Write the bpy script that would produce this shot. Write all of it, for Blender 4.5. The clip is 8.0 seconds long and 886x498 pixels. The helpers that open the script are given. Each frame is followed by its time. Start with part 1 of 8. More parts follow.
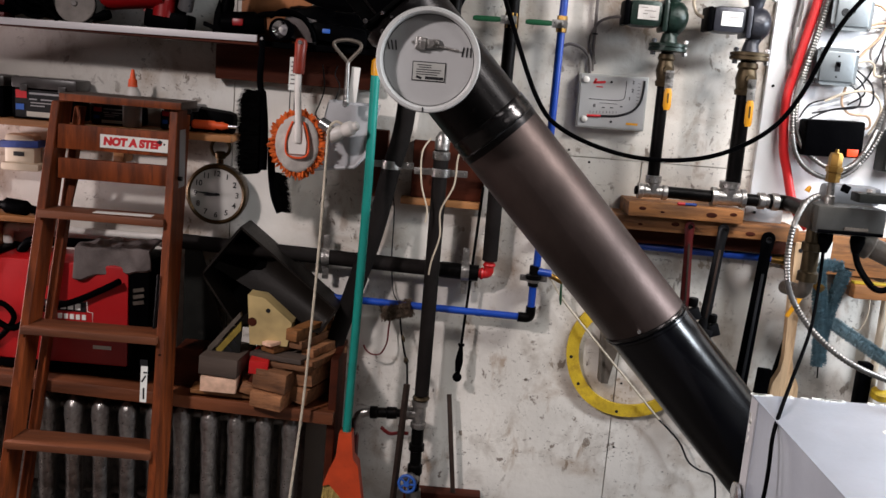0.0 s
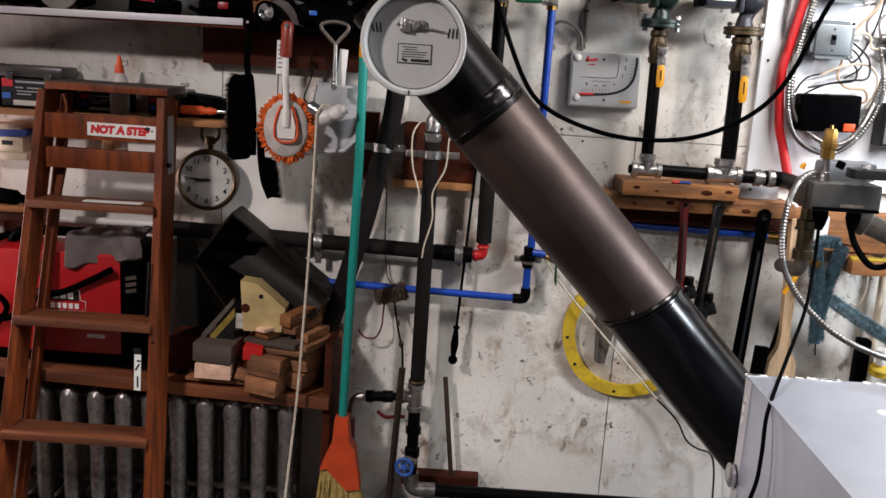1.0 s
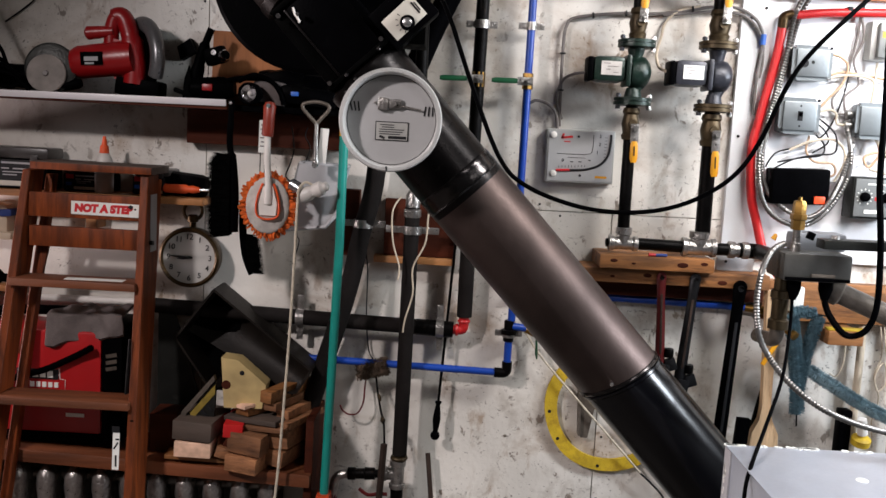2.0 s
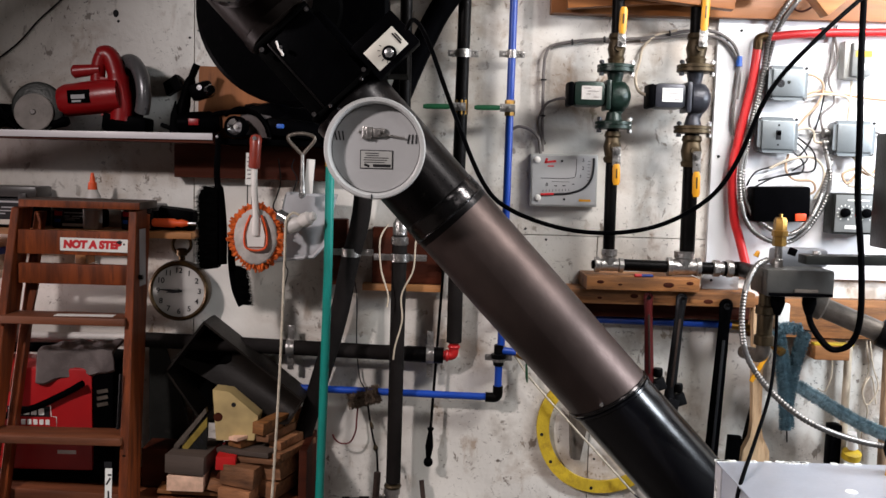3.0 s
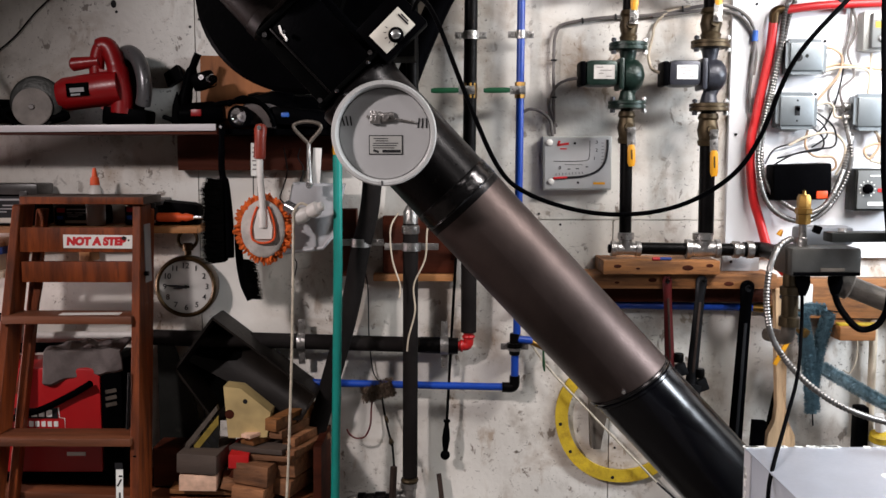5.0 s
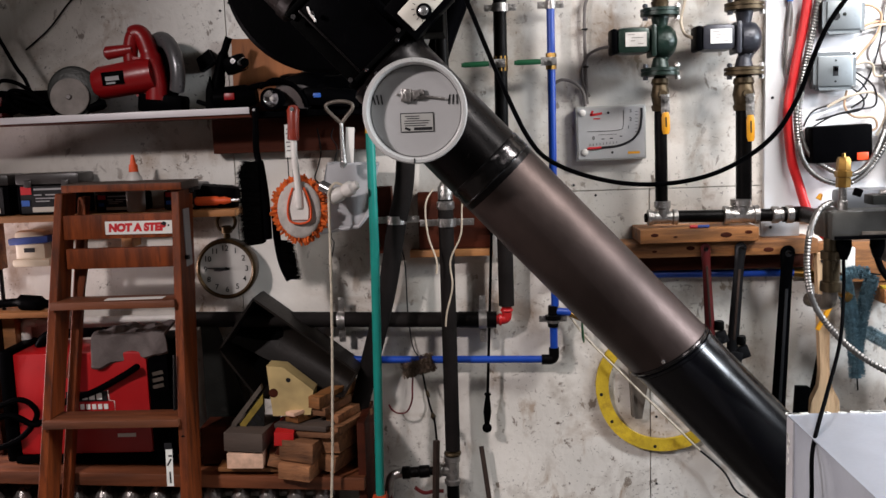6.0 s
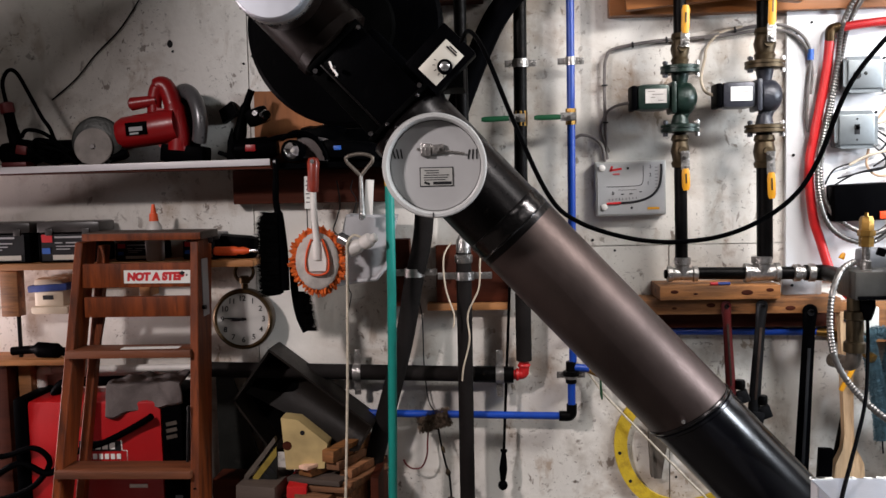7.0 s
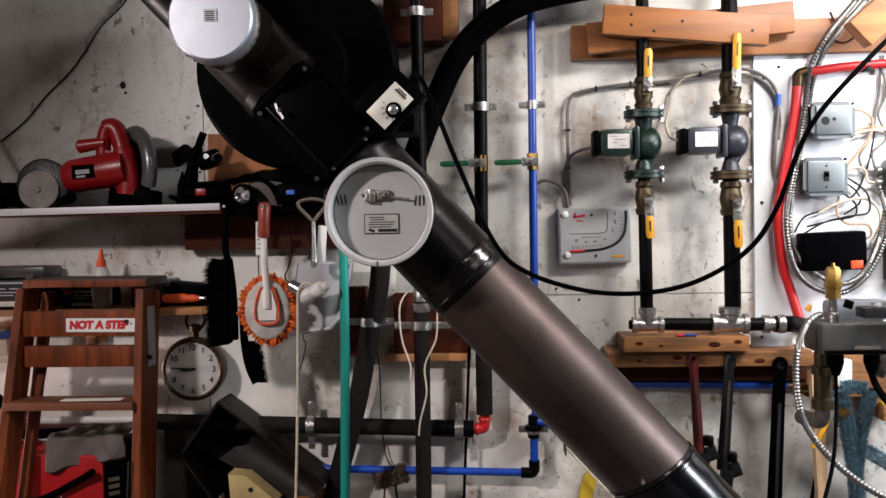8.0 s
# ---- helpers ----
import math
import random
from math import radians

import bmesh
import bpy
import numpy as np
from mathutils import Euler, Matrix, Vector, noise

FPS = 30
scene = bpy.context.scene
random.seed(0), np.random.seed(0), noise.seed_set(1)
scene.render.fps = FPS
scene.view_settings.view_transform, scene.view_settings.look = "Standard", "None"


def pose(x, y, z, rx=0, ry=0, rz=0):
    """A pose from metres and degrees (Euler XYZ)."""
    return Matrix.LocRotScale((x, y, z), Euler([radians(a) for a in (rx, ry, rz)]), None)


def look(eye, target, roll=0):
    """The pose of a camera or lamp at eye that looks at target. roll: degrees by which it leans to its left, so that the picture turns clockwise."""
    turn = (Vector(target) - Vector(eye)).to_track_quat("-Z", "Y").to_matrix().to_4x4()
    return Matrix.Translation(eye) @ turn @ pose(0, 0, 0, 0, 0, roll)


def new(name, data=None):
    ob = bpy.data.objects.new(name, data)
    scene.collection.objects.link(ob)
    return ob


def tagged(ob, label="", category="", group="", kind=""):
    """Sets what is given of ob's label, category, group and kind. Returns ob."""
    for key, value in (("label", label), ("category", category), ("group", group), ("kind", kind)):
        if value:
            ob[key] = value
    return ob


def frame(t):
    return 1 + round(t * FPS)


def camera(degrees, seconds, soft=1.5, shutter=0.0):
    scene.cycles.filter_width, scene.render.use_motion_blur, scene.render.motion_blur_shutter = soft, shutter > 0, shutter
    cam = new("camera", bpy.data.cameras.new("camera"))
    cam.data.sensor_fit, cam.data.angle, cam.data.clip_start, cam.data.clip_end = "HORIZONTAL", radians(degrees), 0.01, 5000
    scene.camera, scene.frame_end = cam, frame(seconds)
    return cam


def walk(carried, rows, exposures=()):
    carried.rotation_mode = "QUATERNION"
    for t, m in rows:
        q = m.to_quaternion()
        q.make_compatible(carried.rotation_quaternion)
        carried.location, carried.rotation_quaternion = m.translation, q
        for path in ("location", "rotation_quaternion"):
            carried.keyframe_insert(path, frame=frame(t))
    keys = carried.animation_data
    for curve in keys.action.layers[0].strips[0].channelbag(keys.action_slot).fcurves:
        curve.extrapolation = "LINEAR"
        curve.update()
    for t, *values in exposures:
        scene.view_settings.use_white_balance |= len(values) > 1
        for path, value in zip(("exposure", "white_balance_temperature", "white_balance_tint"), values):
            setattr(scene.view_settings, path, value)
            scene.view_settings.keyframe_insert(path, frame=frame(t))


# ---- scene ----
cam = camera(51.8, 8.0)
PATH = [
    (0, (0.048, 0.173, 1.351), (0.034, 2.137, 0.975), 4.6),
    (0.5, (0.07, 0.195, 1.351), (0.041, 2.155, 0.955), 4.2),
    (1, (0.08, 0.196, 1.367), (0.058, 2.149, 0.939), 3.6),
    (1.5, (0.093, 0.187, 1.363), (0.083, 2.158, 1.021), 3.6),
    (3, (0.114, 0.147, 1.348), (0.123, 2.138, 1.162), 1.6),
    (3.5, (0.104, 0.162, 1.347), (0.138, 2.154, 1.169), 1.6),
    (4, (0.093, 0.182, 1.345), (0.099, 2.172, 1.151), 1.4),
    (5.3, (0.102, 0.21, 1.33), (0.073, 2.199, 1.118), -0.8),
    (5.5, (0.113, 0.209, 1.335), (0.043, 2.193, 1.09), -1.3),
    (6, (0.105, 0.203, 1.34), (0.016, 2.183, 1.077), -2.0),
    (6.5, (0.096, 0.208, 1.346), (0.007, 2.195, 1.131), -1.5),
    (7, (0.104, 0.214, 1.35), (-0.021, 2.204, 1.195), -1.3),
    (7.5, (0.138, 0.25, 1.353), (0.026, 2.244, 1.257), -0.7),
    (8, (0.201, 0.305, 1.358), (0.085, 2.3, 1.295), -1.0),
]
walk(cam, [(t, look(eye, target, roll)) for t, eye, target, roll in PATH])

# heights below are counted from a datum 0.25 m under the floor
BASE = -0.25
Z0 = 0.25
WALL = 2.75

# ---- light ----
world = bpy.data.worlds.new("world")
scene.world = world
world.use_nodes = True
world.node_tree.nodes["Background"].inputs[0].default_value = (0.75, 0.85, 1.0, 1)
world.node_tree.nodes["Background"].inputs[1].default_value = 0.02


def area_lamp(name, eye, target, sx, sy, watts, colour):
    data = bpy.data.lights.new(name, "AREA")
    data.shape, data.size, data.size_y, data.energy, data.color = "RECTANGLE", sx, sy, watts, colour
    ob = new(name, data)
    ob.matrix_world = look((eye[0], eye[1], eye[2] + BASE), (target[0], target[1], target[2] + BASE))
    return ob


area_lamp("window_light", (2.45, 1.72, 2.0), (0.6, 2.6, 0.9), 0.35, 0.6, 56, (0.84, 0.91, 1.0))
area_lamp("tube_light", (1.38, 1.88, 2.42), (1.1, 2.7, 1.45), 0.7, 0.15, 33, (1.0, 0.97, 0.96))
area_lamp("ceiling_light", (1.0, 0.55, 2.5), (0.7, 2.4, 0.4), 0.9, 0.2, 6, (1.0, 0.94, 0.93))
area_lamp("work_light", (-1.3, 0.9, 2.35), (-0.3, 0.55, 1.15), 0.18, 0.18, 66, (1.0, 0.90, 0.90))
area_lamp("lamp_light", (-2.2, 2.5, 1.12), (-0.5, 2.75, 1.15), 0.25, 0.3, 24, (1.0, 0.84, 0.86))
scene.view_settings.exposure = 0.03


# ---- materials ----
def srgb(r, g, b):
    return tuple((v / 255 / 12.92) if v < 11 else ((v / 255 + 0.055) / 1.055) ** 2.4 for v in (r, g, b)) + (1.0,)


def material(name, colour, rough=0.6, metal=0.0, vary=0.25, scale=18.0, bump=0.15, fine=140.0, dirt=0.0, dirt_colour=(40, 32, 26), stretch=(1, 1, 1), spread=0.12, coat=0.0, spec=0.5):
    """A procedural surface: broad and fine variation, stains, relief and a little difference from piece to piece."""
    m = bpy.data.materials.new(name)
    m.use_nodes = True
    nt = m.node_tree
    N, L = nt.nodes.new, nt.links.new
    bsdf = nt.nodes["Principled BSDF"]
    tc = N("ShaderNodeTexCoord")
    mp = N("ShaderNodeMapping")
    mp.inputs["Scale"].default_value = stretch
    L(tc.outputs["Object"], mp.inputs["Vector"])
    big = N("ShaderNodeTexNoise")
    big.inputs["Scale"].default_value, big.inputs["Detail"].default_value = scale, 6
    L(mp.outputs[0], big.inputs["Vector"])
    small = N("ShaderNodeTexNoise")
    small.inputs["Scale"].default_value, small.inputs["Detail"].default_value = fine, 4
    L(mp.outputs[0], small.inputs["Vector"])
    base = srgb(*colour)
    mix = N("ShaderNodeMix")
    mix.data_type = "RGBA"
    mix.inputs["A"].default_value = tuple(v * (1 - vary) for v in base[:3]) + (1,)
    mix.inputs["B"].default_value = tuple(min(1, v * (1 + vary)) for v in base[:3]) + (1,)
    ramp = N("ShaderNodeMapRange")
    ramp.inputs[1].default_value, ramp.inputs[2].default_value = 0.32, 0.68
    L(big.outputs["Fac"], ramp.inputs[0])
    L(ramp.outputs[0], mix.inputs["Factor"])
    info = N("ShaderNodeObjectInfo")
    piece = N("ShaderNodeMapRange")
    piece.inputs[3].default_value, piece.inputs[4].default_value = 1 - spread, 1 + spread
    L(info.outputs["Random"], piece.inputs[0])
    hsv = N("ShaderNodeHueSaturation")
    L(mix.outputs["Result"], hsv.inputs["Color"])
    L(piece.outputs[0], hsv.inputs["Value"])
    out = hsv.outputs[0]
    if dirt:
        spots = N("ShaderNodeTexNoise")
        spots.inputs["Scale"].default_value, spots.inputs["Detail"].default_value, spots.inputs["Roughness"].default_value = scale * 1.7, 9, 0.72
        L(mp.outputs[0], spots.inputs["Vector"])
        cut = N("ShaderNodeMapRange")
        cut.inputs[1].default_value, cut.inputs[2].default_value, cut.inputs[4].default_value = (0.60, 0.74, dirt) if dirt < 0.7 else (0.50, 0.68, dirt)
        L(spots.outputs["Fac"], cut.inputs[0])
        over = N("ShaderNodeMix")
        over.data_type = "RGBA"
        L(cut.outputs[0], over.inputs["Factor"])
        L(out, over.inputs["A"])
        over.inputs["B"].default_value = srgb(*dirt_colour)
        out = over.outputs["Result"]
    L(out, bsdf.inputs["Base Color"])
    rr = N("ShaderNodeMapRange")
    rr.inputs[3].default_value, rr.inputs[4].default_value = max(0.05, rough - 0.1), min(1, rough + 0.12)
    L(small.outputs["Fac"], rr.inputs[0])
    L(rr.outputs[0], bsdf.inputs["Roughness"])
    bsdf.inputs["Metallic"].default_value = metal
    bsdf.inputs["Coat Weight"].default_value = coat
    bsdf.inputs["Specular IOR Level"].default_value = spec
    if spec < 0.1:
        bsdf.inputs["IOR"].default_value = 1.16
    if bump:
        bp = N("ShaderNodeBump")
        bp.inputs["Strength"].default_value, bp.inputs["Distance"].default_value = bump, 0.004
        both = N("ShaderNodeMath")
        L(small.outputs["Fac"], both.inputs[0])
        L(big.outputs["Fac"], both.inputs[1])
        L(both.outputs[0], bp.inputs["Height"])
        L(bp.outputs[0], bsdf.inputs["Normal"])
    return m


def wall_material():
    """Off-white paint on old boards, with scuffs, scratches and dark specks."""
    m = material("wall_paint", (216, 211, 203), 0.42, 0, 0.10, 3.5, 0.22, 60, 0.35, (120, 105, 88), spread=0.03)
    nt = m.node_tree
    N, L = nt.nodes.new, nt.links.new
    bsdf = nt.nodes["Principled BSDF"]
    colour = bsdf.inputs["Base Color"].links[0].from_socket
    tc = N("ShaderNodeTexCoord")
    patch = N("ShaderNodeTexNoise")
    patch.inputs["Scale"].default_value, patch.inputs["Detail"].default_value = 5, 4
    L(tc.outputs["Object"], patch.inputs["Vector"])
    for scale, low, high, amount, tint, stretch in ((24, 0.61, 0.65, 0.8, (84, 66, 50), (1.2, 1, 0.8)), (46, 0.645, 0.67, 0.5, (84, 70, 58), (0.6, 1, 1.1)), (85, 0.635, 0.67, 0.7, (60, 50, 42), (0.9, 1, 1.2)), (14, 0.57, 0.70, 0.65, (140, 110, 80), (1.3, 1, 0.6)), (11, 0.52, 0.68, 0.5, (136, 122, 108), (1, 1, 0.8)), (120, 0.63, 0.67, 0.4, (90, 78, 68), (1, 1, 1)), (4.5, 0.52, 0.62, 0.5, (146, 120, 94), (0.8, 1, 1.2)), (7, 0.52, 0.75, 0.35, (128, 118, 108), (1, 1, 0.5))):
        mp = N("ShaderNodeMapping")
        mp.inputs["Scale"].default_value = stretch
        mp.inputs["Location"].default_value = (scale, 0, scale * 0.7)
        L(tc.outputs["Object"], mp.inputs["Vector"])
        n = N("ShaderNodeTexNoise")
        n.inputs["Scale"].default_value, n.inputs["Detail"].default_value, n.inputs["Roughness"].default_value, n.inputs["Distortion"].default_value = scale, 5, 0.6, 0.4
        L(mp.outputs[0], n.inputs["Vector"])
        cut = N("ShaderNodeMapRange")
        cut.inputs[1].default_value, cut.inputs[2].default_value, cut.inputs[4].default_value = low, high, amount
        L(n.outputs["Fac"], cut.inputs[0])
        mul = N("ShaderNodeMath")
        mul.operation, mul.use_clamp = "MULTIPLY", True
        gate = N("ShaderNodeMapRange")
        gate.inputs[1].default_value, gate.inputs[2].default_value = 0.38, 0.56
        L(patch.outputs["Fac"], gate.inputs[0])
        L(cut.outputs[0], mul.inputs[0])
        L(gate.outputs[0], mul.inputs[1])
        over = N("ShaderNodeMix")
        over.data_type = "RGBA"
        L(mul.outputs[0], over.inputs["Factor"])
        L(colour, over.inputs["A"])
        over.inputs["B"].default_value = srgb(*tint)
        colour = over.outputs["Result"]
    L(colour, bsdf.inputs["Base Color"])
    return m


GRAIN_X, GRAIN_Z = (0.12, 1, 1), (1, 1, 0.12)
M_WALL = wall_material()
M_PANEL = material("white_panel", (226, 226, 228), 0.5, 0, 0.05, 4, 0.1, 80, 0.12, (150, 140, 130), spread=0.02)
M_CONCRETE = material("concrete", (84, 80, 75), 0.85, 0, 0.2, 5, 0.4, 90, 0.4)
# dark board for the unseen walls and ceiling, so they bounce little light
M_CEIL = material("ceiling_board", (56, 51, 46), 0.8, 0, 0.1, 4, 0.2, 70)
M_LADDER = material("ladder_wood", (112, 52, 20), 0.55, 0, 0.5, 34, 0.2, 160, 0.7, (46, 22, 12), GRAIN_Z, spec=0.25)
M_STEPWOOD = material("step_wood", (98, 52, 26), 0.6, 0, 0.4, 34, 0.25, 160, 0.6, (56, 40, 32), GRAIN_X)
M_CAPWOOD = material("dusty_wood", (78, 66, 58), 0.7, 0, 0.3, 26, 0.2, 160, 0.6, (60, 44, 34), GRAIN_X)
M_SHELFWOOD = material("shelf_wood", (160, 108, 62), 0.6, 0, 0.35, 30, 0.2, 160, 0.4, (80, 46, 24), GRAIN_X)
M_PINE = material("pine", (140, 92, 50), 0.6, 0, 0.5, 30, 0.3, 150, 0.8, (62, 36, 20), GRAIN_X)
M_DULLIRON = material("dull_grey_iron", (100, 92, 84), 0.45, 0.5, 0.25, 26, 0.3, 160, 0.5, (40, 36, 33), spec=0.3)
M_SAWGUARD = material("saw_guard", (104, 104, 106), 0.3, 0.5, 0.15, 14, 0.06, 140, 0.3, (60, 58, 58))
M_OFFCUT = material("orange_brown_board", (138, 84, 46), 0.7, 0, 0.3, 20, 0.2, 150, 0.5, (48, 30, 20), GRAIN_Z)
M_TIMERFACE = material("timer_face", (112, 114, 113), 0.45, 0.2, 0.12, 14, 0.08, 150, 0.2, (60, 60, 60))
M_PINEZ = material("pine_upright", (192, 160, 124), 0.6, 0, 0.35, 30, 0.3, 150, 0.7, (128, 88, 54), GRAIN_Z)
M_ORANGEWOOD = material("stained_plank", (134, 80, 33), 0.5, 0, 0.25, 26, 0.15, 150, 0.3, (110, 58, 24), GRAIN_X)
M_DARKWOOD = material("dark_wood", (60, 24, 11), 0.7, 0, 0.4, 26, 0.2, 150, 0.4, (24, 12, 8), GRAIN_X, spec=0.15)
M_SCRAP = material("scrap_wood", (136, 92, 60), 0.7, 0, 0.45, 30, 0.5, 150, 0.75, (66, 40, 26), GRAIN_X, spread=0.35)
M_PALEWOOD = material("pale_wood", (216, 178, 152), 0.65, 0, 0.2, 40, 0.2, 170, 0.2, (130, 96, 70))
M_PLY = material("plywood_offcut", (180, 158, 108), 0.65, 0, 0.22, 14, 0.15, 130, 0.4, (150, 112, 62))
M_FLUE = material("matt_flue_pipe", (68, 58, 55), 0.45, 0.88, 0.3, 7, 0.02, 220, 0.4, (80, 72, 68), (1, 1, 0.6), spec=0.3)
M_FLUEBLACK = material("black_flue_pipe", (3, 3, 5), 0.2, 0.0, 0.3, 9, 0.0, 12, 0.1, (8, 8, 11), spec=0.3)
M_TEE = material("sooty_tee", (19, 17, 17), 0.3, 0.6, 0.35, 14, 0.03, 160, 0.4, (82, 74, 68), spec=0.15)
M_BLACKMETAL = material("black_metal", (5, 5, 5), 0.5, 0.1, 0.35, 14, 0.12, 160, 0.1, (40, 36, 34), spec=0.05)
# plain black; on the shelf end it stands for shade
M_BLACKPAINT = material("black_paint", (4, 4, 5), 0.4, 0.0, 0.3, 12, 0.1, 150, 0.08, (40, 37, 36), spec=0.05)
M_RUBBER = material("black_rubber", (3, 3, 4), 0.5, 0, 0.3, 20, 0.1, 150, spec=0.08)
M_FOAM = material("pipe_insulation", (24, 21, 20), 0.8, 0, 0.25, 16, 0.25, 120, 0.25, (70, 62, 56), spec=0.1)
M_IRON = material("black_iron_pipe", (12, 11, 11), 0.42, 0.6, 0.3, 22, 0.25, 160, 0.25, (84, 66, 52), spec=0.1)
M_MALLEABLE = material("galvanised_fitting", (150, 147, 144), 0.3, 0.85, 0.3, 40, 0.5, 150, 0.5, (60, 53, 48))
M_STEEL = material("bright_steel", (196, 196, 196), 0.22, 0.9, 0.15, 24, 0.1, 200, 0.3, (80, 74, 70))
M_GALV = material("sheet_steel", (150, 153, 159), 0.44, 0.8, 0.05, 5, 0.0, 40, 0.05, (120, 118, 118))
M_COLLAR = material("worn_collar", (44, 42, 42), 0.18, 0.85, 0.4, 30, 0.1, 120, 0.2, (110, 104, 100))
M_CONDUIT = material("ribbed_conduit", (122, 119, 116), 0.36, 0.85, 0.2, 30, 0.05, 160, 0.3, (70, 66, 62))
M_TARNISH = material("tarnished_brass", (70, 58, 40), 0.45, 0.7, 0.3, 24, 0.2, 150, 0.5, (38, 32, 26))
M_BRONZE = material("dark_bronze", (62, 46, 25), 0.4, 0.8, 0.3, 22, 0.1, 150, 0.5, (34, 26, 16))
M_HOPPER = material("dusty_black_sheet", (28, 24, 21), 0.5, 0.2, 0.4, 9, 0.12, 150, 0.5, (70, 62, 55), spec=0.15)
M_CASING = material("pale_sheet_steel", (186, 192, 203), 0.34, 0.55, 0.16, 3, 0.05, 120, 0.3, (130, 128, 128))
M_EDGE = material("scuffed_white_edge", (206, 202, 204), 0.45, 0.1, 0.1, 12, 0.08, 120, 0.4, (140, 128, 132), GRAIN_X)
M_CHROME = material("chrome", (215, 215, 220), 0.14, 1, 0.05, 20, 0.03, 200)
M_GREYPAINT = material("grey_enamel", (168, 168, 168), 0.38, 0.2, 0.06, 8, 0.05, 140, 0.2, (110, 106, 102))
M_RIM = material("rim_enamel", (182, 182, 180), 0.3, 0.3, 0.08, 20, 0.05, 150, 0.3, (96, 92, 88))
M_GAUGE = material("gauge_case", (176, 176, 172), 0.42, 0.5, 0.06, 10, 0.05, 140, 0.2, (120, 116, 108))
M_BOXGREY = material("junction_box", (118, 123, 125), 0.42, 0.7, 0.1, 12, 0.04, 150, 0.45, (84, 86, 86))
M_DKGREY = material("dark_grey_case", (36, 37, 35), 0.36, 0.4, 0.25, 14, 0.15, 150, 0.25, (96, 92, 86), spec=0.25)
M_GREENPUMP = material("green_enamel", (17, 35, 28), 0.36, 0.3, 0.3, 26, 0.3, 150, 0.45, (22, 26, 22))
M_GREYPUMP = material("grey_enamel_pump", (46, 47, 54), 0.38, 0.3, 0.25, 26, 0.25, 150, 0.45, (30, 28, 30))
M_BRASS = material("brass", (142, 109, 56), 0.32, 0.9, 0.2, 24, 0.1, 150, 0.35, (98, 70, 34))
M_BLUE = material("blue_pipe", (12, 60, 152), 0.38, 0, 0.15, 14, 0.06, 140, 0.25, (16, 30, 66))
M_RED = material("red_pipe", (178, 24, 26), 0.42, 0, 0.12, 14, 0.06, 140, 0.2, (110, 20, 20))
M_YELLOW = material("yellow_handle", (200, 138, 14), 0.45, 0, 0.15, 24, 0.1, 150, 0.35, (130, 84, 20))
M_YELLOWRING = material("yellow_paint", (188, 158, 34), 0.6, 0, 0.25, 16, 0.3, 120, 0.7, (128, 96, 30))
M_GREENH = material("green_handle", (16, 74, 44), 0.4, 0, 0.15, 20, 0.08, 150)
M_TEAL = material("teal_handle", (20, 142, 130), 0.42, 0, 0.12, 12, 0.06, 140, 0.3, (24, 84, 80))
M_ORANGE = material("orange_plastic", (222, 84, 34), 0.5, 0, 0.15, 14, 0.1, 140, 0.2, (140, 48, 20))
M_MITT = material("orange_chenille", (218, 100, 34), 0.9, 0, 0.35, 40, 0.4, 150, 0.2, (140, 56, 18))
M_WHITEPL = material("white_plastic", (214, 210, 204), 0.42, 0, 0.08, 14, 0.05, 140, 0.2, (150, 140, 130))
M_FELT = material("soiled_grey_pad", (176, 170, 164), 0.85, 0, 0.2, 30, 0.3, 150, 0.55, (112, 104, 98))
M_REDHANDLE = material("red_brown_handle", (136, 44, 26), 0.4, 0, 0.2, 24, 0.06, 140, coat=0.3)
M_BRISTLE = material("black_bristle", (4, 4, 4), 0.75, 0, 0.4, 60, 0.5, 180, spec=0.08)
M_STRAW = material("straw_bristle", (186, 160, 92), 0.8, 0, 0.3, 50, 0.5, 180)
M_GREYBRISTLE = material("wire_bristle", (88, 72, 58), 0.8, 0, 0.35, 60, 0.5, 180)
M_BLUEBRISTLE = material("blue_bristle", (72, 98, 108), 0.85, 0, 0.3, 60, 0.5, 180)
M_DISC = material("grinding_disc", (128, 122, 117), 0.9, 0, 0.2, 26, 0.4, 200, 0.5, (80, 74, 70))
M_DULLYELLOW = material("faded_yellow_paint", (122, 104, 38), 0.6, 0, 0.3, 30, 0.2, 150, 0.6, (60, 52, 34))
M_SOOT = material("brown_sooty_steel", (17, 12, 10), 0.34, 0.35, 0.4, 8, 0.03, 140, 0.5, (11, 9, 8), spec=0.2)
M_DARKBAR = material("rusty_dark_bar", (60, 49, 44), 0.55, 0.4, 0.3, 30, 0.2, 150, 0.5, (36, 28, 25), spec=0.2)
M_CASEGREY = material("grey_burner_case", (74, 73, 70), 0.4, 0.5, 0.2, 14, 0.1, 150, 0.3, (44, 42, 40), spec=0.3)
M_PALEBRISTLE = material("pale_blue_bristle", (128, 150, 157), 0.85, 0, 0.3, 60, 0.5, 180)
M_BELL = material("scuffed_orange_plastic", (186, 64, 26), 0.55, 0, 0.2, 14, 0.1, 140, 0.4, (110, 36, 16))
M_GREYPLASTIC = material("grey_plastic", (160, 160, 162), 0.5, 0, 0.12, 10, 0.08, 140, 0.3, (92, 88, 86))
M_REDTOOL = material("red_tool_plastic", (148, 15, 20), 0.35, 0, 0.12, 12, 0.05, 140, 0.2, (84, 12, 14))
M_REDWELD = material("red_steel_case", (162, 12, 18), 0.4, 0, 0.12, 8, 0.06, 140, 0.2, (90, 14, 16))
M_RAD = material("silver_radiator", (150, 146, 143), 0.3, 0.8, 0.35, 40, 0.7, 110, 0.5, (50, 45, 42))
M_WIRE = material("pale_cable", (184, 170, 150), 0.55, 0, 0.15, 30, 0.08, 150)
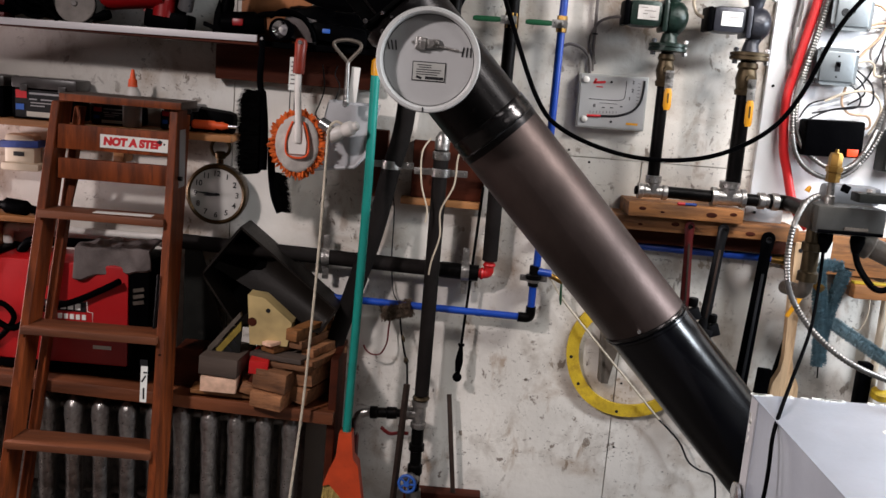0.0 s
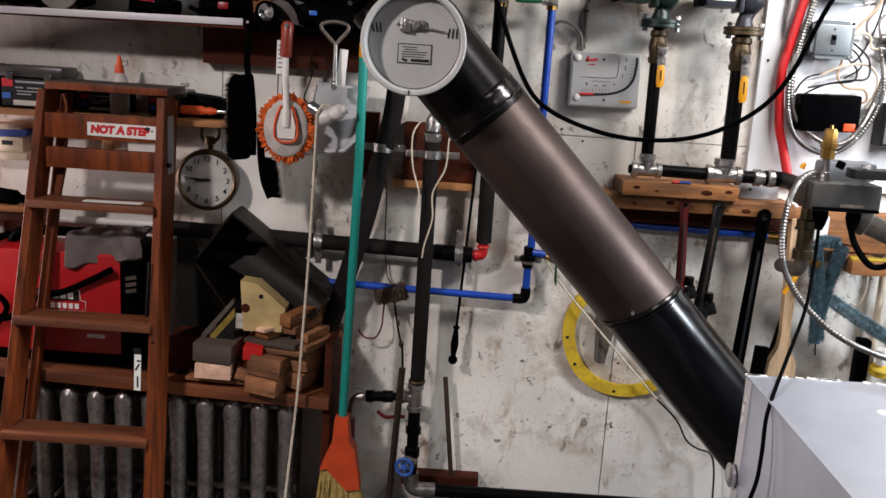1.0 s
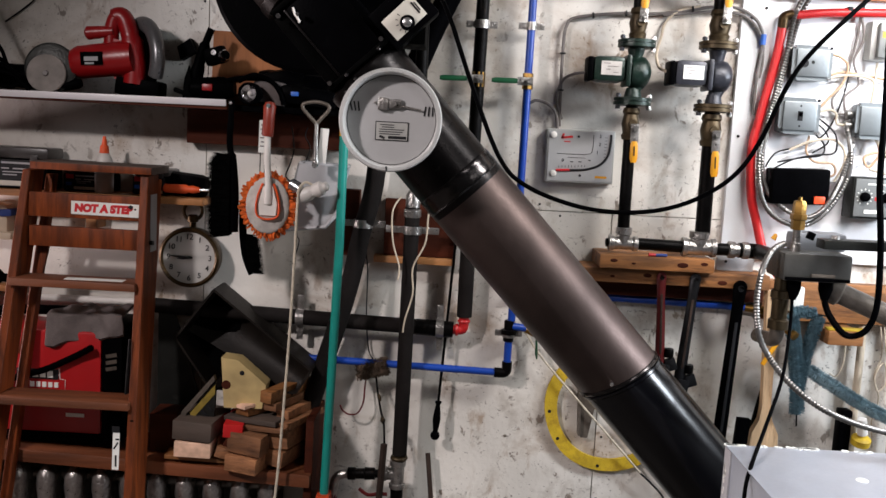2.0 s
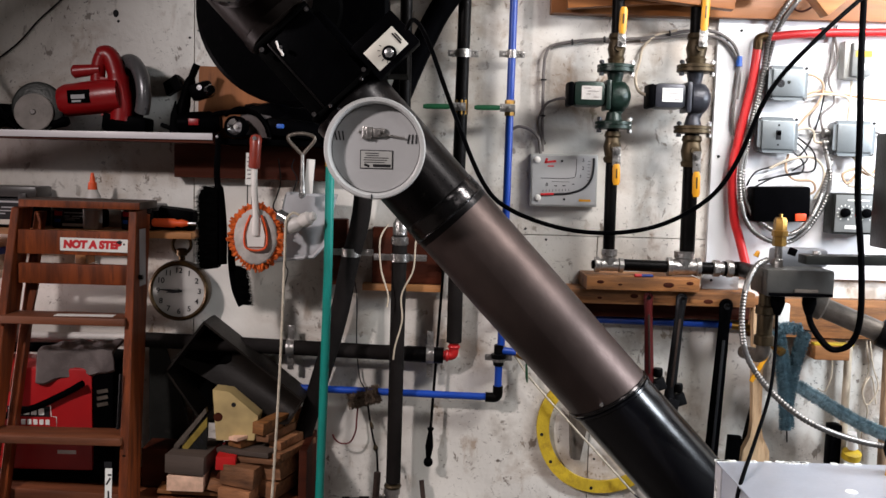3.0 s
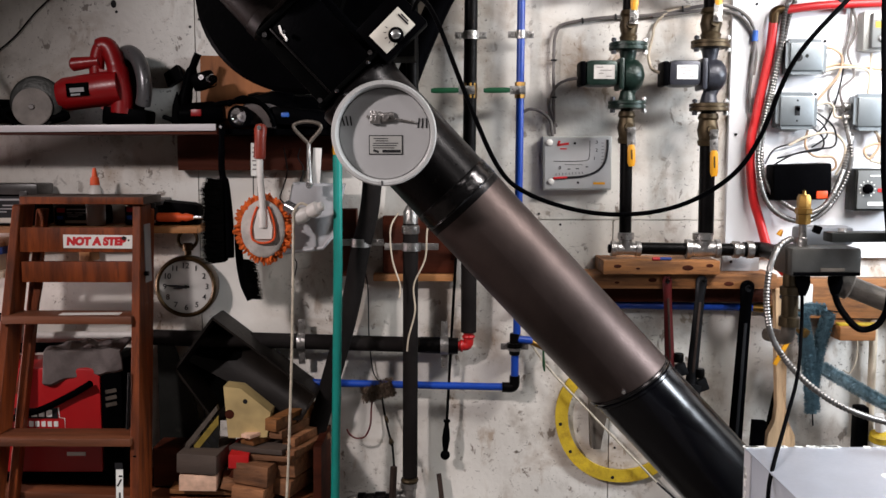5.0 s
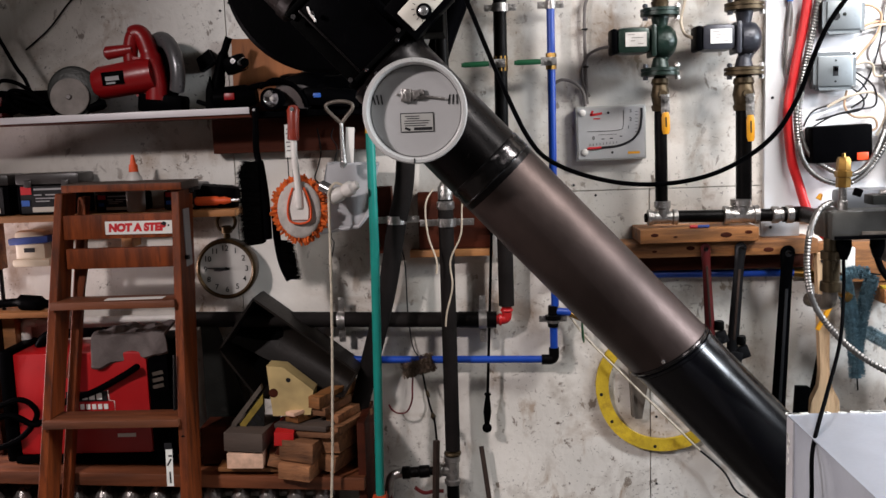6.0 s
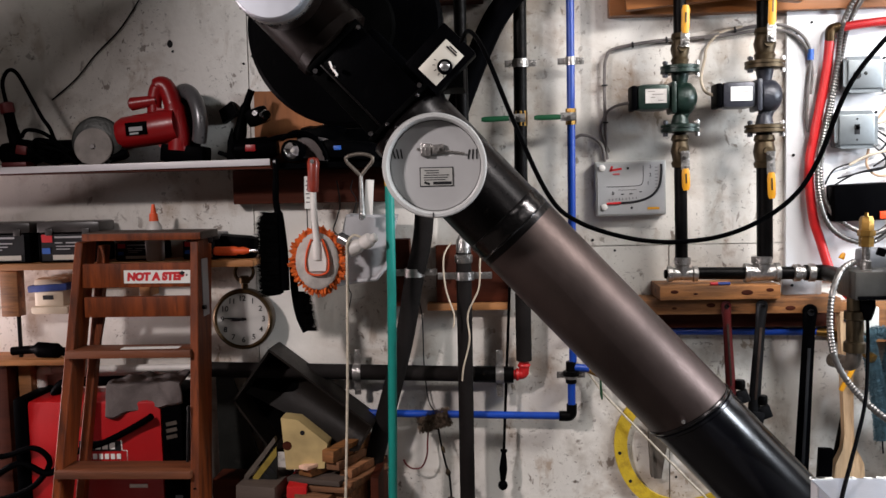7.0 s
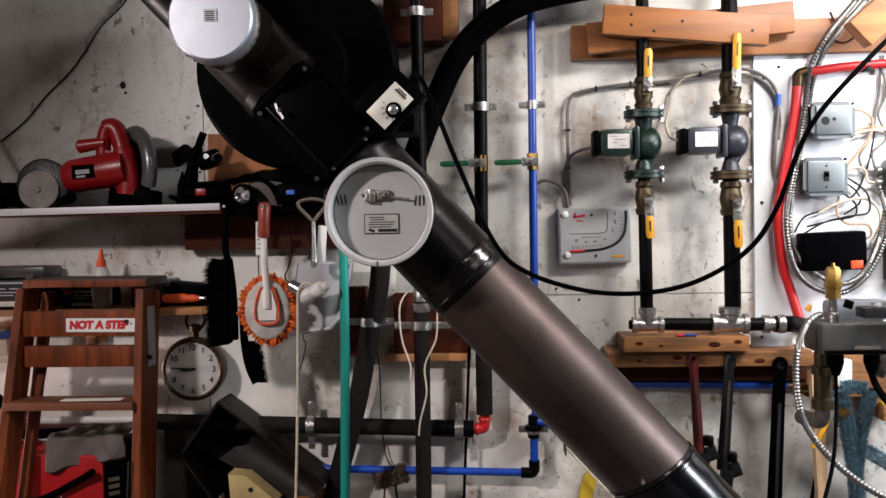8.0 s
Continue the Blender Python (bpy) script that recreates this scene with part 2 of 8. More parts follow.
M_GREYCABLE = material("grey_cable", (104, 98, 95), 0.5, 0, 0.15, 30, 0.08, 150)
M_BROWNCABLE = material("brown_cable", (168, 138, 110), 0.5, 0, 0.15, 30, 0.08, 150)
M_ROPE = material("cotton_cord", (190, 180, 162), 0.85, 0, 0.2, 60, 0.3, 180)
M_CLOTH = material("grey_cloth", (96, 88, 86), 0.95, 0, 0.25, 18, 0.4, 180, 0.3, (64, 58, 56))
M_FACE = material("clock_face", (182, 180, 175), 0.4, 0, 0.05, 10, 0.03, 140, coat=0.6)
M_LABEL = material("paper_label", (222, 222, 216), 0.6, 0, 0.04, 20, 0.03, 140, spread=0.03)
M_INK = material("black_ink", (26, 26, 28), 0.6, 0, 0.1, 20, 0.0, 140, spec=0.22)
M_REDINK = material("red_ink", (186, 26, 34), 0.5, 0, 0.08, 20, 0.0, 140)
M_BLUEINK = material("blue_ink", (40, 88, 170), 0.5, 0, 0.08, 20, 0.0, 140)
M_DIAL = material("dial_plate", (204, 200, 188), 0.4, 0.2, 0.06, 12, 0.03, 140, 0.15, (140, 130, 110))
M_TRANSLUCENT = material("clear_lid", (58, 55, 54), 0.35, 0, 0.1, 14, 0.05, 140)
M_BLUESTRAP = material("blue_strap", (28, 54, 122), 0.7, 0, 0.2, 30, 0.2, 150)
M_BEIGE = material("beige_plastic", (196, 182, 160), 0.5, 0, 0.1, 14, 0.05, 140, 0.2, (140, 124, 104))
M_BURGUNDY = material("red_wrench_paint", (84, 14, 15), 0.45, 0.2, 0.2, 24, 0.15, 150, 0.3, (50, 22, 20))
M_TOOLSTEEL = material("tool_steel", (36, 36, 38), 0.42, 0.8, 0.25, 24, 0.15, 150, 0.4, (48, 42, 40))
M_ORANGELAMP = material("orange_button", (220, 70, 30), 0.4, 0, 0.1, 20, 0.0, 150)


# ---- shapes ----
def V(*a):
    return Vector(a)


class Shape:
    """Collects primitives into one bmesh, in survey coordinates."""

    def __init__(self):
        self.bm = bmesh.new()

    def add(self, verts, faces):
        vs = [self.bm.verts.new(v) for v in verts]
        for f in faces:
            try:
                self.bm.faces.new([vs[i] for i in f])
            except ValueError:
                pass
        return vs

    def box(self, c, s, turn=(0, 0, 0), bev=0.0):
        tmp = bmesh.new()
        bmesh.ops.create_cube(tmp, size=1)
        bmesh.ops.scale(tmp, vec=s, verts=tmp.verts)
        if bev:
            bmesh.ops.bevel(tmp, geom=tmp.edges[:], offset=min(bev, 0.45 * min(s)), segments=2, affect="EDGES", profile=0.6)
        bmesh.ops.transform(tmp, matrix=pose(*c, *turn), verts=tmp.verts)
        self.merge(tmp)
        return self

    def span(self, x0, x1, y0, y1, z0, z1, bev=0.0):
        return self.box(((x0 + x1) / 2, (y0 + y1) / 2, (z0 + z1) / 2), (abs(x1 - x0), abs(y1 - y0), abs(z1 - z0)), (0, 0, 0), bev)

    def merge(self, tmp):
        tmp.verts.index_update()
        self.add([v.co.copy() for v in tmp.verts], [[v.index for v in f.verts] for f in tmp.faces])
        tmp.free()

    def sweep(self, pts, radii, seg=12, flat=1.0, caps=True, up=None):
        """A tube through pts; radii is one number or one a point; flat squashes it across its second axis."""
        pts = [Vector(p) for p in pts]
        if not isinstance(radii, (list, tuple)):
            radii = [radii] * len(pts)
        tang = []
        for i in range(len(pts)):
            a, b = pts[max(0, i - 1)], pts[min(len(pts) - 1, i + 1)]
            tang.append((b - a).normalized())
        ref = Vector(up) if up else (V(0, 0, 1) if abs(tang[0].z) < 0.9 else V(0, 1, 0))
        nrm = (ref - tang[0] * ref.dot(tang[0])).normalized()
        rings = []
        for p, t, r in zip(pts, tang, radii):
            nrm = (nrm - t * nrm.dot(t)).normalized()
            bi = t.cross(nrm)
            rings.append([self.bm.verts.new(p + (nrm * math.cos(a) + bi * math.sin(a) * flat) * r) for a in (2 * math.pi * k / seg for k in range(seg))])
        for a, b in zip(rings, rings[1:]):
            for k in range(seg):
                self.bm.faces.new((a[k], a[(k + 1) % seg], b[(k + 1) % seg], b[k]))
        if caps:
            self.bm.faces.new(rings[0][::-1])
            self.bm.faces.new(rings[-1])
        return self

    def cyl(self, a, b, r, r2=None, seg=20, caps=True):
        return self.sweep([a, b], [r, r if r2 is None else r2], seg, 1.0, caps)

    def lathe(self, origin, axis, profile, seg=28, caps=True):
        """profile: rows of (distance along axis, radius)."""
        o, ax = Vector(origin), Vector(axis).normalized()
        ref = V(0, 0, 1) if abs(ax.z) < 0.9 else V(0, 1, 0)
        n = (ref - ax * ref.dot(ax)).normalized()
        b = ax.cross(n)
        rings = [[self.bm.verts.new(o + ax * d + (n * math.cos(t) + b * math.sin(t)) * max(r, 1e-4)) for t in (2 * math.pi * k / seg for k in range(seg))] for d, r in profile]
        for p, q in zip(rings, rings[1:]):
            for k in range(seg):
                self.bm.faces.new((p[k], p[(k + 1) % seg], q[(k + 1) % seg], q[k]))
        if caps:
            self.bm.faces.new(rings[0][::-1])
            self.bm.faces.new(rings[-1])
        return self

    def prism(self, outline, y0, y1):
        """An outline of (x, z) corners drawn out from y0 to y1."""
        n = len(outline)
        vs = self.add([(x, y0, z) for x, z in outline] + [(x, y1, z) for x, z in outline], [tuple(range(n))[::-1], tuple(range(n, 2 * n))] + [(k, (k + 1) % n, n + (k + 1) % n, n + k) for k in range(n)])
        return self

    def ball(self, c, r, stretch=(1, 1, 1), u=14, v=9):
        tmp = bmesh.new()
        bmesh.ops.create_uvsphere(tmp, u_segments=u, v_segments=v, radius=r)
        bmesh.ops.scale(tmp, vec=stretch, verts=tmp.verts)
        bmesh.ops.translate(tmp, vec=c, verts=tmp.verts)
        self.merge(tmp)
        return self

    def ring(self, c, axis, r, tube, seg=36, sub=10):
        o, ax = Vector(c), Vector(axis).normalized()
        ref = V(0, 0, 1) if abs(ax.z) < 0.9 else V(0, 1, 0)
        n = (ref - ax * ref.dot(ax)).normalized()
        b = ax.cross(n)
        rows = []
        for k in range(seg):
            t = 2 * math.pi * k / seg
            d = n * math.cos(t) + b * math.sin(t)
            rows.append([self.bm.verts.new(o + d * (r + tube * math.cos(s)) + ax * tube * math.sin(s)) for s in (2 * math.pi * j / sub for j in range(sub))])
        for k in range(seg):
            p, q = rows[k], rows[(k + 1) % seg]
            for j in range(sub):
                self.bm.faces.new((p[j], p[(j + 1) % sub], q[(j + 1) % sub], q[j]))
        return self

    def turned(self, m, centre=(0, 0, 0)):
        c = Matrix.Translation(centre)
        bmesh.ops.transform(self.bm, matrix=c @ m @ c.inverted(), verts=self.bm.verts)
        return self


def smooth_path(pts, n=8):
    """Points along a soft curve through pts."""
    pts = [Vector(p) for p in pts]
    out = []
    for i in range(len(pts) - 1):
        p0, p1, p2, p3 = pts[max(0, i - 1)], pts[i], pts[i + 1], pts[min(len(pts) - 1, i + 2)]
        for k in range(n):
            t = k / n
            out.append(0.5 * ((2 * p1) + (p2 - p0) * t + (2 * p0 - 5 * p1 + 4 * p2 - p3) * t * t + (3 * p1 - p0 - 3 * p2 + p3) * t ** 3))
    return out + [pts[-1]]


def rounded_path(pts, r=0.03, n=6):
    """Straight runs between pts with bends of radius about r."""
    pts = [Vector(p) for p in pts]
    out = [pts[0]]
    for a, b, c in zip(pts, pts[1:], pts[2:]):
        p, q = b + (a - b).normalized() * r, b + (c - b).normalized() * r
        out += [p.lerp(b, t).lerp(b.lerp(q, t), t) for t in (k / n for k in range(n + 1))]
    return out + [pts[-1]]


def mesh_of(name, shape, mat, base=(0, 0, 0)):
    bm = shape.bm
    bmesh.ops.translate(bm, vec=-Vector(base), verts=bm.verts)
    bmesh.ops.recalc_face_normals(bm, faces=bm.faces)
    for f in bm.faces:
        f.smooth = True
    for e in bm.edges:
        if len(e.link_faces) == 2 and e.calc_face_angle(0) > radians(38):
            e.smooth = False
    me = bpy.data.meshes.new(name)
    bm.to_mesh(me)
    bm.free()
    me.materials.append(mat)
    return me


def thing(name, base, label, category, group="", kind=""):
    """An empty at the thing's base, to hold its parts."""
    ob = new(name)
    ob.empty_display_size = 0.02
    ob.location = (base[0], base[1], base[2] + BASE)
    ob["base_x"], ob["base_y"], ob["base_z"] = base
    return tagged(ob, label, category, group, kind)


def part(name, shape, mat, parent, label=""):
    """One mesh object under a thing or a part."""
    base = (parent["base_x"], parent["base_y"], parent["base_z"])
    ob = new(name, mesh_of(name, shape, mat, base))
    ob.parent = parent
    ob["base_x"], ob["base_y"], ob["base_z"] = base
    return tagged(ob, label)


def single(name, shape, mat, label, category, group="", kind="", base=(0, 0, 0)):
    """A thing of one mesh."""
    ob = new(name, mesh_of(name, shape, mat, base))
    ob.location = (base[0], base[1], base[2] + BASE)
    ob["base_x"], ob["base_y"], ob["base_z"] = base
    return tagged(ob, label, category, group, kind)


def words(text, size, m, mat, parent, name="lettering", shear=0.0, bold=0.0, width=None):
    """Raised lettering with the built-in font, at the pose m in survey coordinates."""
    cu = bpy.data.curves.new("text", "FONT")
    cu.body, cu.size, cu.align_x, cu.align_y, cu.shear, cu.extrude, cu.offset = text, size, "CENTER", "CENTER", shear, 0.0006, bold
    tmp = bpy.data.objects.new("text", cu)
    scene.collection.objects.link(tmp)
    me = bpy.data.meshes.new_from_object(tmp)
    bpy.data.objects.remove(tmp)
    base = V(parent["base_x"], parent["base_y"], parent["base_z"])
    sx = 1.0
    if width:
        xs = [v.co.x for v in me.vertices]
        sx = width / (max(xs) - min(xs))
    me.transform(Matrix.Translation(-base) @ m @ Matrix.Diagonal((sx, 1, 1, 1)))
    me.materials.append(mat)
    ob = new(name, me)
    ob.parent = parent
    ob["base_x"], ob["base_y"], ob["base_z"] = base
    return ob


def facing(x, y, z, turn=0, yaw=0):
    """A pose on a plane that faces the room (towards -y); turn: degrees anticlockwise."""
    return pose(x, y, z, 90, 0, yaw) @ pose(0, 0, 0, 0, 0, turn)


# ---- the room ----
def build_room():
    wall = single("wall_north", Shape().span(-2.4, 2.6, WALL + 0.012, WALL + 0.15, Z0, 2.85), M_WALL, "old off-white painted workshop wall of boards", "wall", kind="structure")
    # the sheets of the wall, with open joints
    xs = [(-2.4, -0.589), (-0.586, 0.566), (0.569, 1.75), (1.753, 2.6)]
    for x0, x1 in xs:
        part("panel", Shape().span(x0, x1, WALL, WALL + 0.0115, Z0, 1.402), M_WALL, wall)
    for x0, x1 in [(-2.4, -0.589), (-0.586, 0.60), (0.603, 1.75), (1.753, 2.6)]:
        part("panel", Shape().span(x0, x1, WALL + 0.001, WALL + 0.0115, 1.4045, 2.85), M_WALL, wall)
    # nail heads
    s = Shape()
    for x, z in [(-0.60, 2.10), (-0.60, 1.93), (-0.60, 1.75), (0.62, 1.36), (0.55, 1.20), (0.585, 0.55), (0.585, 0.75), (-0.575, 1.95), (0.2, 1.38), (0.42, 1.39), (0.36, 1.42)]:
        s.cyl((x, WALL - 0.0015, z), (x, WALL + 0.001, z), 0.0035, seg=8)
    part("nail_head", s, M_INK, wall)
    s = Shape().ball((-0.807, WALL, 1.991), 0.008, (1, 0.25, 1.3)).ball((-0.80, WALL, 1.97), 0.004, (1, 0.25, 1))
    part("knot_hole", s, M_INK, wall)
    # unseen walls that close the room, coloured dark to hold bounce down
    single("wall_west", Shape().span(-2.55, -2.4, -2.0, 2.9, Z0, 2.85), M_CEIL, "plain unseen side wall, darkened to cut bounced light", "wall", kind="structure")
    single("wall_east", Shape().span(2.6, 2.75, -2.0, 2.9, Z0, 2.85), M_CEIL, "plain unseen side wall, darkened to cut bounced light", "wall", kind="structure")
    single("wall_south", Shape().span(-2.55, 2.75, -2.15, -2.0, Z0, 2.85), M_CEIL, "plain unseen end wall, darkened to cut bounced light", "wall", kind="structure")
    single("floor", Shape().span(-2.55, 2.75, -2.15, 2.9, Z0 - 0.12, Z0), M_CONCRETE, "worn grey concrete workshop floor", "floor", kind="structure")
    single("ceiling", Shape().span(-2.55, 2.75, -2.15, 2.9, 2.85, 2.95), M_CEIL, "plain unseen ceiling, darkened to cut bounced light", "ceiling", kind="structure")
    panel = single("backing_panel", Shape().span(0.876, 1.75, 2.732, 2.7495, 1.30, 2.04, 0.002), M_PANEL, "white painted backing panel for electrical boxes", "panel", kind="structure")
    s = Shape()
    for x, z in [(0.90, 1.96), (0.895, 1.64), (0.90, 1.34), (1.15, 1.36), (0.94, 1.99)]:
        s.cyl((x, 2.729, z), (x, 2.733, z), 0.004, seg=8)
    part("screw_head", s, M_INK, panel)


# ---- flue ----
U = V(0.684, 0, -0.730)
NN = V(0.730, 0, 0.684)
FLUE0 = V(0.1395, 2.32, 1.4745)
R_FLUE = 0.0985


def fl(s, n=0.0, y=0.0):
    return FLUE0 + U * s + NN * n + V(0, y, 0)


def skewed(shape, s0, s1):
    """Lets a joint between s0 and s1 along the flue run slantwise."""
    for v in shape.bm.verts:
        d = v.co - FLUE0
        if s0 < d.dot(U) < s1:
            v.co += U * (0.2 * d.dot(NN))
    return shape


def build_flue():
    flue = thing("flue_pipe", (0.8, 2.32, Z0), "slanting sheet-steel stove flue, matt grey above and black below", "flue pipe")
    part("upper_section", skewed(Shape().lathe(fl(0.0), U, [(0.0, R_FLUE), (0.01, R_FLUE + 0.001), (0.568, R_FLUE + 0.001), (0.573, R_FLUE - 0.003)], 56), 0.5, 0.7), M_FLUE, flue, "matt grey-brown pipe section")
    low = part("lower_section", skewed(Shape().lathe(fl(0.558), U, [(0.0, R_FLUE - 0.003), (0.004, R_FLUE - 0.001), (0.022, R_FLUE - 0.0005), (0.024, R_FLUE + 0.003), (0.03, R_FLUE + 0.003), (0.033, R_FLUE), (0.63, R_FLUE)], 56), 0.5, 0.7), M_FLUEBLACK, flue, "glossy black pipe section")
    part("crimp", skewed(Shape().ring(fl(0.574), U, R_FLUE - 0.0015, 0.0058, 56, 8), 0.5, 0.7), M_COLLAR, low, "bright crimped joint")
    d = (NN * -0.25 + V(0, -0.97, 0)).normalized()
    s = Shape().cyl(fl(0.556) + d * (R_FLUE - 0.002), fl(0.556) + d * (R_FLUE + 0.005), 0.0045, seg=8)
    part("screw", s, M_STEEL, flue)
    # an elbow that brings the pipe into the back of the stove
    e = fl(1.185)
    part("elbow", Shape().sweep(rounded_path([fl(1.15), e + U * 0.06, e + U * 0.06 + V(0.0, -0.3, 0)], 0.09, 8), R_FLUE, 32), M_FLUEBLACK, flue)
    tee = part("tee", Shape().lathe(fl(-0.36), U, [(0, R_FLUE - 0.002), (0.005, R_FLUE + 0.004), (0.022, R_FLUE + 0.004), (0.03, R_FLUE), (0.345, R_FLUE), (0.35, R_FLUE + 0.001), (0.372, R_FLUE + 0.0015), (0.376, R_FLUE)], 56), M_TEE, flue, "sooty dark steel tee")
    dc = V(-0.027, 2.085, 1.626)
    back = V(-0.027, 2.32, 1.635)
    part("branch", Shape().lathe(back, dc - back, [(0.0, 0.100), (0.13, 0.100), (0.16, 0.103), (0.235, 0.103)], 56, False), M_TEE, flue, "short dark branch collar")
    part("collar_band", Shape().lathe(fl(-0.045), U, [(0, R_FLUE + 0.001), (0.003, R_FLUE + 0.002), (0.014, R_FLUE + 0.0025), (0.018, R_FLUE + 0.0015), (0.030, R_FLUE + 0.003), (0.042, R_FLUE + 0.0015)], 56), M_COLLAR, tee, "worn shiny crimped collar")
    part("collar_rim", Shape().ring(fl(-0.004), U, R_FLUE + 0.0005, 0.003, 56, 8), M_COLLAR, tee, "thin worn steel rim")
    # barometric damper
    dam = thing("draught_damper", (dc.x, 2.10, dc.z - 0.105), "round grey barometric draught damper on the flue tee", "damper")
    ax = V(0, -1, 0)
    part("rim", Shape().lathe(dc, ax, [(-0.045, 0.1035), (-0.01, 0.1035), (-0.002, 0.107), (0.004, 0.1075), (0.008, 0.105), (0.008, 0.099), (0.003, 0.0955), (-0.02, 0.0945), (-0.03, 0.0945)], 64, False), M_RIM, dam, "pale grey rolled rim")
    gate = part("gate", Shape().lathe(dc, ax, [(-0.030, 0.0925), (-0.027, 0.0935), (-0.026, 0.0925), (-0.0255, 0.0)], 56), M_GREYPAINT, dam, "flat grey gate plate")
    y = dc.y + 0.0255
    pl = part("nameplate", Shape().box((dc.x + 0.002, y - 0.001, dc.z - 0.023), (0.070, 0.0014, 0.040), (0, 0, 0), 0.0005), M_INK, gate, "small nameplate with fine print")
    part("plate_face", Shape().box((dc.x + 0.002, y - 0.0022, dc.z - 0.023), (0.066, 0.001, 0.036)), M_GAUGE, pl)
    s = Shape()
    for k, (w, o) in enumerate([(0.030, -0.008), (0.026, -0.006), (0.052, 0.002), (0.050, 0.0), (0.044, -0.002)]):
        s.box((dc.x + o, y - 0.003, dc.z - 0.010 - 0.0048 * k), (w, 0.0006, 0.0017))
    s.box((dc.x + 0.014, y - 0.003, dc.z - 0.036), (0.038, 0.0006, 0.006))
    s.box((dc.x - 0.018, y - 0.003, dc.z - 0.036), (0.012, 0.0006, 0.005), (0, 20, 0))
    part("fine_print", s, M_INK, gate)
    s = Shape().box((dc.x - 0.018, y - 0.006, dc.z + 0.033), (0.022, 0.011, 0.026), (0, 4, 0), 0.002).box((dc.x + 0.006, y - 0.005, dc.z + 0.034), (0.028, 0.009, 0.019), (0, -6, 0), 0.003).cyl((dc.x + 0.004, y, dc.z + 0.034), (dc.x + 0.004, y - 0.016, dc.z + 0.034), 0.006, seg=12).cyl((dc.x + 0.02, y - 0.006, dc.z + 0.030), (dc.x + 0.062, y - 0.006, dc.z + 0.024), 0.0022, seg=8).cyl((dc.x - 0.036, y, dc.z + 0.035), (dc.x - 0.036, y - 0.003, dc.z + 0.035), 0.003, seg=10)
    part("weight_bracket", s, M_MALLEABLE, gate, "weight bracket with adjusting rod")
    for side in (-1, 1):
        s = Shape()
        for k in range(3):
            s.box((dc.x + side * (0.070 + 0.008 * k), y - 0.0006, dc.z + 0.024 - 0.002 * side), (0.003, 0.001, 0.020), (0, side * 8 - 4 * k, 0))
        part("slot", s, M_INK, gate)
    part("rim_gap", Shape().box((dc.x - 0.004, dc.y - 0.0085, dc.z - 0.101), (0.003, 0.002, 0.010)), M_INK, dam)



# ---- pipes on the wall ----
def clamp(parent, x, y, z, r, vertical=True, wide=0.040):
    """A two-eared pipe strap."""
    s = Shape()
    if vertical:
        s.lathe((x, y, z - 0.011), (0, 0, 1), [(0, r + 0.0005), (0, r + 0.003), (0.022, r + 0.003), (0.022, r + 0.0005)], 24, False)
        for k in (-1, 1):
            s.box((x + k * (r + wide * 0.3), min(y + r * 0.2, WALL - 0.006), z), (wide * 0.6, 0.004, 0.018), (0, 0, 0), 0.001)
            s.cyl((x + k * (r + wide * 0.42), y + r * 0.2 - 0.005, z), (x + k * (r + wide * 0.42), y + r * 0.2, z), 0.004, seg=8)
    else:
        s.lathe((x - 0.011, y, z), (1, 0, 0), [(0, r + 0.0005), (0, r + 0.003), (0.022, r + 0.003), (0.022, r + 0.0005)], 24, False)
        for k in (-1, 1):
            s.box((x, min(y + r * 0.2, WALL - 0.006), z + k * (r + wide * 0.3)), (0.018, 0.004, wide * 0.6), (0, 0, 0), 0.001)
            s.cyl((x, y + r * 0.2 - 0.005, z + k * (r + wide * 0.42)), (x, y + r * 0.2, z + k * (r + wide * 0.42)), 0.004, seg=8)
    return part("pipe_clamp", s, M_MALLEABLE, parent, "bright steel pipe strap")


def lever(parent, x, y, z, dx, dz, length, mat, label, fat=0.0125, bare=0.30):
    """A flat ball-valve lever with a nut; it points along (dx, dz)."""
    d = V(dx, 0, dz).normalized()
    side = V(d.z, 0, -d.x)
    s = Shape().cyl((x, y + 0.012, z), (x, y - 0.006, z), 0.010, seg=6).cyl((x, y - 0.006, z), (x, y - 0.011, z), 0.006, seg=10)
    a, b = V(x, y, z) - d * 0.012, V(x, y, z) + d * length * bare
    s.sweep([a, b], 0.011, 4, 0.25, True, side)
    part("lever", s, M_MALLEABLE, parent, "bright steel lever")
    s = Shape().sweep([b - d * 0.004, b + d * 0.01, V(x, y, z) + d * (length - 0.01), V(x, y, z) + d * length], [fat * 0.8, fat, fat, fat * 0.7], 8, 0.4, True, side)
    g = part("grip", s, mat, parent, label)
    if fat > 0.009:
        q = V(x, y - fat * 0.4 - 0.0002, z) + d * length * 0.66
        part("grip_print", Shape().box(q, (0.004, 0.0006, length * 0.28), (0, math.degrees(math.atan2(d.x, d.z)), 0)), M_TARNISH, g)


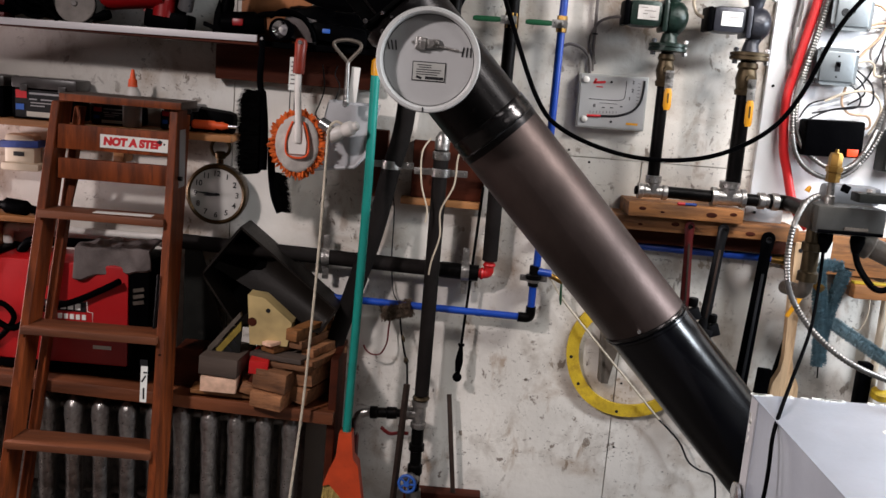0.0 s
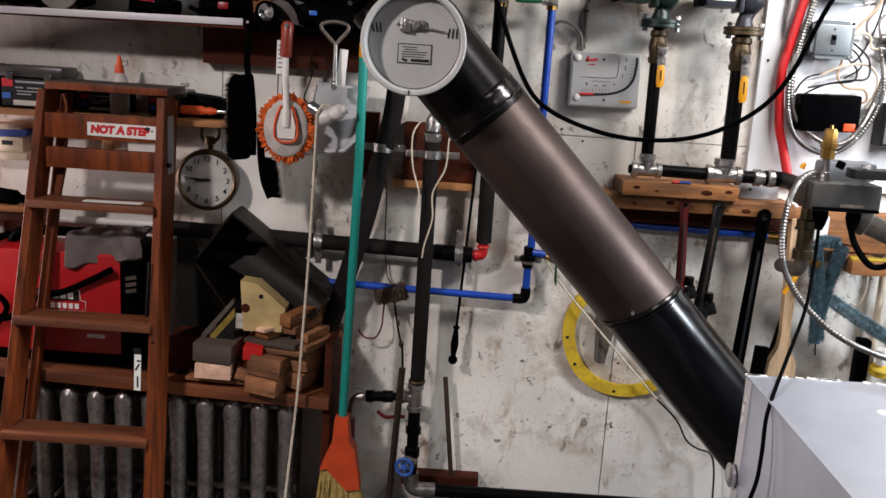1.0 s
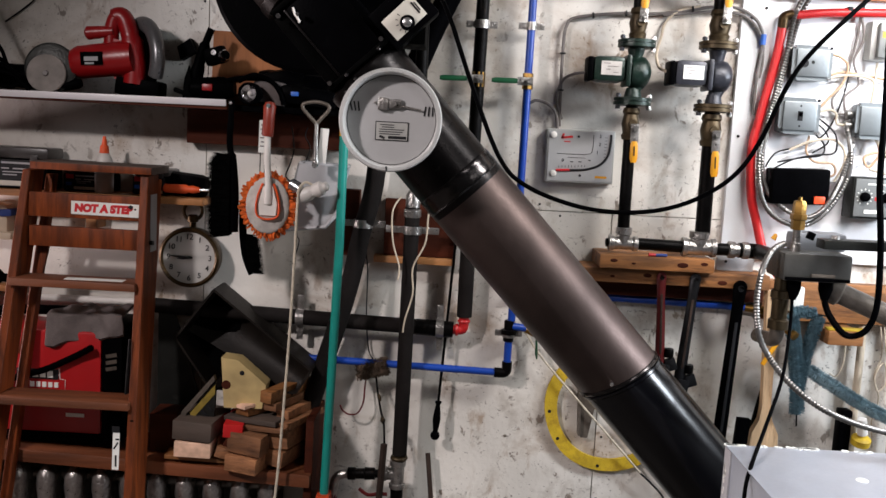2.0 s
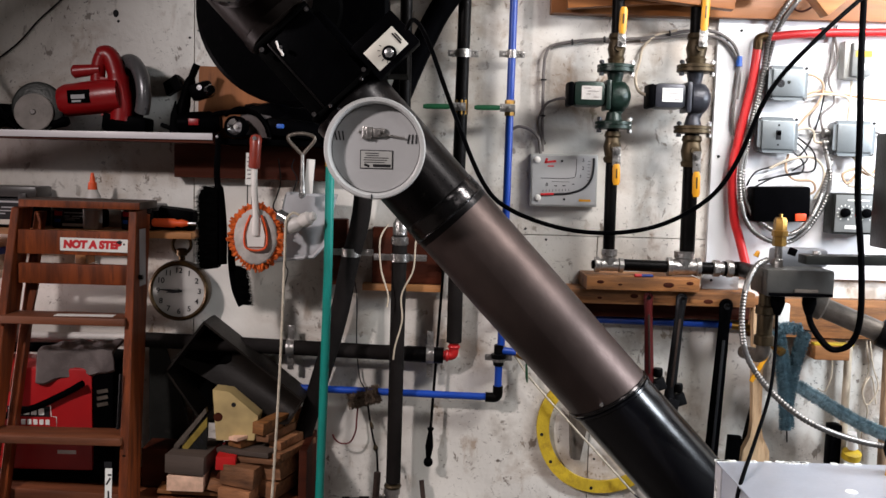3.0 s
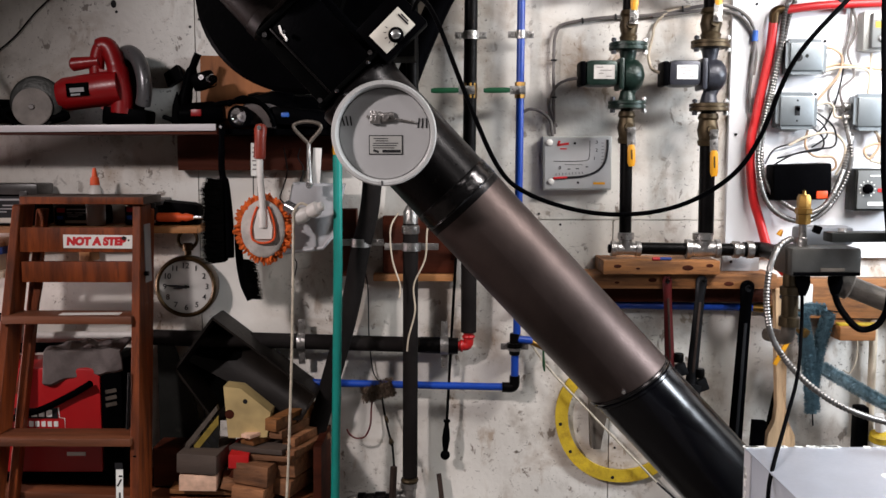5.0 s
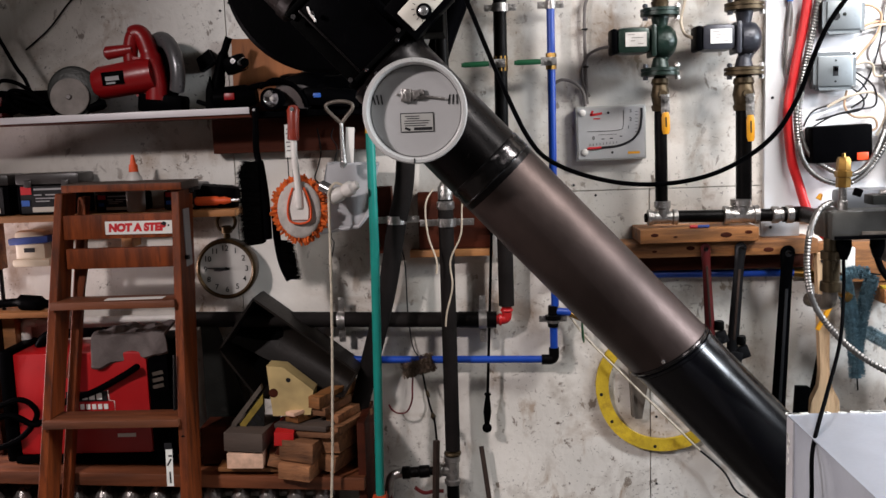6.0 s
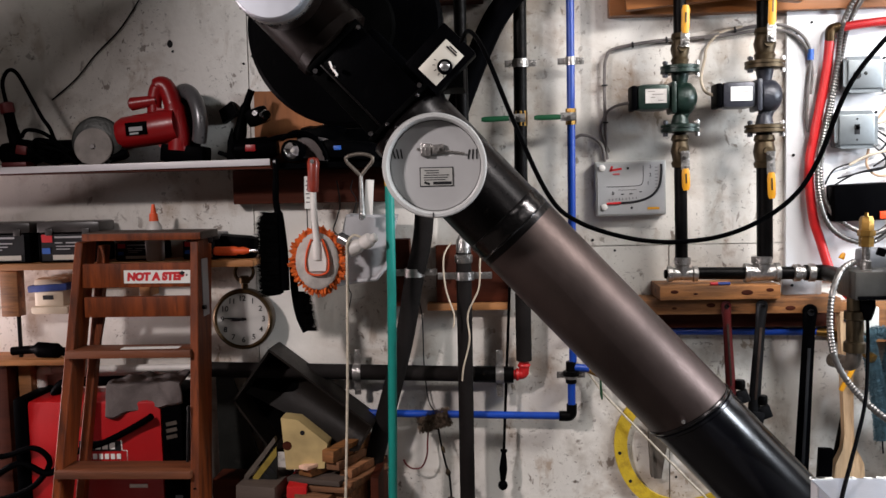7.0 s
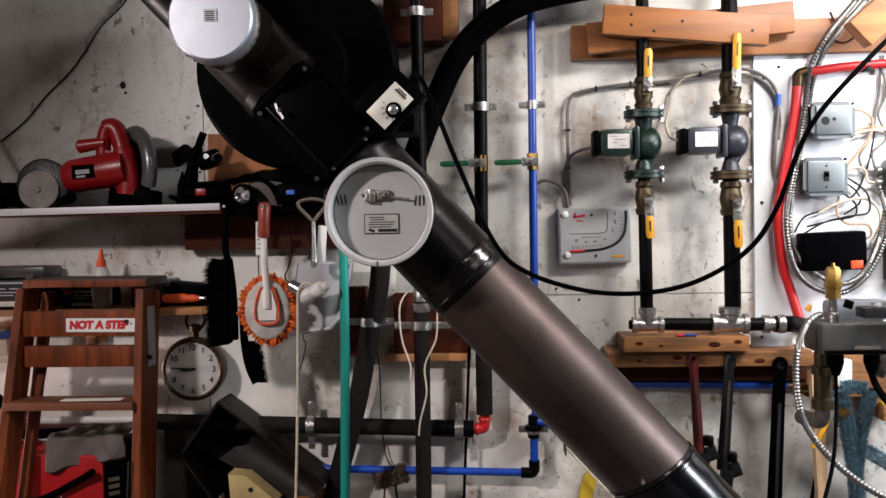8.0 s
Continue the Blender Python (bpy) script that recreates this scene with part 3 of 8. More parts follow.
def build_pipes():
    # the horizontal insulated run
    run = thing("insulated_pipe", (-0.2, 2.72, 1.03), "dark foam-insulated pipe running level along the wall", "pipe")
    part("pipe_run", Shape().cyl((-0.76, 2.70, 1.080), (0.118, 2.70, 1.056), 0.0215, seg=24), M_FOAM, run)
    part("end_run", Shape().cyl((0.03, 2.70, 1.0585), (0.135, 2.70, 1.0555), 0.023, seg=24), M_IRON, run)
    part("red_elbow", Shape().sweep(rounded_path([(0.134, 2.70, 1.056), (0.164, 2.70, 1.056), (0.164, 2.70, 1.10)], 0.012), 0.014, 16).ring((0.164, 2.70, 1.082), (0, 0, 1), 0.013, 0.005, 20, 8).ring((0.145, 2.70, 1.056), (1, 0, 0), 0.013, 0.005, 20, 8), M_RED, run, "red elbow fitting")
    clamp(run, -0.299, 2.70, 1.066, 0.0215, False, 0.07)
    clamp(run, 0.097, 2.70, 1.058, 0.024, False, 0.07)
    # black vertical beside the blue one
    up = thing("insulated_pipe", (0.162, 2.70, 1.09), "black insulated upright pipe strapped to the wall", "pipe")
    part("lower_run", Shape().cyl((0.164, 2.70, 1.095), (0.164, 2.70, 1.56), 0.0215, seg=24), M_FOAM, up)
    part("upper_run", Shape().cyl((0.163, 2.70, 1.50), (0.170, 2.70, 2.40), 0.018, seg=24), M_IRON, up)
    clamp(up, 0.167, 2.70, 1.902, 0.0185)
    part("valve_body", Shape().cyl((0.165, 2.70, 1.735), (0.165, 2.70, 1.775), 0.019, seg=8).cyl((0.165, 2.70, 1.755), (0.165, 2.67, 1.755), 0.011, seg=10), M_BRASS, up, "brass ball valve")
    lever(up, 0.165, 2.668, 1.755, -1, -0.02, 0.105, M_GREENH, "green lever grip", 0.0072)
    # blue pipe
    blue = thing("blue_pipe", (0.294, 2.70, 0.93), "bright blue water pipe with elbow, clamped to the wall", "pipe")
    part("upright", Shape().cyl((0.298, 2.70, 1.09), (0.302, 2.70, 2.40), 0.0108, seg=16), M_BLUE, blue)
    part("lower_upright", Shape().cyl((0.293, 2.70, 0.955), (0.293, 2.70, 1.045), 0.0108, seg=16), M_BLUE, blue)
    part("level_run", Shape().cyl((-0.42, 2.70, 0.954), (0.275, 2.70, 0.939), 0.0105, seg=16), M_BLUE, blue)
    part("elbow_fitting", Shape().sweep(rounded_path([(0.258, 2.70, 0.939), (0.293, 2.70, 0.938), (0.293, 2.70, 0.972)], 0.014), 0.0145, 16), M_IRON, blue, "dark elbow fitting")
    part("union", Shape().lathe((0.292, 2.70, 1.03), (0, 0, 1), [(0, 0.012), (0.002, 0.015), (0.02, 0.015), (0.022, 0.022), (0.034, 0.022), (0.036, 0.014), (0.06, 0.014), (0.062, 0.012)], 12), M_IRON, blue, "dark pipe union")
    part("valve_body", Shape().cyl((0.300, 2.70, 1.735), (0.300, 2.70, 1.778), 0.0145, seg=8).cyl((0.300, 2.70, 1.755), (0.300, 2.67, 1.755), 0.010, seg=10), M_BRASS, blue, "brass ball valve")
    lever(blue, 0.300, 2.668, 1.755, -1, -0.01, 0.10, M_GREENH, "green lever grip", 0.0072)
    clamp(blue, 0.301, 2.70, 1.904, 0.011)
    clamp(blue, 0.292, 2.70, 1.054, 0.0145)
    s = Shape().cyl((0.293, 2.70, 1.075), (0.34, 2.705, 1.070), 0.011, seg=14)
    part("side_stub", s, M_BLUE, blue)
    s = Shape().sweep([(0.372, 2.70, 1.045), (0.374, 2.70, 1.0), (0.376, 2.70, 0.985)], [0.007, 0.011, 0.006], 8, 0.4)
    part("drain_lever", s, M_GREENH, blue, "small green lever")
    s = Shape().cyl((0.33, 2.705, 1.07), (0.375, 2.70, 1.05), 0.008, seg=10)
    part("drain_cock", s, M_BRASS, blue)
    # blue pipe behind the tool rail
    run = thing("blue_pipe", (0.78, 2.72, 1.155), "bright blue water pipe running level under a tool rail", "pipe")
    part("pipe_run", Shape().cyl((0.30, 2.725, 1.172), (0.985, 2.725, 1.161), 0.0105, seg=16), M_BLUE, run)
    part("copper_end", Shape().sweep(rounded_path([(0.96, 2.725, 1.161), (1.01, 2.70, 1.16), (1.06, 2.60, 1.11)], 0.03), 0.012, 14), M_BRASS, run, "tarnished brass elbow")
    part("yellow_lever", Shape().box((1.005, 2.62, 1.06), (0.012, 0.006, 0.085), (0, 28, 0), 0.002), M_YELLOW, run, "yellow valve lever")
    # middle stack
    mid = thing("standpipe", (0.0, 2.65, 0.36), "dark insulated standpipe with valves and galvanised fittings", "pipe")
    part("insulated_run", Shape().cyl((0.003, 2.65, 0.70), (0.006, 2.65, 1.40), 0.0205, seg=24), M_FOAM, mid)
    part("top_fitting", Shape().lathe((0.006, 2.65, 1.372), (0, 0, 1), [(0, 0.021), (0.004, 0.024), (0.02, 0.024), (0.024, 0.020), (0.06, 0.020), (0.075, 0.012), (0.08, 0.004)], 20), M_MALLEABLE, mid, "bright pipe cap")
    clamp(mid, 0.008, 2.65, 1.337, 0.022, True, 0.085)
    part("collar", Shape().ring((0.002, 2.65, 0.690), (0, 0, 1), 0.018, 0.007, 24, 8), M_TARNISH, mid)
    part("tee_fitting", Shape().lathe((0.0, 2.65, 0.60), (0, 0, 1), [(0, 0.019), (0.003, 0.023), (0.014, 0.023), (0.017, 0.019), (0.065, 0.019), (0.068, 0.023), (0.082, 0.023), (0.085, 0.019)], 20).lathe((0, 2.65, 0.642), (-1, 0, 0), [(0, 0.018), (0.03, 0.018), (0.032, 0.021), (0.042, 0.021), (0.043, 0.015)], 20), M_MALLEABLE, mid, "galvanised tee")
    part("side_valve", Shape().lathe((-0.042, 2.65, 0.640), (-1, 0, -0.05), [(0, 0.012), (0.02, 0.012), (0.022, 0.017), (0.05, 0.018), (0.052, 0.015), (0.075, 0.015), (0.078, 0.018), (0.098, 0.018), (0.1, 0.012)], 14), M_IRON, mid, "brown iron valve")
    part("hose_elbow", Shape().sweep(rounded_path([(-0.135, 2.65, 0.636), (-0.175, 2.65, 0.630), (-0.182, 2.65, 0.565)], 0.025), 0.013, 14), M_MALLEABLE, mid, "bent galvanised tail")
    s = Shape().sweep(smooth_path([(-0.105, 2.63, 0.60), (-0.08, 2.62, 0.588), (-0.05, 2.62, 0.592), (-0.025, 2.62, 0.592)], 5), 0.006, 8, 0.5)
    part("red_lever", s, M_BURGUNDY, mid, "dull red lever")
    part("iron_run", Shape().lathe((0.0, 2.65, 0.40), (0, 0, 1), [(0, 0.017), (0.06, 0.018), (0.062, 0.022), (0.085, 0.022), (0.09, 0.017), (0.13, 0.017), (0.133, 0.023), (0.15, 0.023), (0.153, 0.018), (0.205, 0.018)], 18), M_IRON, mid)
    wheel = part("valve_bonnet", Shape().lathe((-0.002, 2.65, 0.448), (-0.25, -1, 0.1), [(0, 0.021), (0.025, 0.018), (0.028, 0.022), (0.036, 0.022), (0.038, 0.009), (0.06, 0.007)], 14), M_MALLEABLE, mid)
    c = V(-0.018, 2.592, 0.452)
    axw = V(-0.25, -1, 0.1)
    s = Shape().ring(c, axw, 0.024, 0.0045, 28, 8).lathe(c - axw * 0.004, axw, [(0, 0.008), (0.01, 0.008)], 12)
    for k in range(5):
        a = 2 * math.pi * k / 5
        s.cyl(c, c + V(math.cos(a) * 0.024, math.cos(a) * -0.006, math.sin(a) * 0.024), 0.003, seg=6)
    part("handwheel", s, M_BLUEINK, wheel, "small blue handwheel")
    part("bottom_elbow", Shape().sweep(rounded_path([(0.0, 2.65, 0.41), (0.002, 2.65, 0.355), (0.07, 2.66, 0.352)], 0.03), 0.022, 18), M_MALLEABLE, mid, "galvanised elbow")
    part("floor_run", Shape().cyl((0.06, 2.66, 0.352), (1.20, 2.67, 0.348), 0.019, seg=18), M_IRON, mid)
    # slanting insulated pipe
    sl = thing("insulated_pipe", (-0.25, 2.68, 0.82), "thick black insulated pipe slanting down the wall", "pipe")
    part("pipe_run", Shape().sweep(smooth_path([(-0.092, 2.66, 1.92), (-0.098, 2.66, 1.50), (-0.132, 2.66, 1.32), (-0.165, 2.665, 1.15), (-0.235, 2.68, 0.90), (-0.30, 2.69, 0.66)], 6), 0.026, 20), M_FOAM, sl)
    clamp(sl, -0.128, 2.66, 1.347, 0.0245, True, 0.06)
    # the large bend above the flue
    bend = thing("insulated_pipe", (0.03, 2.69, 1.80), "thick black insulated pipe bending up and away", "pipe")
    part("bend_run", Shape().sweep(smooth_path([(-0.02, 2.69, 1.74), (0.035, 2.685, 1.88), (0.11, 2.67, 2.03), (0.20, 2.65, 2.115), (0.33, 2.62, 2.165), (0.60, 2.6, 2.20)], 6), 0.032, 20), M_RUBBER, bend)
    up = thing("standpipe", (0.01, 2.60, 1.70), "thin dark upright pipe with a bright strap", "pipe")
    part("upright", Shape().cyl((0.013, 2.62, 1.55), (0.008, 2.62, 2.40), 0.0165, seg=20), M_IRON, up)
    clamp(up, 0.010, 2.62, 2.135, 0.0175)
    single("wall_block", Shape().span(-0.08, 0.07, 2.66, WALL, 2.07, 2.40, 0.003), M_DARKWOOD, "brown timber backing block on the wall", "timber block")
    single("wall_block", Shape().span(0.071, 0.112, 2.69, WALL, 2.085, 2.38, 0.003), M_SHELFWOOD, "narrow orange timber cleat on the wall", "timber block")
    # timber blocks behind the middle stack
    single("wall_block", Shape().span(-0.10, 0.13, 2.705, WALL, 1.235, 1.255, 0.003), M_SHELFWOOD, "orange-brown timber frame fixed to the wall", "timber block")
    single("wall_block", Shape().span(-0.074, 0.13, 2.715, WALL, 1.256, 1.415, 0.003), M_DARKWOOD, "dark stained timber block on the wall", "timber block")
    single("wall_block", Shape().span(-0.195, -0.145, 2.70, WALL, 1.25, 1.435, 0.003), M_DARKWOOD, "dark stained timber block on the wall", "timber block")


# ---- pumps ----
def pump(x, motor_mat, big, z_up):
    """A wet-rotor pump between flanges on an upright pipe; the motor points to -x."""
    y = 2.65
    r = 0.0165 if not big else 0.0205
    zl, zt, zb = 1.40, 1.868 + z_up, 1.716 + (-0.006 if big else 0)
    th = thing("circulator_pump", (x, y, 1.375), ("green" if not big else "dark grey") + " hot-water circulator pump on a black iron riser", "pump", "pair of circulator pumps")
    part("riser", Shape().cyl((x + 0.003, y, zl - 0.03), (x, y, zb - 0.006), r, seg=20), M_IRON, th, "black iron riser")
    for name, z, up in (("lower_flange", zb, 1), ("upper_flange", zt, -1)):
        f = part(name, Shape().lathe((x, y, z - 0.012), (0, 0, 1), [(0, 0.046), (0.002, 0.050), (0.010, 0.050), (0.0105, 0.046), (0.0125, 0.046), (0.013, 0.050), (0.020, 0.050), (0.022, 0.044)], 28), M_GREENPUMP if not big else M_TARNISH, th, "bolted flange")
        for k in (-1, 1):
            part("bolt", Shape().cyl((x + k * 0.041, y - 0.016, z - 0.022), (x + k * 0.041, y - 0.016, z + 0.020), 0.0042, seg=8).cyl((x + k * 0.041, y - 0.016, z - 0.022), (x + k * 0.041, y - 0.016, z - 0.013), 0.0072, seg=6).cyl((x + k * 0.041, y - 0.016, z + 0.011), (x + k * 0.041, y - 0.016, z + 0.018), 0.0072, seg=6), M_TOOLSTEEL if k < 0 else M_MALLEABLE, f)
    # volute
    vol = Shape().cyl((x, y, zb + 0.01), (x, y, zb + 0.035), 0.024, 0.018, 18).cyl((x, y, zt - 0.01), (x, y, zt - 0.04), 0.024, 0.018, 18)
    zc = (zb + zt) / 2
    vol.lathe((x - 0.018, y, zc), (1, 0, 0), [(0, 0.032), (0.006, 0.041), (0.028, 0.044), (0.044, 0.040), (0.055, 0.028), (0.061, 0.010), (0.062, 0.002)], 26)
    vol.sweep(smooth_path([(x, y, zt - 0.03), (x + 0.004, y, zc + 0.03), (x + 0.016, y, zc)], 5), 0.0165, 14).sweep(smooth_path([(x, y, zb + 0.03), (x + 0.010, y, zc - 0.03), (x + 0.022, y, zc)], 5), 0.0185, 14)
    part("volute", vol, motor_mat, th, "cast pump volute")
    part("motor_flange", Shape().box((x - 0.022, y, zc + 0.002), (0.014, 0.082, 0.082), (0, 0, 0), 0.006), motor_mat, th)
    mot = part("motor", Shape().box((x - 0.072, y, zc + 0.004), (0.086, 0.074, 0.068), (0, 0, 0), 0.016), motor_mat, th, "pump motor housing")
    part("terminal_cap", Shape().box((x - 0.122, y, zc + 0.003), (0.016, 0.070, 0.064), (0, 0, 0), 0.006), M_BLACKPAINT, mot, "black end cap")
    lab = part("rating_label", Shape().box((x - 0.068, y - 0.0378, zc + 0.006), (0.054, 0.001, 0.036)), M_LABEL if big else M_FELT, mot, "scuffed pale rating label")
    s = Shape()
    for k, (o, w) in enumerate(((-0.012, 0.018), (0.004, 0.030), (-0.008, 0.012), (0.012, 0.014))):
        s.box((x - 0.068 + o, y - 0.0387, zc + 0.018 - 0.0078 * k), (w, 0.0005, 0.0018))
    part("fine_print", s, M_GREYCABLE, mot)
    # ball valves below and above
    for name, z, h, sign in (("lower_valve", zb - 0.06, 0.085, -1), ("upper_valve", zt + 0.052, 0.08, 1)):
        b = part(name, Shape().lathe((x, y, z - h / 2), (0, 0, 1), [(0, r + 0.004), (0.012, r + 0.007), (0.018, r + 0.003), (h * 0.5, r + 0.008), (h - 0.018, r + 0.003), (h - 0.012, r + 0.007), (h, r + 0.004)], 14).cyl((x, y, z), (x, y - 0.04, z), 0.011, seg=12), M_TARNISH, th, "tarnished brass ball valve")
        lever(b, x + 0.004, y - 0.045, z + 0.012 * sign, 0.03, sign, (0.092 if not big else 0.118) - (0.002 if sign < 0 else 0) - (0.006 if sign < 0 and big else 0), M_YELLOW, "yellow lever grip", 0.0105, 0.28 if sign > 0 else 0.42)
    part("upper_pipe", Shape().cyl((x, y, zt + 0.08), (x - 0.002, y, 2.45), r, seg=20), M_IRON, th, "black iron pipe")


def build_manifold():
    man = thing("pipe_manifold", (0.7, 2.65, 1.31), "black iron pipe manifold with galvanised tees on a timber rail", "pipe")
    y = 2.65
    part("nipple", Shape().cyl((0.62, y, 1.334), (0.745, y, 1.332), 0.0165, seg=18), M_IRON, man)
    part("nipple", Shape().cyl((0.83, y, 1.331), (0.875, y, 1.331), 0.017, seg=18), M_IRON, man)
    for x, r in ((0.584, 0.021), (0.790, 0.026)):
        w = 0.040 if r < 0.025 else 0.046
        s = Shape().lathe((x - w, y, 1.333), (1, 0, 0), [(0, r - 0.004), (0.001, r), (0.013, r), (0.015, r - 0.004), (2 * w - 0.015, r - 0.004), (2 * w - 0.013, r), (2 * w - 0.001, r), (2 * w, r - 0.004)], 22)
        s.lathe((x, y, 1.333), (0, 0, 1), [(0, r - 0.003), (0.024, r - 0.003), (0.026, r + 0.001), (0.043, r + 0.001), (0.044, r - 0.003)], 22)
        part("tee_fitting", s, M_MALLEABLE, man, "galvanised tee")
    s = Shape().lathe((0.870, y, 1.331), (1, 0, 0), [(0, 0.018), (0.002, 0.023), (0.018, 0.023), (0.02, 0.018), (0.035, 0.018), (0.04, 0.024), (0.055, 0.024)], 18)
    part("end_elbow", s, M_MALLEABLE, man, "galvanised elbow")
    part("plug", Shape().box((0.545, y, 1.333), (0.018, 0.018, 0.018), (45, 0, 0), 0.003), M_IRON, man)
    part("front_run", Shape().sweep(rounded_path([(0.90, y, 1.331), (0.955, y, 1.331), (0.94, 2.36, 1.335)], 0.03), 0.021, 18), M_IRON, man, "pipe turning out from the wall")
    # timber rail
    single("timber_rail", Shape().span(0.518, 0.828, 2.61, WALL, 1.268, 1.305, 0.004), M_PINE, "short pine batten under the pipe tees", "batten")
    rail = thing("timber_rail", (0.7, 2.70, 1.19), "pine tool rail fixed to the wall", "batten")
    part("upper_batten", Shape().span(0.478, 0.99, 2.635, WALL, 1.226, 1.266, 0.004), M_PINE, rail)
    part("lower_batten", Shape().span(0.49, 1.0, 2.70, WALL, 1.18, 1.2255, 0.003), M_DARKWOOD, rail, "darker back batten")
    sup = thing("mounting_plate", (0.908, 2.70, 1.2665), "flat grey steel plate with a bolt hole above the rail", "plate")
    part("plate", Shape().span(0.858, 0.962, 2.700, 2.712, 1.2665, 1.312, 0.002), M_GREYPLASTIC, sup)
    part("bolt_hole", Shape().lathe((0.884, 2.6998, 1.292), (0, -1, 0), [(-0.003, 0.0045), (0.0008, 0.004)], 12), M_INK, sup)
    pen = thing("marker_pen", (0.67, 2.615, 1.305), "small marker with a red cap lying on the batten", "pen")
    part("cap", Shape().lathe((0.648, 2.615, 1.3095), (1, 0.04, 0), [(0, 0.003), (0.001, 0.0048), (0.020, 0.0048)], 12), M_REDINK, pen, "red cap")
    part("barrel", Shape().lathe((0.668, 2.6158, 1.3095), (1, 0.04, 0), [(0, 0.0045), (0.028, 0.0045), (0.032, 0.003)], 12), M_BLUESTRAP, pen, "dark blue barrel")
    for x, z, r, y in ((0.556, 1.290, 0.006, 2.6095), (0.610, 1.284, 0.0035, 2.6095), (0.742, 1.286, 0.009, 2.6095), (0.800, 1.292, 0.006, 2.6095), (0.560, 1.243, 0.004, 2.6345), (0.655, 1.250, 0.007, 2.6345), (0.860, 1.240, 0.008, 2.6345)):
        part("knot", Shape().ball((x, y, z), r, (1.7, 0.08, 0.8), 12, 6), M_DARKWOOD, rail, "dark knot in the wood")
    # wrenches hung from the rail
    def wrench(x, ztop, length, width, mat, lean, label, head):
        w = thing("pipe_wrench", (x, 2.63, ztop - length), label, "wrench", "tools hung on the rail")
        d = V(lean, 0, -1).normalized()
        a = V(x, 2.625, ztop)
        s = Shape().sweep([a, a + d * 0.012, a + d * 0.05, a + d * length], [width * 0.35, width * 0.6, width * 0.5, width * 0.62], 10, 0.55, True, (1, 0, 0))
        s.ring(a + d * 0.008, (0, 1, 0), width * 0.42, width * 0.2, 20, 8)
        part("handle", s, mat, w)
        part("hanging_eye", Shape().lathe(a + d * 0.010 + V(0, -width * 0.30, 0), (0, -1, 0), [(-0.004, width * 0.28), (0.0015, width * 0.26)], 14), M_INK, w, "dark hanging eye")
        tilt = math.degrees(math.atan2(-d.x, -d.z))
        # the groove is a dark strip laid on the shank, not cut in
        part("groove", Shape().box(a + d * (length * 0.55) + V(0, -width * 0.31, 0), (width * 0.26, 0.003, length * 0.66), (0, tilt, 0), 0.001), M_DARKBAR if head else M_INK, w, "dark strip drawn as a shank groove")
        if head:
            e = a + d * length
            part("jaw", Shape().box(e + V(0.008, 0, -0.025), (0.032, 0.022, 0.055), (0, 8, 0), 0.004).box(e + V(0.03, 0, 0.0), (0.03, 0.02, 0.035), (0, -20, 0), 0.005), M_TOOLSTEEL, w, "worn steel jaw")
            part("adjuster", Shape().lathe(e + V(0.022, 0, 0.02), (0, 0, 1), [(0, 0.012), (0.004, 0.014), (0.02, 0.014), (0.024, 0.012)], 14), M_IRON, w)
        part("peg", Shape().cyl((x, 2.60, ztop - 0.006), (x, 2.64, ztop - 0.006), 0.004, seg=8), M_IRON, w)
    wrench(0.691, 1.258, 0.25, 0.022, M_BURGUNDY, 0.06, "red-handled pipe wrench hanging from the rail", True)
    wrench(0.784, 1.256, 0.29, 0.026, M_TOOLSTEEL, -0.07, "steel pipe wrench hanging from the rail", True)
    wrench(0.907, 1.24, 0.47, 0.032, M_BLACKPAINT, -0.045, "long black pry bar hanging from the rail", False)
    single("offcut", Shape().box((0.945, 2.62, 0.80), (0.036, 0.02, 0.14), (0, 3, 0), 0.003), M_BLACKPAINT, "small black steel bar hanging low", "bar")


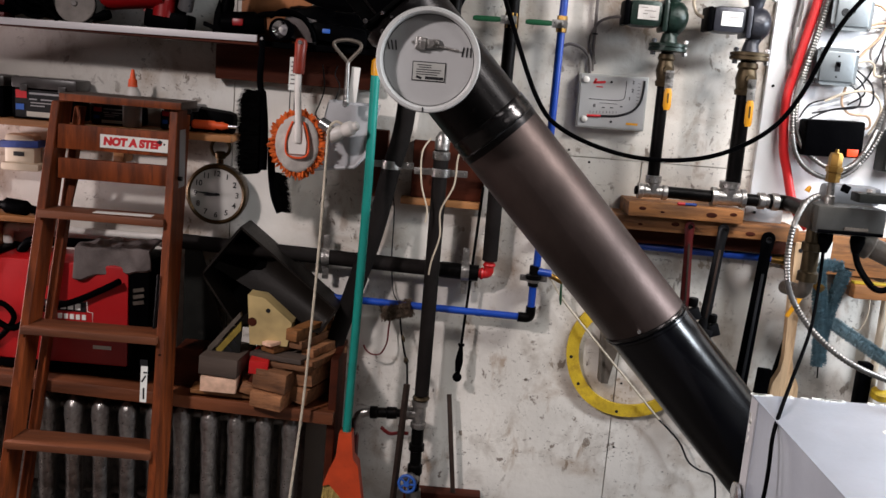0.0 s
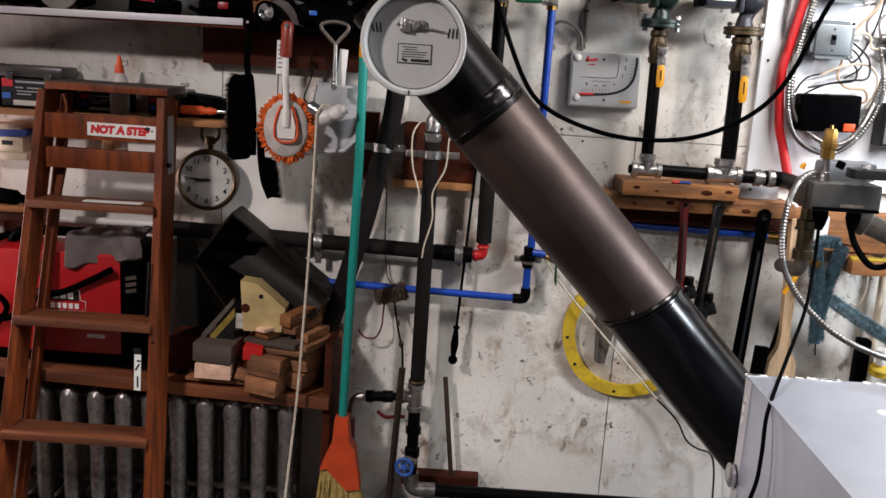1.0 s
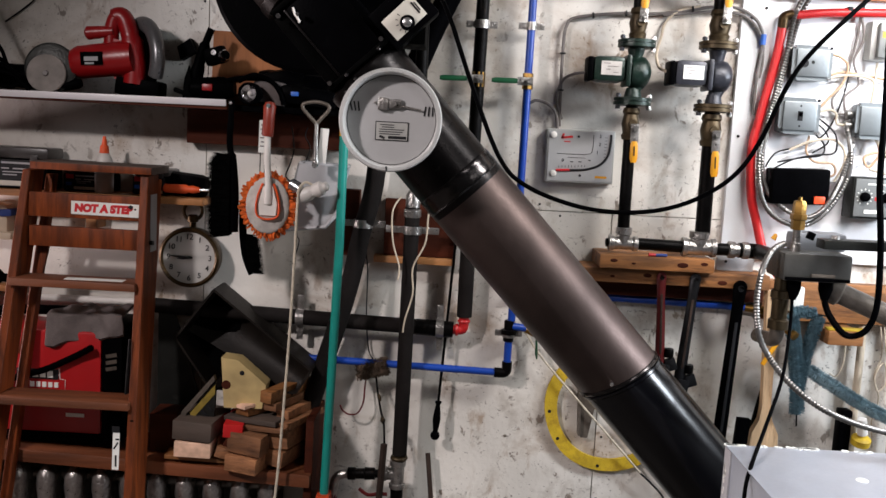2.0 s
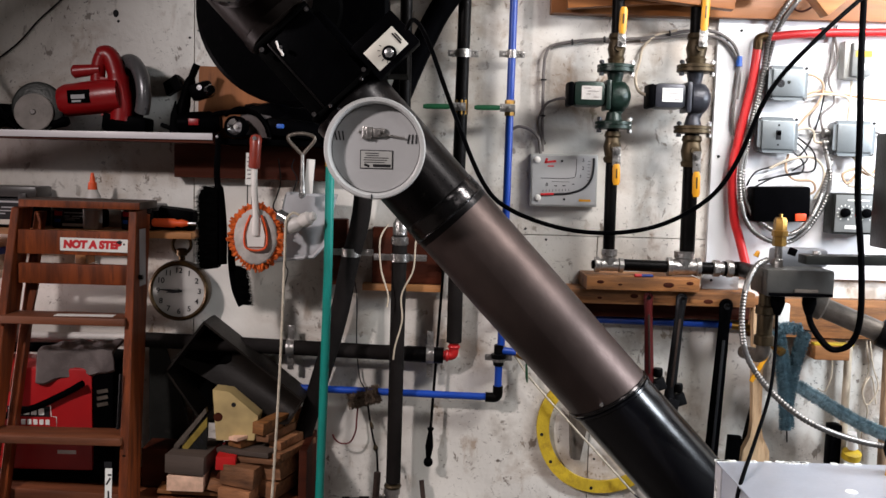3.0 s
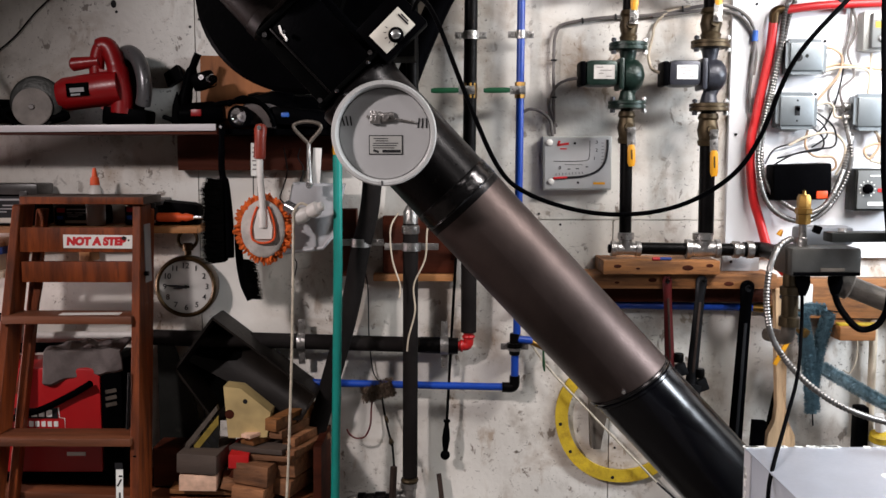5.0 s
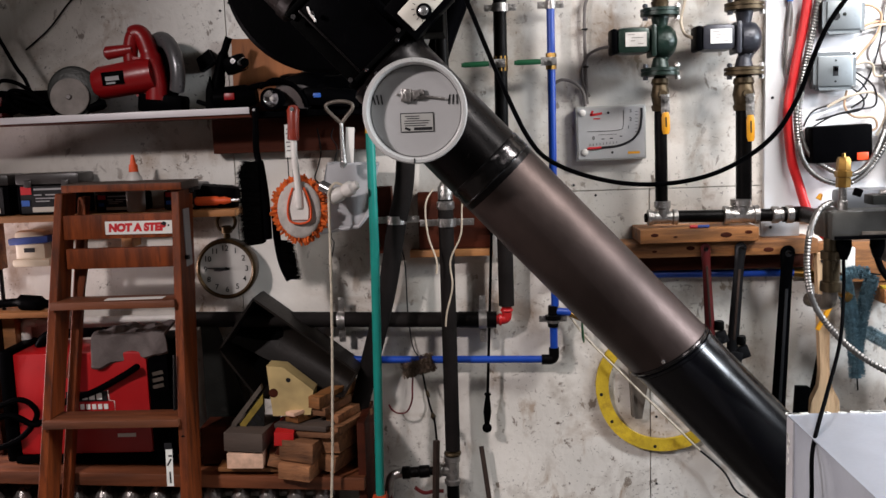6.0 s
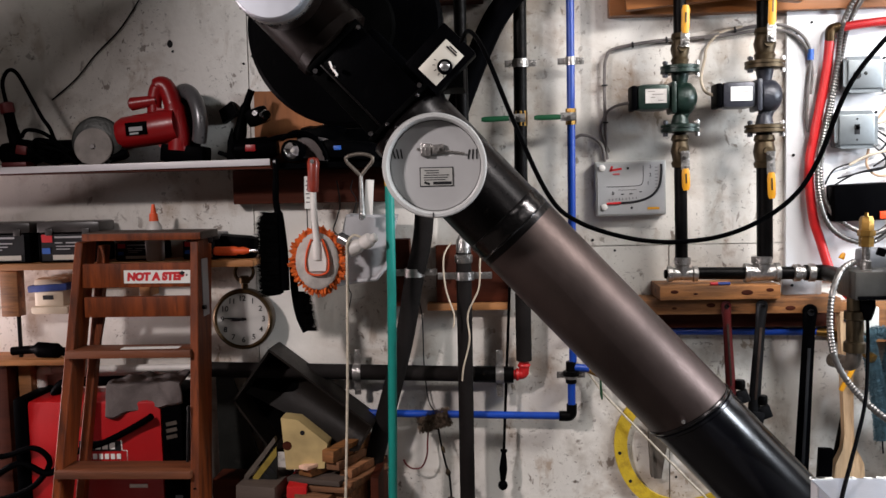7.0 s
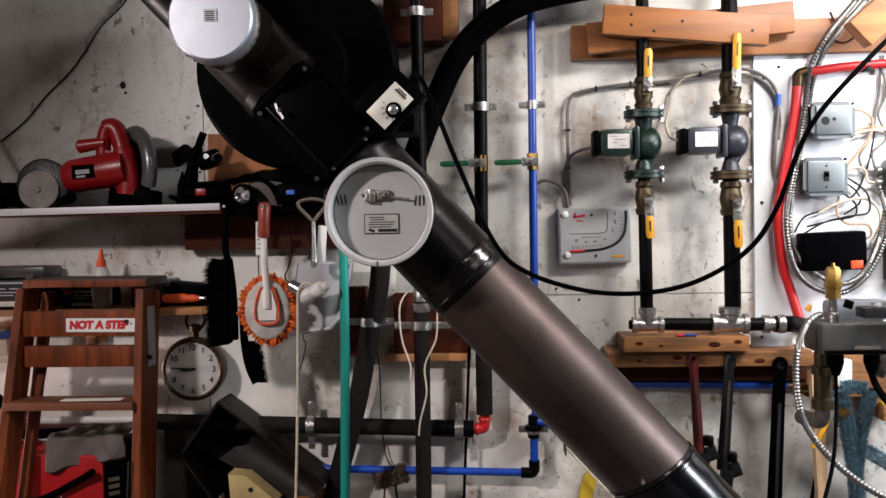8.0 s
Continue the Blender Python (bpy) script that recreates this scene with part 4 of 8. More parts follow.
def build_gauge():
    g = thing("manometer", (0.46, WALL, 1.49), "grey wall-mounted inclined manometer gauge", "gauge")
    y = 2.716
    part("case", Shape().box((0.460, 2.733, 1.561), (0.188, 0.033, 0.147), (0, -0.6, 0), 0.003), M_GAUGE, g)
    face = part("face", Shape().box((0.460, y - 0.0005, 1.561), (0.178, 0.002, 0.137), (0, -0.6, 0)), M_GREYPAINT, g, "brushed grey face")
    for x, z in ((0.383, 1.617), (0.388, 1.511)):
        part("knob", Shape().lathe((x, y, z), (0, -1, 0), [(0, 0.009), (0.005, 0.009), (0.007, 0.006)], 16), M_WHITEPL, g, "white screw knob")
    yy = y - 0.0022
    tube = Shape().sweep(smooth_path([(0.398, yy, 1.520), (0.44, yy, 1.522), (0.48, yy, 1.526), (0.515, yy, 1.540), (0.535, yy, 1.565), (0.541, yy, 1.60), (0.541, yy, 1.625)], 6), 0.0032, 10)
    part("tube", tube, M_INK, face, "dark curved tube")
    part("fluid", Shape().cyl((0.395, yy - 0.002, 1.520), (0.432, yy - 0.002, 1.522), 0.0034, seg=10), M_REDINK, face, "red fluid column")
    s = Shape().sweep(smooth_path([(0.395, yy, 1.566), (0.44, yy, 1.566), (0.48, yy, 1.568), (0.492, yy, 1.578), (0.493, yy, 1.622)], 5), 0.0007, 5)
    for k in range(9):
        s.box((0.402 + 0.009 * k, yy, 1.530 + 0.0006 * k), (0.0012, 0.0006, 0.006))
    for k in range(7):
        s.box((0.528, yy, 1.562 + 0.009 * k), (0.007, 0.0006, 0.0011))
    for x, z, w, h in ((0.437, 1.545, 0.008, 0.005), (0.46, 1.546, 0.009, 0.005), (0.486, 1.551, 0.007, 0.005), (0.45, 1.557, 0.05, 0.002)):
        s.box((x, yy, z), (w, 0.0006, h * 0.45))
    part("scale_marks", s, M_INK, face)
    for txt, x, z in (("3", 0.512, 1.618), ("2", 0.512, 1.596), ("1", 0.506, 1.574), ("0", 0.412, 1.548)):
        words(txt, 0.013, facing(x, yy, z), M_INK, face, "numeral")
    s = Shape().box((0.42, yy, 1.612), (0.032, 0.0006, 0.006), (0, -8, 0)).box((0.408, yy, 1.615), (0.006, 0.0006, 0.014), (0, 20, 0)).box((0.421, yy, 1.600), (0.018, 0.0006, 0.003))
    part("maker_mark", s, M_REDINK, face, "red maker's mark")
    for x, z in ((0.452, 1.615), (0.462, 1.508)):
        part("screw", Shape().cyl((x, y, z), (x, y - 0.004, z), 0.0035, seg=8), M_INK, g)
    part("yellow_tag", Shape().box((0.520, yy, 1.506), (0.032, 0.0006, 0.006)), M_YELLOW, face, "small yellow tag")
    h = thing("gauge_tubing", (0.40, WALL, 1.64), "thin grey tubing looping from the gauge to the wall", "tubing")
    part("tubing", Shape().sweep(smooth_path([(0.312, 2.73, 1.70), (0.33, 2.725, 1.708), (0.36, 2.72, 1.70), (0.385, 2.72, 1.675), (0.392, 2.725, 1.632)], 6), 0.0045, 8), M_GREYCABLE, h)


# ---- ladder ----
def ly(z):
    return 2.515 - 0.15 * (1.46 - z)


def lx(z, side):
    flat = -0.99 - 0.162 * (1.46 - z) if side < 0 else -0.667 - 0.045 * (1.46 - z)
    return 0.1 + (flat - 0.1) * (ly(z) - 0.2) / 2.3


def build_ladder():
    lad = thing("step_ladder", (-0.9, 2.45, Z0), "folded brown wooden step ladder leaning by the shelves", "ladder")

    def board(name, z0, z1, x0, x1, y0, y1, mat, label=""):
        """An upright board from height z0 to z1, each end given by functions of height."""
        s = Shape()
        vs = []
        for z in (z0, z1):
            for fx, fy in ((x0, y0), (x1, y0), (x1, y1), (x0, y1)):
                vs.append((fx(z), fy(z), z))
        s.add(vs, [(0, 1, 2, 3), (4, 5, 6, 7), (0, 1, 5, 4), (1, 2, 6, 5), (2, 3, 7, 6), (3, 0, 4, 7)])
        bmesh.ops.bevel(s.bm, geom=s.bm.edges[:], offset=0.002, segments=1, affect="EDGES")
        return part(name, s, mat, lad, label)

    for side in (-1, 1):
        o = lambda z, k=side: lx(z, k)
        i = lambda z, k=side: lx(z, k) - k * 0.021
        board("front_rail", Z0, 1.455, o, i, lambda z: ly(z), lambda z: ly(z) + 0.084, M_LADDER)
        # folded rear leg
        o2 = lambda z, k=side: lx(z, k) - k * (0.002 if k > 0 else 0.024)
        i2 = lambda z, k=side: lx(z, k) - k * (0.026 if k > 0 else 0.046)
        board("rear_leg", Z0 + 0.02, 1.44, o2, i2, lambda z: ly(z) + 0.087, lambda z: ly(z) + 0.118, M_LADDER)
    cap = Shape().box((-0.817, ly(1.47) + 0.058, 1.468), (0.315, 0.142, 0.020), (0, 0.2, 0), 0.003)
    part("top_cap", cap, M_CAPWOOD, lad, "dusty grey-brown top board")
    part("cap_edge", Shape().box((-0.817, ly(1.47) - 0.0135, 1.467), (0.312, 0.006, 0.018), (0, 0.2, 0), 0.002), M_LADDER, lad)
    for z in (1.178, 0.878, 0.581, 0.29):
        xl, xr = lx(z, -1) + 0.012, lx(z, 1) - 0.014
        part("step", Shape().box(((xl + xr) / 2, ly(z) + 0.028, z - 0.008), (xr - xl, 0.092, 0.020), (0, 0, 0), 0.003), M_STEPWOOD, lad, "worn step with dusty top")
    # apron with the sign, and the bar behind
    ap = part("apron", Shape().span(lx(1.37, -1) + 0.02, lx(1.37, 1) - 0.02, ly(1.37) + 0.012, ly(1.37) + 0.03, 1.335, 1.398, 0.002), M_LADDER, lad)
    part("cross_bar", Shape().span(lx(1.28, -1) + 0.03, lx(1.28, 1) - 0.02, ly(1.28) + 0.03, ly(1.28) + 0.05, 1.257, 1.310, 0.002), M_LADDER, lad)
    sgn = part("sign", Shape().box((-0.782, ly(1.36) + 0.0105, 1.3625), (0.176, 0.0016, 0.034), (0, 0.5, 0)), M_LABEL, lad, "white sign with red lettering")
    words("NOT A STEP", 0.0265, facing(-0.787, ly(1.36) + 0.0095, 1.3625), M_REDINK, sgn, "lettering", 0.10, 0.0020, 0.152)
    part("sign_nail", Shape().lathe((-0.704, ly(1.36) + 0.0097, 1.366), (0, -1, 0), [(0, 0.0028), (0.001, 0.002)], 8), M_INK, sgn)
    part("smudge", Shape().prism([(-0.724, 1.371), (-0.716, 1.377), (-0.708, 1.373), (-0.714, 1.364)], ly(1.36) + 0.0083, ly(1.36) + 0.0088), M_INK, sgn, "dark paint smudge")
    part("spreader", Shape().box((-0.985, ly(1.1) + 0.10, 1.13), (0.018, 0.012, 0.36), (0, 12.5, 0), 0.002), M_LADDER, lad, "folded brace")
    part("spreader_bar", Shape().sweep([(-0.690, ly(1.0) - 0.004, 1.04), (-0.694, ly(0.9) - 0.004, 0.90)], 0.004, 6), M_IRON, lad, "dark steel spreader bar")
    part("tag", Shape().box((-0.711, ly(0.74) - 0.0012, 0.755), (0.017, 0.0014, 0.098), (0, 1.5, 0)), M_LABEL, lad, "white maker's tag")
    s = Shape().box((-0.711, ly(0.74) - 0.0025, 0.813), (0.019, 0.0012, 0.016)).box((-0.7105, ly(0.74) - 0.0025, 0.77), (0.004, 0.001, 0.02), (0, 30, 0)).box((-0.7105, ly(0.74) - 0.0025, 0.73), (0.004, 0.001, 0.03)).box((-0.707, ly(0.74) - 0.0025, 0.787), (0.009, 0.001, 0.004))
    part("tag_print", s, M_INK, lad)
    part("hinge_bolt", Shape().cyl((-0.669, ly(1.30) + 0.03, 1.28), (-0.659, ly(1.30) + 0.03, 1.28), 0.006, seg=8), M_IRON, lad)
    part("hinge_bolt", Shape().cyl((-0.676, ly(0.85) - 0.003, 0.83), (-0.676, ly(0.85) + 0.002, 0.83), 0.005, seg=8), M_IRON, lad)
    part("hinge_plate", Shape().box((lx(1.33, 1) + 0.002, ly(1.33) + 0.055, 1.33), (0.002, 0.046, 0.15)), M_GREYPLASTIC, lad, "dull grey side plate")
    part("step_sticker", Shape().box((-0.80, ly(1.178) + 0.02, 1.1805), (0.15, 0.03, 0.0012), (0, 0, 3)), M_LABEL, lad, "worn pale sticker on the step")


build_room()
build_flue()
build_pipes()
pump(0.579, M_GREENPUMP, False, 0.0)
pump(0.795, M_GREYPUMP, True, 0.006)
build_manifold()
build_gauge()
build_ladder()


# ---- upper flue parts ----
def build_draught_fan():
    fan = thing("draught_fan", (-0.2, 2.32, 1.72), "black draught inducer housing on the flue, above the damper", "fan")
    ang = math.degrees(math.atan2(U.z, U.x))
    part("housing", Shape().box(fl(-0.474, 0.012), (0.200, 0.150, 0.124), (0, -ang, 0), 0.010), M_BLACKPAINT, fan, "boxy black fan housing")
    part("side_channel", Shape().box(fl(-0.474, -0.068), (0.196, 0.120, 0.030), (0, -ang, 0), 0.006), M_BLACKMETAL, fan, "recessed dark side channel")
    part("cover_lip", Shape().box(fl(-0.474, -0.049, -0.076), (0.190, 0.006, 0.006), (0, -ang, 0), 0.002), M_TEE, fan, "worn folded lip")
    part("motor_mount", Shape().box(fl(-0.474, 0.02, 0.07), (0.20, 0.10, 0.15), (0, -ang, 0), 0.02), M_BLACKPAINT, fan)
    part("flange", Shape().box(fl(-0.372), (0.010, 0.19, 0.175), (0, -ang, 0), 0.003), M_BLACKMETAL, fan)
    part("flange", Shape().box(fl(-0.580), (0.010, 0.17, 0.155), (0, -ang, 0), 0.003), M_BLACKMETAL, fan)
    for s_, n_ in ((-0.40, -0.075), (-0.40, 0.075), (-0.545, -0.066), (-0.545, 0.068), (-0.36, -0.06)):
        p = fl(s_ + (0.02 if s_ > -0.5 else -0.018), n_, -0.09)
        part("bolt", Shape().cyl(p, p + V(0, -0.012, 0), 0.0055, seg=8), M_CHROME, fan)
    for x_, z_ in ((-0.138, 1.721), (-0.118, 1.713), (-0.070, 1.782), (-0.250, 1.847)):
        part("bolt", Shape().lathe((x_, 2.225, z_), (0, -1, 0), [(0, 0.0055), (0.012, 0.005), (0.015, 0.003)], 8), M_CHROME, fan)
    part("latch", Shape().sweep(smooth_path([fl(-0.56, -0.03, -0.080), fl(-0.545, -0.036, -0.082), fl(-0.53, -0.038, -0.081), fl(-0.527, -0.041, -0.079)], 4), 0.0026, 8), M_WHITEPL, fan, "small bright latch")
    part("scroll", Shape().lathe((-0.265, 2.53, 1.972), (0, -1, 0), [(0, 0.228), (0.01, 0.240), (0.075, 0.240), (0.085, 0.230), (0.088, 0.05)], 56), M_BLACKPAINT, fan, "large round black fan casing")
    part("inlet", Shape().lathe((-0.265, 2.45, 1.972), (0, -1, 0), [(0, 0.13), (0.02, 0.12), (0.03, 0.06), (0.032, 0.02)], 32), M_BLACKMETAL, fan)
    # upper tee with the clean-out cap
    tee = thing("flue_tee", (-0.36, 2.32, 1.90), "brown-black flue tee with a bright clean-out cap", "flue pipe")
    part("body", Shape().lathe(fl(-0.586), -U, [(0, 0.086), (0.006, 0.094), (0.030, 0.095), (0.034, 0.092), (0.40, 0.092), (0.405, 0.095), (0.65, 0.092)], 48), M_SOOT, tee)
    cc = V(-0.360, 2.11, 2.020)
    part("branch", Shape().lathe((cc.x, 2.32, cc.z), (0, -1, 0), [(0, 0.0855), (0.205, 0.0855)], 48, False), M_SOOT, tee, "short dark branch")
    band = part("band", Shape().lathe((cc.x, 2.15, cc.z), (0, -1, 0), [(0, 0.086), (0, 0.090), (0.012, 0.090), (0.014, 0.086)], 48, False), M_MALLEABLE, tee, "perforated steel band")
    s = Shape()
    for k in range(30):
        a = 2 * math.pi * k / 30
        p = V(cc.x + math.cos(a) * 0.0901, 2.144, cc.z + math.sin(a) * 0.0901)
        s.ball(p, 0.0032, (1, 1, 1), 6, 4)
    tagged(part("band_hole", s, M_INK, band), kind="stuff")
    cap = part("cap", Shape().lathe(cc, (0, -1, 0), [(-0.03, 0.087), (0, 0.087), (0.005, 0.0855), (0.008, 0.082), (0.0085, 0.0)], 56), M_GALV, tee, "bright round clean-out cap")
    part("sticker", Shape().box((cc.x + 0.002, cc.y - 0.0101, cc.z + 0.003), (0.026, 0.0008, 0.024)), M_GREYPLASTIC, cap, "small smudged square sticker")
    s = Shape()
    for k in range(5):
        s.box((cc.x + 0.001, cc.y - 0.0108, cc.z + 0.010 - 0.004 * k), (0.018, 0.0006, 0.002))
    part("sticker_print", s, M_INK, cap)
    # speed control
    ctl = thing("speed_control", (-0.017, 2.25, 1.80), "black control box with a cream dial plate and knob", "control box")
    m = (0, -45, 0)
    d1, d2 = V(0.707, 0, 0.707), V(0.707, 0, -0.707)
    o = V(-0.017, 2.235, 1.851)
    part("box", Shape().box(o + d1 * 0.005 + d2 * -0.008 + V(0, 0.02, 0), (0.125, 0.06, 0.098), m, 0.005), M_BLACKPAINT, ctl)
    pl = part("dial_plate", Shape().box(o + V(0, -0.0125, 0), (0.088, 0.003, 0.054), m, 0.001), M_DIAL, ctl, "cream dial plate")
    kx = o + V(0.008, 0, -0.010)
    part("knob", Shape().lathe(kx + V(0, -0.013, 0), (0, -1, 0), [(0, 0.017), (0.004, 0.017), (0.012, 0.0145), (0.0135, 0.013)], 24), M_BLACKPAINT, ctl, "round black knob with a bright top")
    part("knob_cap", Shape().lathe(kx + V(0, -0.0266, 0), (0, -1, 0), [(0, 0.0105), (0.001, 0.009)], 20), M_STEEL, ctl)
    s = Shape()
    for k in range(5):
        a = radians(150 + k * 28)
        s.box(kx + V(math.cos(a) * 0.024, -0.0145, math.sin(a) * 0.024 + 0.004), (0.006, 0.0006, 0.0016), (0, -math.degrees(a), 0))
    part("title_bar", Shape().box(o + d1 * 0.033 + V(0, -0.0145, 0), (0.004, 0.0006, 0.03), m), M_INK, pl)
    part("title_bar", Shape().box(o + d1 * 0.038 + V(0, -0.0145, 0), (0.003, 0.0006, 0.022), m), M_INK, pl)
    part("dial_print", s, M_INK, pl)
    part("bracket", Shape().span(-0.06, 0.03, 2.27, 2.42, 1.80, 1.86, 0.004), M_BLACKMETAL, ctl)


# ---- cables ----
def cable(name, pts, r, mat, label, category="cable", n=8, seg=8, straight=False):
    path = rounded_path(pts, 0.03) if straight else smooth_path(pts, n)
    return single(name, Shape().sweep(path, r, seg), mat, label, category)


def armoured(name, pts, r, label):
    """Ribbed flexible steel conduit."""
    path = smooth_path(pts, 10)
    fine, step, carry = [], 0.0035, 0.0
    for a, b in zip(path, path[1:]):
        n = max(1, int((b - a).length / step))
        fine += [a.lerp(b, k / n) for k in range(n)]
    return single(name, Shape().sweep(fine, [r if k % 2 else r * 0.78 for k in range(len(fine))], 10), M_CONDUIT, label, "conduit")


def build_cables():
    cable("power_cable", [(0.03, 2.16, 1.885), (0.045, 2.12, 1.90), (0.065, 2.05, 1.875), (0.090, 2.0, 1.82), (0.134, 2.0, 1.708), (0.198, 2.0, 1.565), (0.257, 2.0, 1.509), (0.367, 2.0, 1.473), (0.476, 2.0, 1.468), (0.573, 2.0, 1.490), (0.659, 2.0, 1.543), (0.711, 2.0, 1.617), (0.772, 2.0, 1.764), (0.88, 2.02, 1.885), (1.05, 2.1, 2.03), (1.25, 2.3, 2.2), (1.4, 2.5, 2.5)], 0.0048, M_RUBBER, "black power cable sagging in front of the wall")
    cable("pump_cable", [(0.399, 2.735, 1.64), (0.396, 2.735, 1.70), (0.394, 2.735, 1.86), (0.400, 2.735, 1.915), (0.425, 2.735, 1.938), (0.54, 2.735, 1.955), (0.665, 2.735, 1.962), (0.79, 2.735, 1.985), (0.861, 2.725, 1.984), (0.912, 2.72, 1.955), (0.934, 2.72, 1.905), (0.930, 2.72, 1.83), (0.925, 2.72, 1.75), (0.93, 2.725, 1.70)], 0.0046, M_GREYCABLE, "grey cable stapled across the wall to the panel")
    cable("pump_cable", [(0.66, 2.735, 1.956), (0.79, 2.735, 1.972), (0.87, 2.725, 1.968), (0.918, 2.72, 1.93), (0.938, 2.72, 1.87), (0.935, 2.72, 1.80)], 0.0042, M_GREYCABLE, "grey cable stapled across the wall to the panel")
    cable("pump_cable", [(0.455, 2.66, 1.786), (0.425, 2.69, 1.783), (0.399, 2.72, 1.768), (0.386, 2.735, 1.73), (0.390, 2.735, 1.695), (0.405, 2.735, 1.66)], 0.0042, M_GREYCABLE, "grey motor lead of the green pump")
    cable("pump_cable", [(0.668, 2.66, 1.80), (0.650, 2.68, 1.812), (0.646, 2.71, 1.85), (0.660, 2.73, 1.90), (0.668, 2.735, 1.935), (0.70, 2.735, 1.968), (0.76, 2.735, 1.985)], 0.0042, M_WIRE, "pale motor lead of the grey pump")
    for x, z, t in ((0.395, 1.74, 0), (0.394, 1.84, 0), (0.47, 1.946, 80), (0.56, 1.956, 80), (0.74, 1.977, 80)):
        single("cable_staple", Shape().box((x, 2.735, z), (0.015, 0.018, 0.004), (0, t, 0), 0.001), M_INK, "small dark staple over the grey cable", "staple", "cable staples")
    single("cable_joint", Shape().cyl((0.934, 2.72, 1.89), (0.934, 2.72, 1.918), 0.0085, seg=12), M_BLUEINK, "blue tape joint on a cable", "cable tape")
    cable("thin_wire", [(-0.78, 2.746, 2.24), (-0.80, 2.744, 2.205), (-0.86, 2.744, 2.15), (-0.907, 2.745, 2.085), (-0.95, 2.744, 2.03), (-1.021, 2.745, 1.965), (-1.08, 2.744, 1.90), (-1.152, 2.745, 1.845)], 0.0024, M_INK, "thin dark wire stapled to the wall", "wire")
    cable("hose_cord", [(0.30, 2.725, 1.09), (0.34, 2.725, 1.055), (0.39, 2.72, 0.987), (0.50, 2.715, 0.87), (0.60, 2.715, 0.765), (0.70, 2.715, 0.66)], 0.003, M_ROPE, "thin pale cord running down the wall", "cord")
    cable("thin_wire", [(0.70, 2.715, 0.66), (0.765, 2.715, 0.599), (0.80, 2.715, 0.54), (0.835, 2.715, 0.515), (0.877, 2.715, 0.500), (0.893, 2.715, 0.45), (0.90, 2.715, 0.36), (0.905, 2.715, 0.25)], 0.003, M_INK, "thin black wire hanging down the wall", "wire")
    for x, dx in ((-0.045, 0.02), (0.052, -0.03)):
        cable("insulated_wire", [(x + 0.02, 2.61, 1.43), (x, 2.60, 1.39), (x + dx * 0.2, 2.60, 1.31), (x + dx * 1.2, 2.605, 1.24), (x + dx * 1.1, 2.605, 1.205 if dx > 0 else 1.17)] + ([] if dx > 0 else [(x - 0.05, 2.605, 1.10), (x - 0.055, 2.61, 1.06)]), 0.0024, M_WIRE, "loose pale wire hanging by the standpipe", "wire")
    cable("thin_wire", [(-0.294, 2.69, 1.60), (-0.300, 2.69, 1.575), (-0.286, 2.69, 1.545), (-0.297, 2.69, 1.50), (-0.304, 2.69, 1.42), (-0.316, 2.70, 1.31), (-0.311, 2.71, 1.28), (-0.327, 2.71, 1.215)], 0.0016, M_INK, "thin dark wire dangling behind the hung tools", "wire")
    cable("thin_wire", [(-0.14, 2.735, 1.32), (-0.118, 2.735, 1.22), (-0.115, 2.735, 1.08), (-0.105, 2.735, 0.98), (-0.09, 2.73, 0.95)], 0.0018, M_INK, "thin dark wire behind the pipes", "wire")


# ---- shelves ----
def case(x0, x1, z0, h, y):
    c = thing("parts_case", ((x0 + x1) / 2, y + 0.05, z0), "black plastic parts case with clear lid and red label", "storage case", "parts cases on the shelf")
    part("body", Shape().span(x0, x1, y, y + 0.10, z0, z0 + h * 0.72, 0.006), M_BLACKPAINT, c)
    part("lid", Shape().span(x0 - 0.002, x1 + 0.002, y - 0.002, y + 0.102, z0 + h * 0.73, z0 + h, 0.008), M_TRANSLUCENT, c, "smoky clear lid")
    w = x1 - x0
    lab = part("label_card", Shape().span(x0 + w * 0.06, x1 - w * 0.10, y - 0.0015, y, z0 + h * 0.04, z0 + h * 0.70), M_INK, c)
    part("red_square", Shape().span(x0 + w * 0.07, x0 + w * 0.24, y - 0.0026, y - 0.0014, z0 + h * 0.50, z0 + h * 0.69), M_REDINK, lab, "red square mark")
    part("blue_square", Shape().span(x0 + w * 0.07, x0 + w * 0.20, y - 0.0026, y - 0.0014, z0 + h * 0.22, z0 + h * 0.36), M_BLUEINK, lab, "dull blue square mark")
    s = Shape()
    for a, b, q, t in ((0.28, 0.74, 0.60, 0.045), (0.28, 0.40, 0.47, 0.03), (0.46, 0.70, 0.47, 0.03), (0.30, 0.62, 0.39, 0.025), (0.30, 0.52, 0.32, 0.025)):
        s.span(x0 + w * a, x0 + w * b, y - 0.0026, y - 0.0014, z0 + h * q, z0 + h * (q + t))
    part("label_print", s, M_GREYPLASTIC, lab)
    part("cream_strip", Shape().span(x0 + w * 0.24, x1 - w * 0.16, y - 0.0026, y - 0.0014, z0 + h * 0.07, z0 + h * 0.19), M_DIAL, lab, "cream printed strip")
    for k in (0.2, 0.8):
        part("latch", Shape().box((x0 + w * k, y - 0.004, z0 + h * 0.75), (w * 0.12, 0.006, h * 0.16), (0, 0, 0), 0.002), M_TRANSLUCENT, c)


